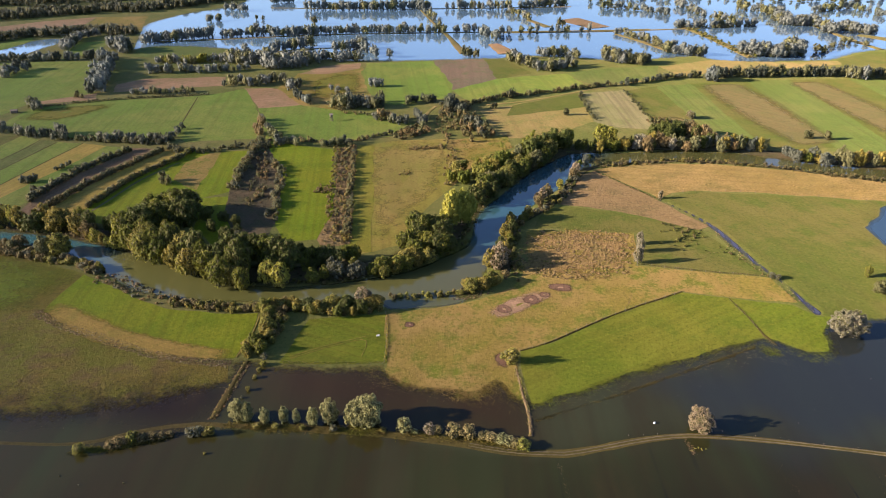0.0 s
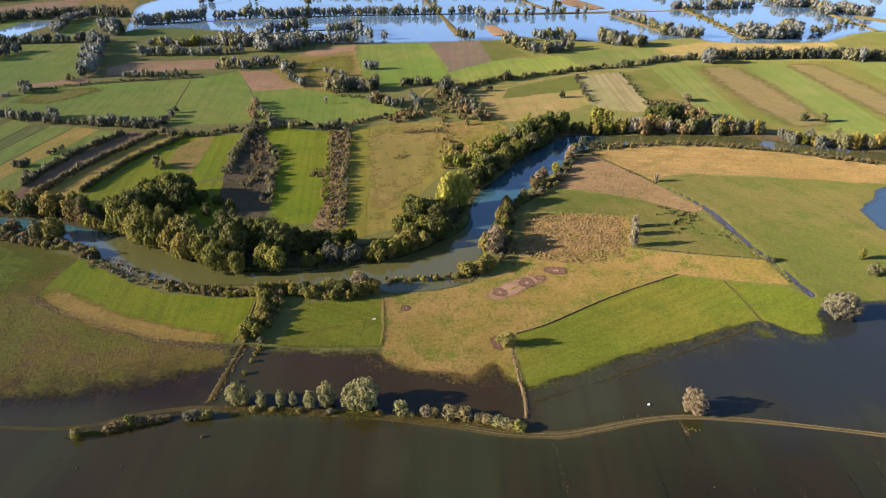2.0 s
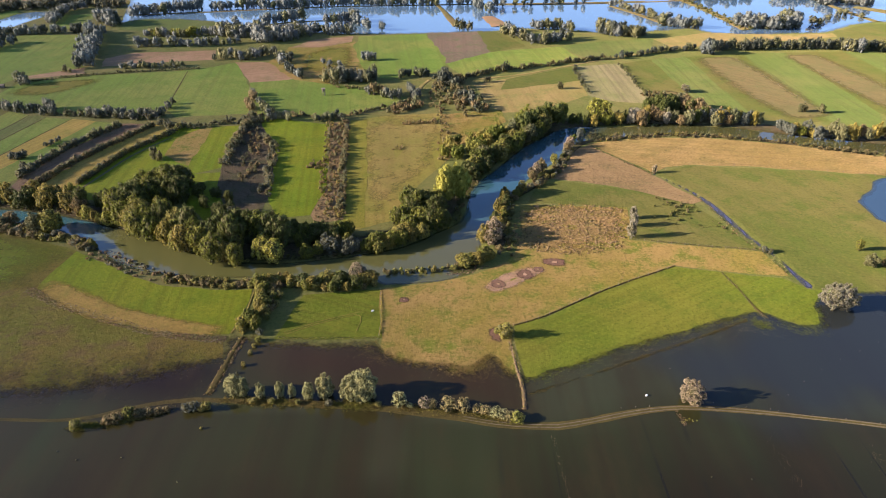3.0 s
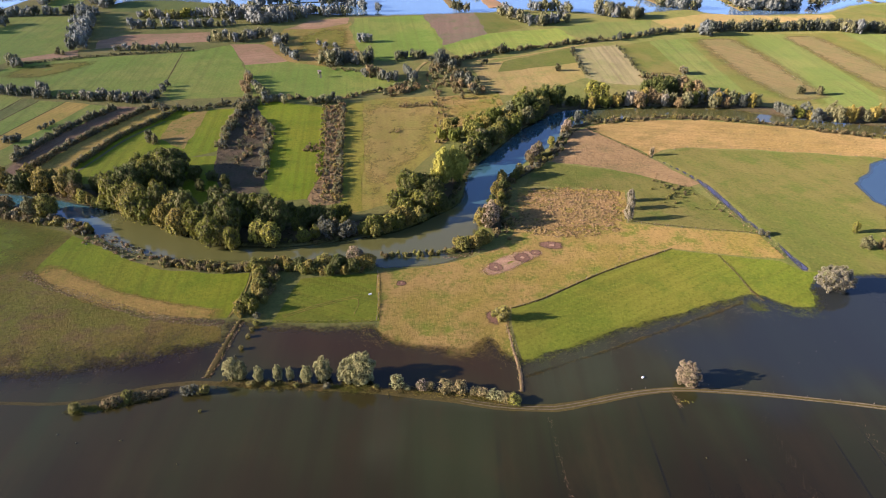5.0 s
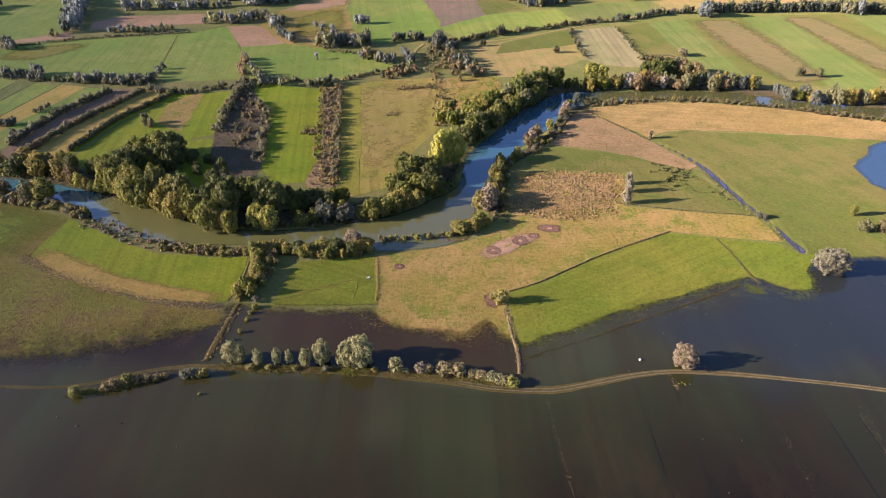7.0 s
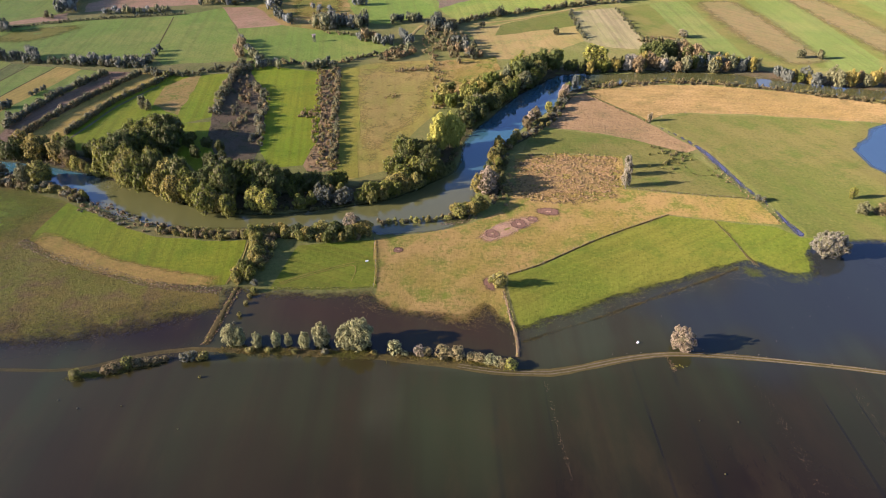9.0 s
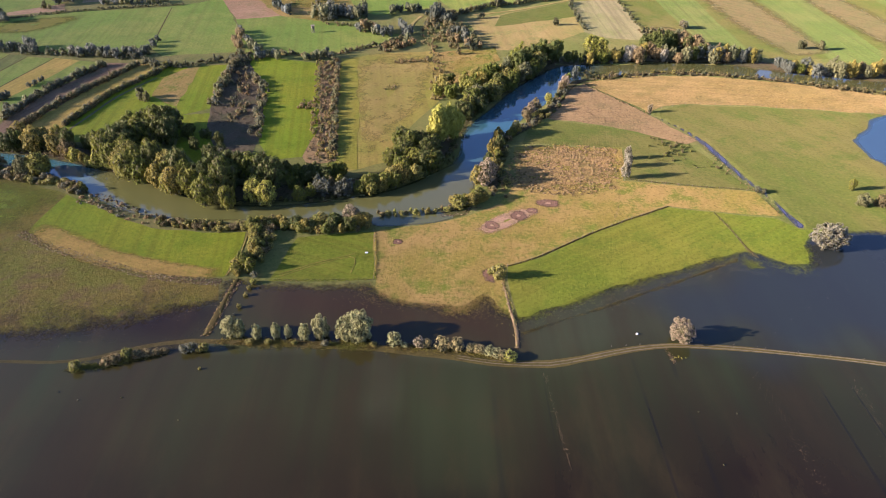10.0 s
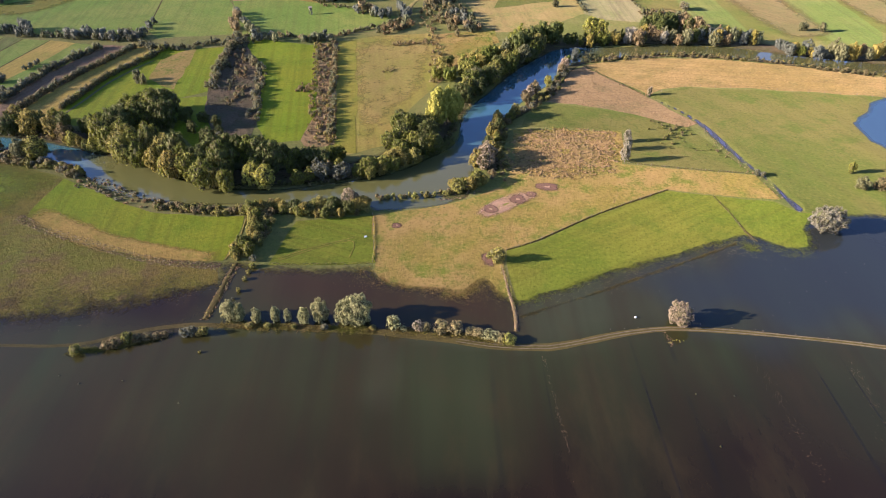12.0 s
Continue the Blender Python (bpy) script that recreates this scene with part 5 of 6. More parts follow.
grove([(-66.9, 211.1), (-59.4, 205.9), (-61.3, 205.2)], 4, 2.5, (8.0, 11.0), ["green", "yellow"], "oak", group=OAKS)
grove([(-49, 205.9), (-46.5, 206.3)], 2, 1.0, (6.0, 8.0), ["yellow", "green"], group=OAKS)
grove([(-44.5, 211.1), (-36.6, 210.3), (-30.9, 212.8)], 8, 3.0, (5.5, 8.0), ["brown", "green", "grey"], group=OAKS)
grove([(-55.7, 219.5), (-44.8, 219.5), (-33.7, 218.6)], 12, 5.0, (6.0, 9.0), ["dark", "dark", "green"], "oak", group=OAKS)
grove([(-27.7, 213.2), (-20.3, 214.4), (-14, 217.8), (-6.5, 223.9)], 15, 3.0, (5.5, 8.0), ["green", "gold", "tuft", "green"], "oak", group=OAKS, slim=(0.8, 1.1))
grove([(-15.7, 230.7), (-10.1, 233), (-3.2, 233), (3.7, 235.4)], 14, 6.0, (7.0, 10.5), ["green", "dark", "green"], "oak", group=OAKS, slim=(0.75, 1.0))
grove([(-11.6, 243.7), (-5.8, 246.8), (-2.1, 242.7)], 7, 5.0, (8.5, 11.5), ["green", "dark", "green", "dark"], "oak", group=OAKS, slim=(0.75, 1.0))
grove([(1, 252), (6.8, 253.1), (11.9, 256.3)], 6, 2.0, (15.5, 18.5), ["yellow"], "poplar", group="yellow poplars by the river", slim=(0.5, 0.62))
grove([(14, 272.4), (22.7, 286.7), (33.3, 303.1), (45.9, 319.4), (59.2, 333.9)], 22, 4.0, (8.0, 11.0), ["green", "dark", "green", "tuft", "olive"], "oak", group=OAKS, slim=(0.75, 1.0))
grove([(9.4, 294), (18.7, 305.2), (29.7, 319.4), (41.4, 333.1)], 14, 4.0, (8.0, 11.0), ["green", "green", "gold", "tuft", "olive"], "oak", group=OAKS, slim=(0.75, 1.0))
grove([(1.7, 298.9), (13.5, 317.1), (28.7, 324.9)], 9, 4.0, (5.0, 7.5), ["tuft", "dark", "green"], "oak", group=OAKS, slim=(0.8, 1.1))
grove([(42.5, 329), (51.6, 341.5), (63.6, 348.6), (71.5, 348.6)], 12, 5.0, (12.0, 15.0), ["dark", "green", "dark"], "oak", group=OAKS, slim=(0.7, 0.9))
grove([(87.3, 348.6), (93.6, 348.6)], 3, 3.0, (13.0, 15.0), ["yellow"], "oak", group=OAKS, slim=(0.7, 0.85))
grove([(73.7, 343.3), (83.1, 343.3), (101.8, 343.3)], 8, 3.0, (7.0, 10.0), ["dark", "green", "gold"], "oak", group=OAKS)
grove([(99.5, 346.8), (118.4, 346.8), (140.5, 346.8), (161.9, 345)], 22, 4.0, (7.0, 11.0), ["olive", "brown", "ash", "gold", "dark", "olive"], "round", group=OAKS, slim=(0.7, 1.0))
grove([(122.1, 359.6), (139.8, 364.4), (151.3, 359.6)], 14, 6.0, (10.0, 13.0), ["dark", "brown", "olive", "dark"], "oak", group=OAKS, slim=(0.7, 0.95))
grove([(144.9, 350.4), (162.5, 346.8), (176.9, 339.8)], 13, 4.0, (8.5, 11.5), ["olive", "grey", "brown", "gold"], "round", group=OAKS, slim=(0.6, 0.85))
grove([(183.1, 333.1), (194.8, 329), (204.8, 324.9)], 9, 4.0, (6.0, 9.0), ["green", "gold", "grey"], "round", group=OAKS, slim=(0.8, 1.0))
grove([(207, 323.3), (221, 321.8), (231.3, 320.2), (259.2, 312.6)], 16, 4.0, (8.5, 12.5), ["gold", "olive", "gold", "brown"], "round", group=OAKS, slim=(0.6, 0.9))
scrub("low brown scrub along the river", [(81.8, 321.8), (97.3, 324.9), (125.2, 328.1), (154.1, 324.9), (180.3, 317.1), (220, 301), (245.8, 292.7)], 220, 3.2, (0.7, 2.6), ["brown", "olive", "brown", "gold"], "farbush")
scrub("scrub below the oaks on the far bank", [(-206.8, 253.6), (-174.8, 248.9), (-150.2, 242.7), (-131.4, 234.9), (-107.3, 222.5), (-86, 210.7), (-72.2, 206.7), (-47.1, 207.5), (-28.6, 211.9), (-13.9, 217.4), (-0.9, 227.5), (8.4, 236.8), (11.7, 253.1), (22.4, 282.2), (42, 315.6)], 150, 1.6, (1.0, 2.4), ["dark", "green", "brown", "tuft"], "farbush")

# hedges and scrub among the fields beyond the river
for label, line, n, spread, h, tones in (
    ("brown bushy strip between fields", [(-55, 348.6), (-50.1, 302.4), (-47.3, 270), (-43.4, 237.8)], 190, 6.0, (0.9, 2.6), ["russet", "brown", "olive", "gold"]),
    ("brown scrub spur in a field", [(-61.3, 292), (-54.2, 290)], 40, 4.5, (0.7, 1.6), ["brown", "russet"]),
    ("dark bushy edge of a strip", [(-49.1, 341.5), (-44.5, 288.7), (-40.3, 242.7)], 40, 1.2, (2.2, 4.0), ["olive", "slate", "brown"]),
    ("grey bushes along an overgrown strip", [(-103.8, 360.2), (-103.8, 321.1), (-101.6, 290.2)], 60, 2.0, (1.6, 3.6), ["olive", "brown", "grey"]),
    ("scattered scrub on an overgrown strip", [(-102.9, 360.2), (-96.5, 324.8), (-90.9, 298.3), (-87.1, 273.2)], 90, 4.0, (0.6, 2.0), ["olive", "brown", "russet", "slate"]),
    ("bushes along an overgrown edge", [(-90.2, 328.4), (-81.3, 306.4), (-77.4, 277.4), (-75.4, 257.7)], 50, 2.4, (1.4, 3.2), ["olive", "grey", "slate", "brown"]),
    ("hedge between strip fields", [(-154.9, 343.3), (-166.3, 317.1), (-174.2, 296.1), (-178.7, 277.2), (-181, 268.8)], 100, 0.9, (1.9, 2.9), ["slate", "brown", "olive", "brown"]),
    ("hedge between strip fields", [(-138, 345.9), (-142.3, 329.8), (-148.1, 319.4), (-155.5, 303.8), (-159, 286.1), (-162.1, 270.6)], 105, 0.9, (1.7, 2.7), ["slate", "tuft", "olive", "brown"]),
    ("hedge between strip fields", [(-173, 343.3), (-182.5, 322.5), (-188, 303.8), (-190.2, 288.7), (-192.2, 276)], 80, 1.1, (1.7, 3.4), ["slate", "slate", "olive"]),
    ("hedge along a lane", [(-220.7, 363.4), (-188.7, 357.7), (-157.6, 352.2), (-140.6, 339.8), (-108.8, 348.6), (-90.6, 352.2)], 60, 2.0, (2.0, 4.2), ["slate", "slate", "olive"]),
    ("hedge along a lane", [(-82.5, 359.6), (-59.5, 357.7), (-43.9, 363.4), (-28.1, 373.2), (-13.4, 385.6)], 40, 1.6, (1.4, 3.4), ["slate", "olive", "brown"]),
    ("brown scrub on rough ground", [(-27.6, 364.3), (-14.8, 374.2), (-8.1, 377.2)], 30, 5.0, (1.6, 3.6), ["brown", "russet", "olive"]),
    ("brown scrub on rough ground", [(-18.5, 345.9), (1.9, 348.6)], 24, 2.5, (0.9, 1.9), ["russet", "brown"]),
    ("dense dark scrub beside a field", [(4.2, 430.9), (11, 400.9), (18.8, 374.2), (24.9, 363.4)], 60, 11.0, (2.0, 4.6), ["brown", "olive", "slate", "brown"]),
    ("russet reedy scrub", [(-1.4, 406.6), (1.3, 359.6), (4.8, 324.9), (3, 295.4)], 70, 4.0, (0.8, 2.2), ["russet", "reed", "brown"]),
    ("hedge along a field", [(9.7, 424.6), (29.1, 437.4), (45.4, 448.1), (69.9, 456.5), (104.5, 471), (126.3, 477)], 80, 1.8, (1.6, 4.2), ["slate", "olive", "brown"]),
    ("hedge along a field", [(95.8, 456.5), (94.4, 418.5), (95.8, 396.4)], 22, 1.2, (1.4, 3.0), ["slate", "olive"]),
    ("hedge along a field", [(129.3, 462.2), (129.2, 424.6), (130, 387.7)], 20, 1.2, (1.2, 2.6), ["slate", "olive"]),
    ("brown bracken edge of a wood", [(129.5, 398.6), (140.4, 387.7), (149.3, 373.2)], 40, 6.0, (1.4, 3.0), ["russet", "brown", "olive"]),
    ("brown tussocks in a field", [(-22.8, 311.1), (-17, 311.1)], 14, 2.5, (0.6, 1.2), ["russet", "brown"]),
    ("hedge along a lane", [(-266.6, 424.6), (-235.2, 437.4), (-207.8, 445.4), (-163.6, 453.6)], 60, 1.2, (1.2, 2.2), ["slate", "olive"]),
    ("scrub along a field edge", [(-76.3, 450.9), (-55.4, 440)], 20, 4.0, (1.6, 3.4), ["brown", "olive"]),
    ("bushes on green pasture", [(-71.6, 418.5), (-48.2, 406.6)], 10, 3.0, (1.6, 2.8), ["brown", "olive"]),
):
    tall = 1.5 if "hedge between" in label else 1.4 if "overgrown" in label else 0.95 if "strip" in label else 1.2
    scrub(label, line, int(n * (1.7 if "strip" in label and n > 100 else 1.2)), spread, (h[0], h[1] * tall), tones, wide=(0.8, 1.25))
FIELD_TREES = "trees among the fields"
for line, n, spread, h, tones in (
    ([(-291.8, 387.7), (-264.9, 377.2), (-240.2, 369.2), (-216.5, 361.5)], 22, 4.0, (5.0, 8.5), ["grey", "grey", "slate"]),
    ([(-227.3, 373.2), (-219.4, 367.2)], 4, 2.0, (7.0, 9.0), ["grey"]),
    ([(-196.9, 361.5), (-183.9, 357.7)], 5, 3.0, (6.0, 8.0), ["grey", "olive"]),
    ([(-180.7, 357.7), (-166.1, 357.7), (-154.5, 361.5)], 14, 3.0, (4.5, 7.0), ["grey", "olive", "slate"]),
    ([(-154.5, 359.6), (-158.2, 381.3)], 5, 1.5, (4.0, 6.0), ["slate", "grey"]),
    ([(-116.4, 398.6), (-105.3, 371.2), (-95.4, 359.6)], 12, 4.0, (5.0, 8.0), ["grey", "olive", "brown"]),
    ([(-94.6, 355.8), (-81.4, 354)], 8, 3.0, (5.0, 7.0), ["olive", "grey"]),
    ([(-68.3, 352.2), (-50.9, 354)], 9, 2.5, (4.5, 7.0), ["slate", "olive"]),
    ([(-207.2, 298.2), (-205.7, 299.5), (-201.7, 302.4)], 4, 1.2, (4.0, 5.5), ["slate", "grey"]),
    ([(-199, 314.8), (-197.5, 318.6), (-195.7, 323.3)], 5, 1.0, (2.5, 3.8), ["slate"]),
    ([(-195.6, 286.1), (-194.7, 287.4)], 2, 0.8, (4.5, 5.5), ["grey"]),
    ([(-139.7, 302.4), (-133.8, 295.4)], 3, 2.0, (5.0, 6.5), ["olive"]),
    ([(-72.4, 424.6), (-53.8, 424.6), (-39.3, 430.9)], 16, 6.0, (8.0, 11.0), ["grey", "olive", "slate"]),
    ([(-52.8, 472.5), (-44.6, 472.5)], 4, 2.0, (6.0, 8.0), ["grey", "brown"]),
    ([(-83.5, 472.5), (-73.3, 457.9), (-65.2, 456.5)], 5, 2.0, (4.0, 6.0), ["brown", "grey"]),
    ([(-42.1, 398.6), (-33, 395.3), (-22.1, 387.7)], 9, 3.0, (6.0, 9.0), ["olive", "brown", "grey"]),
    ([(-26.1, 430.9), (-17.6, 437.4), (-5.3, 434.8)], 6, 2.0, (6.0, 9.0), ["olive", "slate"]),
    ([(-17.6, 406.6), (-11.9, 395.3), (-13.3, 381.4)], 7, 2.5, (5.0, 8.0), ["olive", "grey"]),
    ([(4.2, 430.9), (7.6, 412.5), (13.1, 412.5)], 7, 3.0, (8.0, 11.0), ["slate", "olive"]),
    ([(12.6, 395.3), (19, 379.3), (24.9, 364.4)], 10, 6.0, (5.0, 7.0), ["brown", "grey", "slate"]),
    ([(31.2, 422.1), (34.9, 422.1)], 2, 1.0, (4.0, 5.0), ["slate"]),
    ([(45, 444.1), (47.7, 448.1)], 2, 1.0, (7.0, 9.0), ["slate"]),
    ([(77.2, 407.8), (79.4, 407.8)], 2, 1.0, (4.5, 6.0), ["olive"]),
    ([(155.8, 403.2), (157.1, 398.6)], 2, 1.0, (5.0, 6.5), ["pale", "grey"]),
    ([(209.6, 363.4), (212.2, 363.4)], 2, 1.0, (5.5, 7.0), ["olive"]),
    ([(220.9, 362.4), (222.8, 362.4)], 2, 1.0, (5.5, 7.0), ["olive"]),
    ([(-279.5, 559.3), (-263.3, 512.7), (-241.9, 453.6)], 30, 5.0, (9.0, 14.0), ["grey", "slate", "grey"]),
    ([(-296, 602.3), (-274, 580.1)], 10, 5.0, (12.0, 16.0), ["grey", "slate"]),
    ([(-257.1, 450.9), (-245.4, 442.7)], 3, 1.5, (4.0, 5.0), ["olive"]),
    ([(-218.1, 456.4), (-196.3, 456.4), (-175.4, 459.3)], 16, 2.5, (4.0, 6.5), ["grey", "slate", "olive"]),
    ([(-273.6, 427.1), (-261.9, 417.2)], 5, 3.0, (7.0, 9.0), ["grey", "olive"]),
    ([(-234, 545.5), (-206.1, 545.5), (-179.4, 549.4)], 22, 4.0, (6.0, 9.0), ["grey", "olive", "green"]),
    ([(-230.3, 512.7), (-200.8, 516.1), (-169.8, 516.1), (-154.9, 526.8)], 22, 3.5, (6.0, 9.5), ["grey", "grey", "olive"]),
    ([(-179.4, 549.4), (-159.7, 545.5), (-138.5, 534.2), (-120.3, 534.2), (-104.6, 549.4)], 40, 9.0, (9.0, 14.0), ["grey", "grey", "olive", "olive"]),
    ([(-159.4, 480), (-142.8, 480), (-118.5, 483.1), (-106.6, 465.1)], 22, 5.0, (6.0, 10.0), ["grey", "olive", "slate"]),
    ([(-106.3, 453.6), (-89.7, 427.1)], 8, 3.0, (5.0, 8.0), ["grey", "slate"]),
    ([(-171.8, 573.7), (-149.5, 561.3), (-115.4, 557.3), (-86.5, 553.3), (-67.3, 549.4)], 24, 4.0, (8.0, 12.0), ["grey", "grey", "olive"]),
    ([(-334.7, 495.9), (-333.4, 516.1), (-328.2, 526.8)], 9, 4.0, (8.0, 11.0), ["slate", "grey"]),
    ([(-382.5, 545.5), (-340.3, 553.3), (-304.7, 557.3), (-282.8, 561.3)], 26, 3.0, (7.0, 10.0), ["grey", "slate"]),
    ([(-333.7, 586.6), (-344, 638.6), (-329.7, 654.3)], 20, 5.0, (8.0, 11.0), ["grey", "slate"]),
    ([(55.1, 559.3), (66.5, 534.2), (83, 521.5), (107.5, 534.2)], 24, 5.0, (7.0, 11.0), ["slate", "grey", "olive"]),
    ([(80.1, 569.6), (104.2, 569.6), (117.1, 561.3)], 12, 4.0, (8.0, 11.0), ["grey", "olive"]),
    ([(135.5, 569.6), (141.5, 553.3), (151.3, 545.5), (168.9, 541.7)], 20, 5.0, (9.0, 13.0), ["grey", "olive", "slate"]),
):
    grove(line, n, spread, h, tones, "far", "among flat fields", FIELD_TREES, (0.68, 1.05))
LINE = "trees of the long windbreak"
grove([(130.4, 477), (149.4, 486.3), (178.6, 499.2), (200.1, 499.2)], 26, 2.0, (4.0, 7.0), ["slate", "slate", "olive"], "far", "in a long windbreak", LINE, (0.8, 1.1))
grove([(197.8, 492.7), (203.2, 486.3)], 5, 2.0, (11.0, 14.0), ["grey", "slate"], "far", "in a long windbreak", LINE, (0.7, 0.9))
grove([(204.4, 499.2), (240.2, 502.5), (284.2, 504.2), (309.3, 502.5), (335.7, 497.6), (379.3, 491.1)], 70, 2.5, (8.0, 11.5), ["slate", "slate", "olive"], "far", "in a long windbreak", LINE, (0.7, 0.95))
grove([(307.5, 499.2), (318.5, 495.9)], 7, 3.0, (10.0, 13.0), ["grey", "olive"], "far", "in a long windbreak", LINE, (0.7, 0.9))

# drowned rows of trees and strips of land in the flood lake
DROWNED = "tree rows in the flood lake"
for line, widths in (([(-5.2, 699.6), (6, 649), (17.6, 580.1)], [2, 3, 4]), ([(-25.6, 801.7), (-5.2, 699.6)], [1.5, 2]), ([(246.1, 705.7), (256.1, 643.8), (261.6, 565.4)], [4, 5, 5]), ([(169.5, 665.1), (186.8, 626.1), (201, 586.6)], [3, 4, 4]), ([(92.2, 740.8), (107.9, 699.6)], [4, 5]), ([(384.9, 708.8), (385.2, 643.8), (389.4, 595.5)], [3, 4, 4]), ([(404.8, 659.7), (429.7, 628.6)], [7, 12]), ([(-280.2, 626.1), (-190.5, 643.8), (-123.2, 659.7), (-13.4, 670.6), (121.9, 679.1), (209, 687.8)], [2, 2, 2]), ([(-203.2, 817.4), (-42.4, 809.5), (152.4, 825.5)], [2, 2]), ([(-173, 578), (-113.2, 600), (-73.2, 604.6)], [2, 2, 2]), ([(48, 670.6), (155.2, 676.3), (293.5, 699.6)], [2, 2])):
    ribbon("strip_of_land", "low grassy strip of land in a flood lake", "land strip", DRY_BANK, line, widths, level=WATER_LEVEL + 0.15, crown=0.25, step=12.0)
ribbon("strip_of_land", "bare ploughed plot in a flood lake", "land strip", PINK, [(46.7, 618.8), (51.5, 600.1), (55.9, 580.1)], [6.5, 7.5, 8.5], level=WATER_LEVEL + 0.2, crown=0.3, step=8.0)
ribbon("strip_of_land", "brown ploughed plot in a flood lake", "land strip", FALLOW, [(135.6, 744.1), (147.2, 724.4), (160.6, 696.6)], [15, 16, 15], level=WATER_LEVEL + 0.15, crown=0.2, step=12.0)
for line, n, spread, h in (
    ([(-278.2, 623.6), (-255.8, 631.1), (-242.5, 638.6)], 18, 4.0, (9.0, 14.0)), ([(-244.3, 643.8), (-218.9, 649)], 10, 3.0, (11.0, 15.0)), ([(-210.8, 649), (-192.6, 651.6)], 9, 3.0, (9.0, 12.0)),
    ([(-189.2, 659.6), (-155, 654.3), (-123.2, 659.7)], 20, 4.0, (10.0, 14.0)), ([(-145.2, 659.7), (-101.9, 665.1), (-46.7, 667.9), (3.3, 670.6)], 46, 3.0, (9.0, 13.0)), ([(8.9, 670.6), (42.6, 673.4)], 8, 2.5, (8.0, 12.0)),
    ([(-150.5, 586.6), (-133.4, 600), (-114.7, 609.3)], 14, 6.0, (10.0, 14.0)), ([(-96.1, 586.6), (-73.2, 604.6)], 12, 6.0, (9.0, 13.0)), ([(-81.1, 628.6), (-66.3, 586.6), (-44.8, 561.3)], 9, 4.0, (10.0, 14.0)),
    ([(-254.4, 809.5), (-223.9, 794.1)], 10, 5.0, (9.0, 13.0)), ([(-250.8, 724.4), (-236.7, 737.4)], 5, 3.0, (8.0, 11.0)), ([(-205.7, 747.5), (-191, 737.4)], 3, 2.0, (6.0, 9.0)),
    ([(-210.8, 850.6), (-184.8, 859.2)], 8, 4.0, (11.0, 14.0)), ([(-160.2, 801.7), (-120.8, 801.7), (-81.4, 801.7)], 20, 4.0, (11.0, 16.0)), ([(-81.4, 801.7), (-42.4, 809.5), (-15.9, 809.5)], 20, 4.0, (11.0, 17.0)), ([(4, 809.5), (43.7, 809.5), (76.8, 809.5)], 16, 4.0, (10.0, 15.0)), ([(74.8, 786.6), (94.9, 737.4)], 7, 3.0, (8.0, 11.0)), ([(90.9, 817.4), (147, 833.7)], 14, 4.0, (10.0, 14.0)),
    ([(-137.1, 724.4), (-130.8, 711.8)], 2, 2.0, (11.0, 14.0)), ([(-30, 833.7), (-2.4, 711.8)], 10, 3.0, (7.0, 11.0)), ([(39, 659.7), (48.3, 633.6)], 7, 4.0, (10.0, 14.0)), ([(16.4, 569.6), (29.2, 565.4)], 4, 2.0, (9.0, 12.0)), ([(52.8, 659.7), (98.2, 670.7), (149.6, 676.3)], 12, 3.0, (8.0, 12.0)), ([(117.5, 705.7), (125.3, 699.6)], 3, 2.0, (8.0, 11.0)),
    ([(168, 670.7), (179.3, 659.7), (192.1, 626.1), (201, 586.6)], 20, 3.0, (7.0, 11.0)), ([(196.1, 586.6), (208.2, 578), (223.8, 573.8)], 12, 4.0, (9.0, 13.0)), ([(238.4, 699.6), (276.1, 699.6), (327.6, 711.8)], 22, 4.0, (8.0, 12.0)), ([(260.4, 586.6), (271.7, 578), (289.3, 573.8), (307.9, 582.3)], 34, 7.0, (11.0, 16.0)), ([(308.2, 604.7), (319.1, 595.5)], 7, 3.0, (11.0, 14.0)),
    ([(184.5, 817.4), (227.2, 801.8), (255.3, 764.8)], 14, 3.0, (8.0, 12.0)), ([(283.2, 833.7), (286.8, 764.8), (308.9, 724.4)], 16, 4.0, (9.0, 13.0)), ([(341.8, 809.5), (368.5, 779.2), (359.7, 730.9)], 14, 5.0, (10.0, 14.0)), ([(356.8, 724.5), (368.8, 711.8), (389.6, 718.1)], 18, 8.0, (11.0, 15.0)), ([(389.3, 705.7), (380.1, 665.1)], 8, 5.0, (10.0, 14.0)), ([(400.5, 693.7), (414, 676.3), (424.4, 665.1)], 18, 7.0, (9.0, 13.0)), ([(423.3, 786.6), (478.6, 817.5), (489, 757.8)], 16, 5.0, (8.0, 12.0)),
    ([(334.7, 586.7), (377.1, 628.6), (384.5, 604.7)], 7, 3.0, (5.0, 8.0)), ([(324.5, 591.1), (332.5, 582.3)], 3, 2.0, (7.0, 10.0)),
    ([(180, 863.7), (299.6, 886.3), (431.1, 859.3), (559.2, 877.2)], 30, 6.0, (8.0, 13.0)),
):
    grove(line, int(n * 0.9), spread, h, ["grey", "grey", "olive", "grey"], "far", "standing in the flood lake", DROWNED, (0.8, 1.25) if line[0][0] > 60 else (0.62, 1.0))
    if n > 6 and line[0][0] > 60:
        scrub("drowned undergrowth below tree rows", line, int(n * 1.3), spread + 1.0, (2.0, 4.5), ["olive", "grey", "slate"], "farbush", (1.2, 2.2))
scrub("green undergrowth on a strip of land", [(246.1, 705.7), (256.1, 643.8), (261.6, 565.4)], 60, 6.0, (1.5, 3.5), ["tuft", "green"])
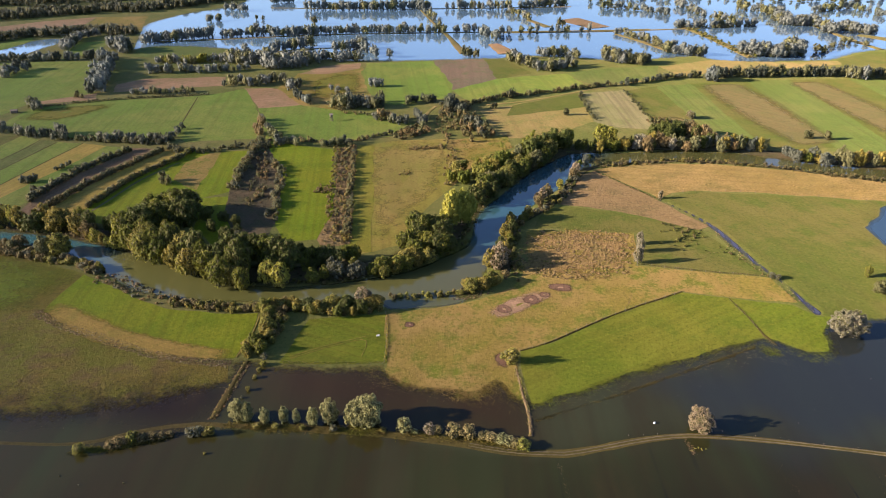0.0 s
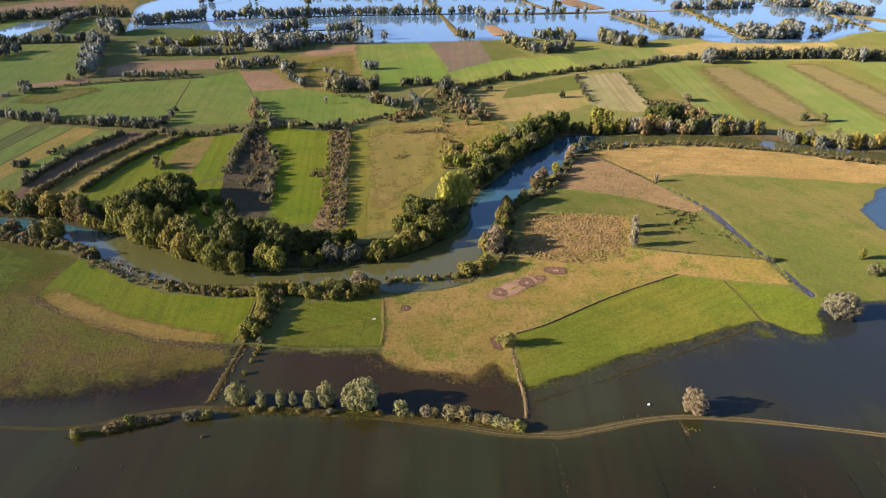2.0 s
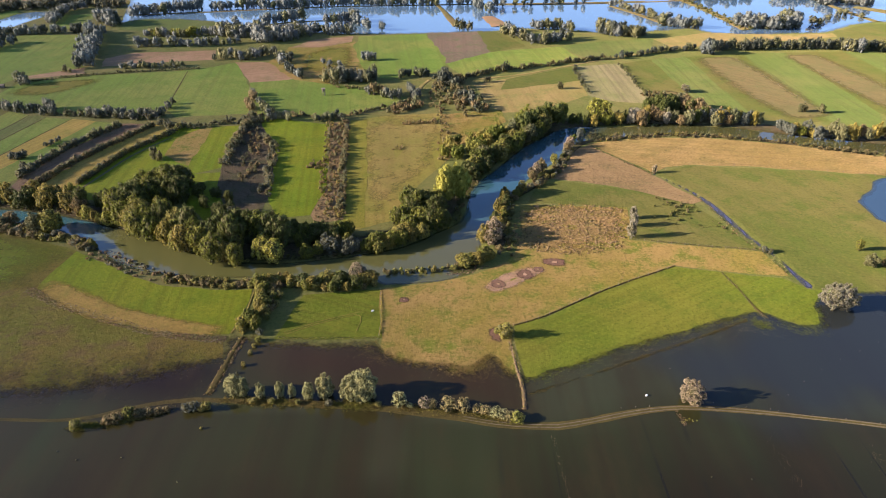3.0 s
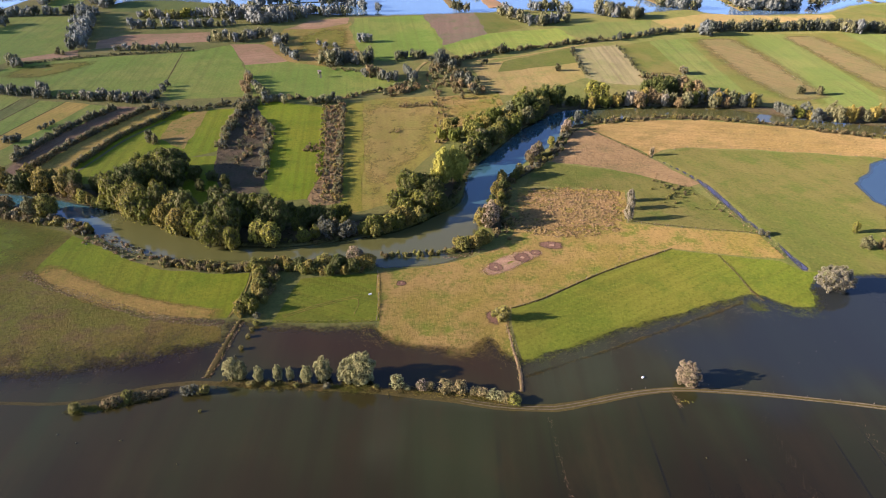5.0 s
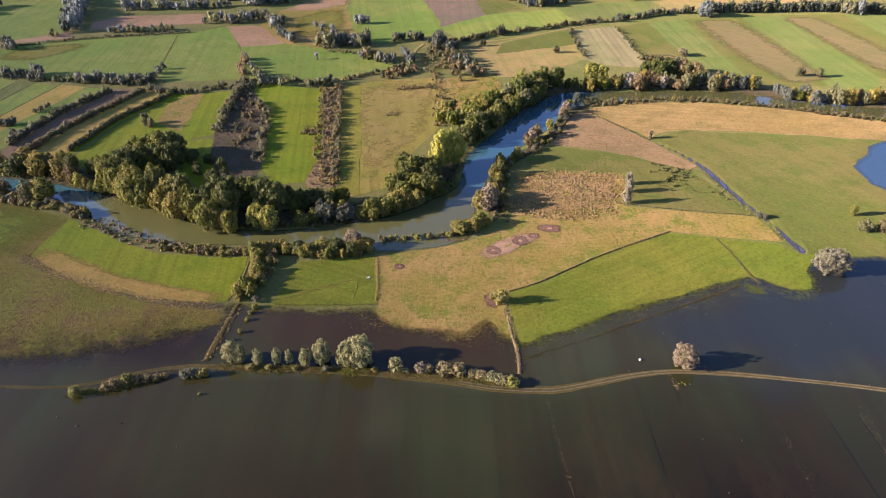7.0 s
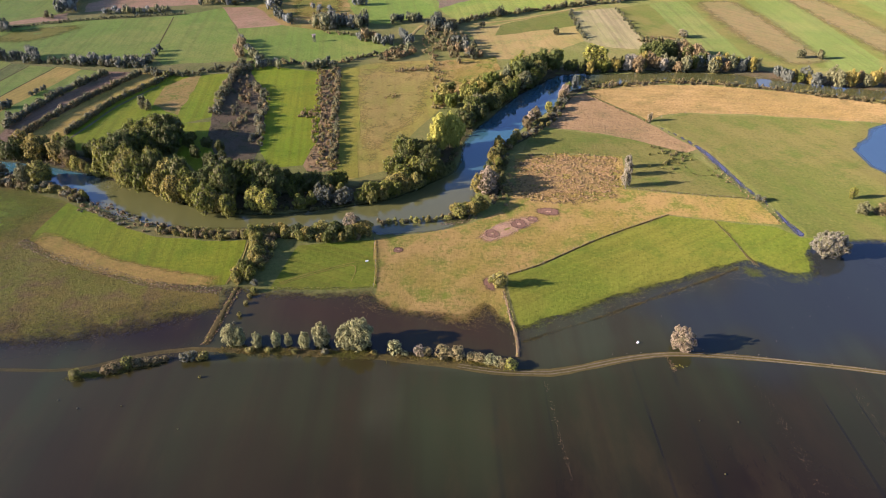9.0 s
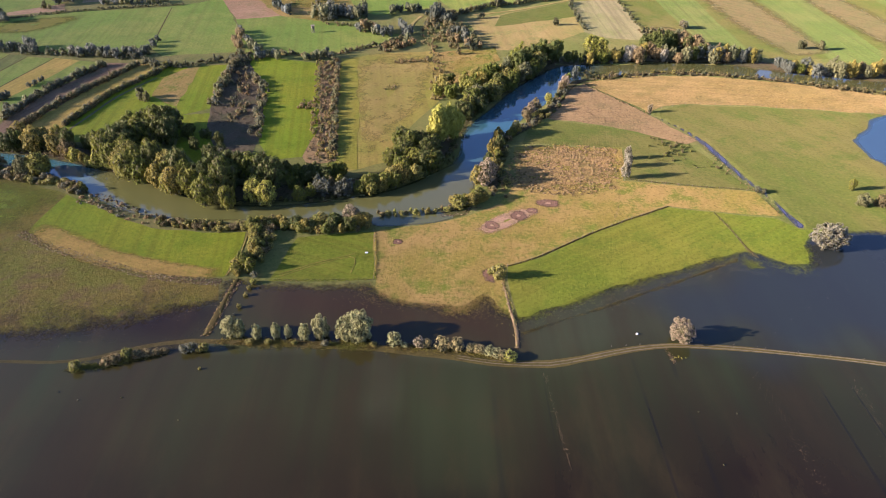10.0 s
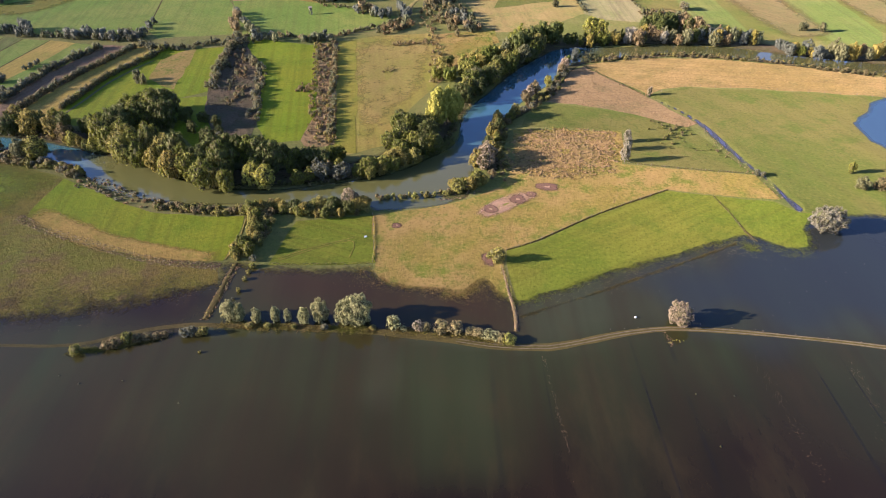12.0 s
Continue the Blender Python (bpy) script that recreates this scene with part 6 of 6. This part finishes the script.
scrub("dark far wood beside the lake", [(-554.5, 744.1), (-480.9, 744.1), (-455.3, 764.8), (-418.4, 779.2), (-383.5, 801.7), (-344.1, 801.7), (-309, 833.7), (-264.7, 895.6)], 330, 16.0, (7.0, 12.0), ["slate", "slate", "grey"], "farbush", (0.7, 1.0), "wood", "wood")
scrub("dark far wood beside the lake", [(-642.5, 833.6), (-543.5, 850.5), (-478.7, 859.2), (-410.1, 895.6), (-340.1, 924.8)], 300, 30.0, (8.0, 13.0), ["slate", "slate", "grey"], "farbush", (0.7, 1.0), "wood", "wood")
scrub("dark belt of trees below a wood", [(-455.8, 614), (-415.8, 633.6), (-392.4, 649), (-370.7, 659.6), (-348.3, 670.6), (-299.2, 659.6)], 120, 8.0, (7.0, 11.0), ["slate", "grey", "grey"], "farbush", (0.7, 1.0), "wood", "wood")


# ---- fences, flotsam and small things ----
post_mesh = mesh_of("post", *tube([((0, 0, -0.4), 0.08), ((0, 0, 0.6), 0.07), ((0.01, 0, 1.25), 0.06), ((0.01, 0, 1.3), 0.02)], 7), [WOOD])


def fence(line, step, label, sunk=0.0, lean=6.0):
    """A run of weathered posts with a strand of wire."""
    pts = smooth(line, 2.0)
    root = new("fence")
    x0, y0 = pts[0]
    root.matrix_basis = pose(x0, y0, 0)
    d = np.concatenate([[0], np.cumsum(np.linalg.norm(np.diff(np.array(pts), axis=0), axis=1))])
    xy = []
    for k in range(int(d[-1] / step) + 1):
        x, y = np.interp(k * step, d, [p[0] for p in pts]), np.interp(k * step, d, [p[1] for p in pts])
        post = new("post", post_mesh)
        post.parent = root
        z = WATER_LEVEL - sunk if sunk else height(x, y)
        post.matrix_basis = pose(x - x0, y - y0, z, pick.uniform(-lean, lean), pick.uniform(-lean, lean), pick.uniform(0, 360))
        xy.append((x - x0, y - y0, z + 1.05))
    V, F = [], []
    for k in range(len(xy) - 1):
        a, b = Vector(xy[k]), Vector(xy[k + 1])
        n = len(V)
        side = Vector((0, 0, 0.005))
        V += [a - side, b - side, b + side, a + side, a - side + Vector((0.007, 0.007, 0)), b - side + Vector((0.007, 0.007, 0))]
        F += [(n, n + 1, n + 2), (n, n + 2, n + 3), (n + 3, n + 2, n + 5), (n + 3, n + 5, n + 4)]
    if sunk:
        return tagged(root, label, "fence")
    wire = new("wire", mesh_of("wire", V, F, [WOOD]))
    wire.parent = root
    return tagged(root, label, "fence")


fence([(-19.7, 186.6), (-18.4, 172.5), (-18.2, 160.7)], 3.2, "weathered wooden post fence between paddock and meadow")
fence([(24.4, 166), (34.9, 170.7), (59.5, 186.3), (86.7, 200.2)], 4.5, "weathered wooden post fence along a green field")
fence([(75.5, 219.5), (98.3, 214.4), (122.8, 210.3)], 5.0, "weathered wooden post fence across a pasture")
fence([(50, 130), (54.8, 130.1), (59.7, 130.7)], 4.0, "short weathered post fence standing in flood water", 0.92)
fence([(75.8, 131.3), (85.4, 129.7), (99, 127.2), (115.7, 124.1), (128.4, 121.9)], 8.5, "weathered fence posts standing in flood by a track", 0.92)
fence([(90.6, 129), (110.4, 143.5), (129.2, 153.6), (143.6, 160.3)], 9.0, "weathered fence posts standing in deep flood water", 1.06)
fence([(102.5, 281), (121.3, 289.4), (147.6, 287.4), (175.2, 282.9), (206, 277.2)], 7.0, "weathered wooden post fence along a reed bed")
fence([(68.2, 145.6), (89, 156.9), (110.2, 169.5)], 9.0, "drowned post fence beyond a green field", 1.06)

ribbon("field_ditch", "narrow dark grassy ditch between fields", "ditch", VERGE, [(102.3, 196.5), (104.3, 185), (105.6, 175), (108, 168)], [0.15, 0.2, 0.4, 0.5], lift=0.12, crown=0.03)
ribbon("fence_bank", "low dark grassy bank under a fence", "bank", VERGE, [(24.6, 166.2), (35, 171), (59.6, 186.6), (86.8, 200.6)], [0.3, 0.32, 0.3], lift=0.14, crown=0.1)
scrub("dark weeds along a fence", [(24.8, 166.6), (35, 171.3), (59.7, 187), (86.9, 201)], 300, 0.35, (0.2, 0.6), ["brown", "olive", "tuft"], "sprig", (0.9, 1.6), "weeds", "weeds")
scrub("dark weeds along a paddock fence", [(-19.4, 186), (-18.2, 172.5), (-17.9, 161)], 80, 0.3, (0.3, 0.8), ["brown", "tuft", "gold"], "sprig", (0.6, 1.0), "weeds", "weeds")
scrub("brown weeds at a paddock's wet edge", [(-49.8, 161), (-39.2, 160.4), (-18.2, 160.7)], 150, 0.5, (0.2, 0.5), ["reed", "tuft", "olive"], "sprig", (0.8, 1.4), "weeds", "weeds")
scrub("dark weeds along a pasture fence", [(76.1, 220.4), (98.6, 215.3), (123.2, 211.1)], 170, 0.4, (0.2, 0.6), ["brown", "olive", "tuft"], "sprig", (0.9, 1.6), "weeds", "weeds")
blades("dark weeds along a dry ditch", RUSSET, [(73.6, 217.4), (70.6, 207.1), (66.9, 195.8), (64, 190.4)], 500, 0.5, 0.3, 0.14, 29, "weeds", "weeds")
scrub("dark rushes in a field ditch", [(102, 195.8), (104.5, 184.6), (105.4, 174.4), (106.7, 169)], 120, 0.5, (0.15, 0.45), ["olive", "brown", "dark"], "sprig", (1.0, 1.8), "weeds", "weeds")
scrub("dark rushes along a ditch", [(78.1, 315.6), (90.1, 295.4), (101.1, 279.7)], 60, 0.8, (0.4, 1.0), ["dark", "brown", "russet"], "sprig", (1.0, 1.6), "weeds", "weeds")
scrub("dry rushes along a ditch", [(115.4, 248.9), (117.7, 231.1), (121.3, 215.3), (124.9, 206.3), (125.6, 193.6)], 70, 1.4, (0.3, 0.8), ["russet", "brown", "reed"], "sprig", (1.0, 1.8), "weeds", "weeds")
scrub("scattered dark bushes on a pasture", [(92.9, 252), (98.9, 247.8), (109, 245.8), (98.9, 240.2), (93.2, 233)], 34, 6.0, (0.7, 1.6), ["dark", "brown", "tuft"], "farbush", (1.0, 1.6))
scrub("scattered dark tussocks on a pasture", [(102.4, 233), (115.3, 230.7), (116.8, 223)], 14, 4.0, (0.4, 0.9), ["dark", "brown"], "farbush", (1.2, 2.0))
blades("reed tips along a drowned fence", VERGE, [(25.1, 135.3), (36, 139.7), (50.1, 145.6), (65.3, 152.5), (81.3, 159.6), (100.9, 169)], 1700, 0.6, 0.3, 0.17, 32, "reeds", "reeds")
blades("pale reed tips standing in the flood", STRAW, [(33.8, 145.6), (45.6, 147.5), (67.7, 155.1), (83.3, 160.4), (97.5, 165.2), (108.1, 161)], 1800, 4.5, 0.2, 0.085, 37, "reeds", "reeds")
blades("drowned grass islets at the meadow's edge", OLIVE, [(1, 148), (7.6, 147), (14.1, 145.6), (19.6, 142.7)], 1100, 5.0, 0.2, 0.1, 42, "grass_blades", "grass")
blades("drowned grass islets at the meadow's edge", OLIVE, [(-24.6, 155.1), (-16, 153.5), (-10.7, 150.5)], 733, 5.5, 0.2, 0.1, 43, "grass_blades", "grass")
blades("yellow-green grass islet at the meadow's edge", OLIVE, [(4.6, 146.2), (8, 145.4), (11, 144.2)], 1500, 2.6, 0.24, 0.12, 61)
blades("green grass islet in the flood", BRIGHT, [(103.1, 166.6), (106.1, 166)], 500, 2.4, 0.3, 0.14, 31, "grass_blades", "grass")
blades("grass tips at the edge of the flood", BRIGHT, [(110.4, 166), (116.2, 163.2), (121.5, 163.2)], 500, 3.2, 0.3, 0.12, 36, "grass_blades", "grass")
blades("russet grass tips at the flood's edge", OVERGROWN, [(-140, 145), (-126, 145.4), (-114, 144.6), (-102, 145.6), (-92, 149), (-81.9, 151.4), (-72, 154.4)], 11000, 7.5, 0.26, 0.17, 38, "grass_blades", "grass")
blades("clumps of drowned weeds", FALLOW, [(86.6, 120.1), (86, 113.1), (86.6, 107.5), (87, 98.7), (87.4, 89.1), (87.7, 80.4)], 260, 1.6, 0.2, 0.08, 24, "weeds", "weeds")
blades("clumps of drowned weeds", FALLOW, [(110.1, 116.6), (110.5, 108.8), (109, 98.3), (104.7, 85.8)], 260, 1.6, 0.2, 0.08, 25, "weeds", "weeds")
blades("line of drowned weeds", FALLOW, [(29.6, 120.2), (30, 117.2), (30.4, 110.5), (30.8, 99.9), (31.5, 91.8), (31.1, 83)], 160, 0.35, 0.25, 0.09, 22, "weeds", "weeds")
blades("line of drowned weeds beside the track", FALLOW, [(64.5, 129.7), (65.2, 126.8), (65.4, 123.2)], 120, 0.5, 0.3, 0.1, 39, "weeds", "weeds")
scrub("green weeds beside the flooded track", [(64.4, 124.9), (67.7, 125.7), (68.9, 124.4)], 10, 0.8, (0.15, 0.35), ["lime", "tuft"], "sprig", (1.5, 3.0), "reeds", "reeds")
blades("rough grass under a row of willows", WET, [(-59.5, 133.7), (-46.9, 132.7), (-34.4, 132), (-19, 131.2), (-3.7, 129.9), (9.9, 127.9), (22.4, 125.1)], 3200, 1.6, 0.6, 0.14, 50, "rough_grass", "grass")
blades("rough grass beside the flooded track", WET, [(-96.7, 124.3), (-88.3, 125.3), (-80.4, 127.9), (-72.3, 130.4)], 1400, 1.3, 0.6, 0.14, 50, "rough_grass", "grass")
for p in ((-62.8, 106.4), (-96.3, 116.1), (-90.2, 113.3), (-79.3, 113.9), (66.4, 106.6), (67.1, 91.1), (-108.6, 139.3), (75.9, 105.9)):
    shrub(p, 0.45, 0.6, pick.choice(["grey", "olive"]), "poking out of flood water", "weeds in the flood", "farbush")


def flotsam(label, line, n, spread, size, mats, name="flotsam"):
    """A drift of broken reeds and branches left along a line."""
    V, F, M = [], [], []
    box = np.array([(x, y, z) for z in (0, 1) for y in (-1, 1) for x in (-1, 1)], float)
    faces = np.array([(0, 2, 3, 1), (4, 5, 7, 6), (0, 1, 5, 4), (1, 3, 7, 5), (3, 2, 6, 7), (2, 0, 4, 6)])
    for k, (x, y) in enumerate(along(line, n, spread)):
        b = box * (pick.uniform(0.3, 1.2) * size, pick.uniform(0.1, 0.45) * size, pick.uniform(0.15, 0.5) * size)
        b[4:, :2] *= pick.uniform(0.3, 0.8)
        m = np.array(Euler((pick.uniform(-0.4, 0.4), pick.uniform(-0.4, 0.4), pick.uniform(0, 6.28))).to_matrix())
        V.append(b @ m.T + (x, y, max(height(x, y), WATER_LEVEL) - 0.05))
        F.append(faces + 8 * k)
        M.append(np.full(6, pick.randrange(len(mats))))
    return tagged(new(name, mesh_of(name, np.concatenate(V), np.concatenate(F), mats, np.concatenate(M))), label, "flotsam", kind="stuff")


flotsam("pale drift of broken reeds along a field edge", [(-141.1, 187.7), (-127.7, 179.7), (-113.6, 173.7), (-100, 167.8), (-87.5, 163.2), (-76.2, 161), (-65.7, 159.9)], 1700, 1.7, 0.46, [TAN, BANK, FALLOW, STRAW, MUD])
scrub("dry weeds in a drift of broken reeds", [(-141.1, 187.7), (-127.7, 179.7), (-113.6, 173.7), (-100, 167.8), (-87.5, 163.2), (-76.2, 161), (-65.7, 159.9)], 90, 1.5, (0.3, 0.6), ["brown", "pale", "reed", "russet"], "sprig", (0.9, 1.6), "weeds", "weeds")
ribbon("ditch_bank", "low reedy bank in flood water", "bank", VERGE, [(-60.9, 161.5), (-62, 154.3), (-62.9, 145.5), (-64, 136.3)], [0.8, 1.0, 1.3, 1.1], level=WATER_LEVEL + 0.05, crown=0.2)
flotsam("drift of broken reeds on a low bank", [(-60.4, 161), (-61.8, 153.5), (-62.6, 145.5), (-64.2, 135.9)], 520, 1.3, 0.34, [FALLOW, BANK, MUD, VERGE])
scrub("dry weeds on a low bank", [(-60.7, 161), (-61.8, 153.5), (-62.8, 145.1), (-64, 136.3)], 60, 1.4, (0.3, 0.8), ["brown", "tuft", "russet"], "sprig", (0.8, 1.6), "weeds", "weeds")
ribbon("ditch_bank", "narrow pale bank running into the flood", "bank", BANK, [(21.5, 164.3), (22.5, 155.6), (23.3, 145.6), (24.2, 136.4), (23.7, 129.5)], [0.4, 0.4, 0.5, 0.5, 0.6], level=WATER_LEVEL + 0.06, crown=0.16)
flotsam("pale broken reeds along a narrow bank", [(22, 163.8), (22.6, 155.6), (23.3, 145.6), (24, 136.4), (23.7, 129.5)], 260, 0.45, 0.3, [TAN, BANK, TRACKS])
scrub("dry reeds along a narrow bank", [(22, 163.2), (22.6, 155.6), (23.3, 145.6), (24, 136.4), (23.7, 129.5)], 70, 0.9, (0.4, 0.9), ["reed", "brown", "tuft"], "sprig", (0.7, 1.2), "reeds", "reeds")
soft_patch("dark muddy hollow beside a bush", SCORCH, [(15.7, 164.3), (19, 166), (20.7, 161), (19.7, 157.7), (16.6, 158.3)], 3, "mud_patch")
flotsam("mud hummocks and sticks at the river's edge", [(-127.7, 211.1), (-117.1, 206.3), (-107, 200.2)], 110, 3.5, 0.6, [MUD, BANK])
flotsam("mud hummocks in a side channel", [(3.2, 197.6), (11.4, 198.7), (17.4, 202.5)], 90, 2.2, 0.5, [MUD, BANK])

for label, mat, line, widths in (
    ("pale farm lane across pasture", TAN, [(-85.7, 359.6), (-59.6, 358.6), (-43.9, 363.4), (-28.1, 373.2), (-13.5, 387.7), (-9.8, 412.5), (-4.5, 427.1)], [1.2, 1.2, 1.4]),
    ("pale wheel marks in a paddock", OLIVE, [(-48.2, 163.2), (-38.7, 168.4), (-25.2, 173.8)], [0.14, 0.14]),
    ("pale wheel marks in a paddock", OLIVE, [(-47.7, 162.4), (-38.2, 167.5), (-26.5, 172.2), (-24.9, 171.3), (-24.6, 168.4), (-25.6, 163.8)], [0.14, 0.14]),
    ("pale wheel marks beside a hedge", OLIVE, [(-64.8, 163.2), (-62.9, 170.7), (-62.7, 178.7), (-62.8, 185.3)], [0.25, 0.25]),
    ("pale farm lane among fields", TAN, [(28.7, 429.7), (60.1, 440.1), (103.4, 465.1), (160.5, 495.9)], [1.2, 1.2]),
):
    ribbon("path", label, "path", mat, line, widths, lift=0.14, crown=0.02)


def box_part(name, size, centre, mat, parent, slant=0.0):
    x, y, z = (s / 2 for s in size)
    bm = bmesh.new()
    bmesh.ops.create_cube(bm, size=1.0)
    bmesh.ops.scale(bm, vec=size, verts=bm.verts)
    bmesh.ops.bevel(bm, geom=bm.edges[:], offset=min(size) * 0.08, segments=1, affect="EDGES")
    me = bpy.data.meshes.new(name)
    bm.to_mesh(me)
    bm.free()
    me.materials.append(mat)
    ob = new(name, me)
    ob.parent = parent
    ob.matrix_basis = pose(*centre, slant, 0, 0)
    return ob


def hide(p):
    """A hunting hide on four splayed legs, with its ladder."""
    root = new("hunting_hide")
    root.matrix_basis = pose(p[0], p[1], height(*p), 0, 0, 25)
    for x in (-0.8, 0.8):
        for y in (-0.8, 0.8):
            box_part("leg", (0.14, 0.14, 2.6), (x, y, 1.3), WOOD, root)
    box_part("cabin", (1.6, 1.6, 1.4), (0, 0, 3.3), WOOD, root)
    box_part("roof", (2.3, 2.3, 0.12), (0, 0, 4.15), WOOD, root, 8)
    box_part("ladder", (0.5, 0.1, 2.8), (0, -1.2, 1.3), WOOD, root, -16)
    return tagged(root, "pale wooden hunting hide on legs in a meadow", "hide")


def shed(p):
    root = new("shed")
    root.matrix_basis = pose(p[0], p[1], height(*p), 0, 0, 15) @ Matrix.Scale(0.75, 4)
    box_part("wall", (5.0, 3.5, 2.4), (0, 0, 1.2), WOOD, root)
    box_part("roof", (5.6, 2.3, 0.15), (0, -0.95, 2.7), BARK, root, 18)
    box_part("roof", (5.6, 2.3, 0.15), (0, 0.95, 2.7), BARK, root, -18)
    box_part("door", (0.06, 1.0, 2.0), (2.52, 0, 1.0), BARK, root)
    return tagged(root, "small grey wooden field shed with dark roof", "shed")


hide((-69.4, 396.4))
shed((-276.1, 412.4))
trough = new("water_trough")
trough.matrix_basis = pose(*(-21.3, 174.1), height(*(-21.3, 174.1)) + 0.05, 0, 0, 20) @ Matrix.Scale(0.65, 4)
for name, size, at in (("side", (1.5, 0.08, 0.5), (0, 0.33, 0.25)), ("side", (1.5, 0.08, 0.5), (0, -0.33, 0.25)), ("end", (0.08, 0.58, 0.5), (0.71, 0, 0.25)), ("end", (0.08, 0.58, 0.5), (-0.71, 0, 0.25)), ("bottom", (1.34, 0.58, 0.08), (0, 0, 0.08))):
    box_part(name, size, at, WHITE, trough)
tagged(trough, "white water trough on grass beside a fence", "trough")
drum = new("drum", mesh_of("drum", *tube([((0, 0, -0.3), 0.05), ((0, 0, -0.3), 0.36), ((0, 0, 0.2), 0.38), ((0, 0, 0.6), 0.36), ((0, 0, 0.62), 0.3), ((0, 0, 0.6), 0.03)], 14), [WHITE], flat_shaded=False))
drum.matrix_basis = pose(*(58.2, 134.6), WATER_LEVEL, 12, 20, 0) @ Matrix.Scale(0.75, 4)
tagged(drum, "white drum floating in brown flood water", "drum")
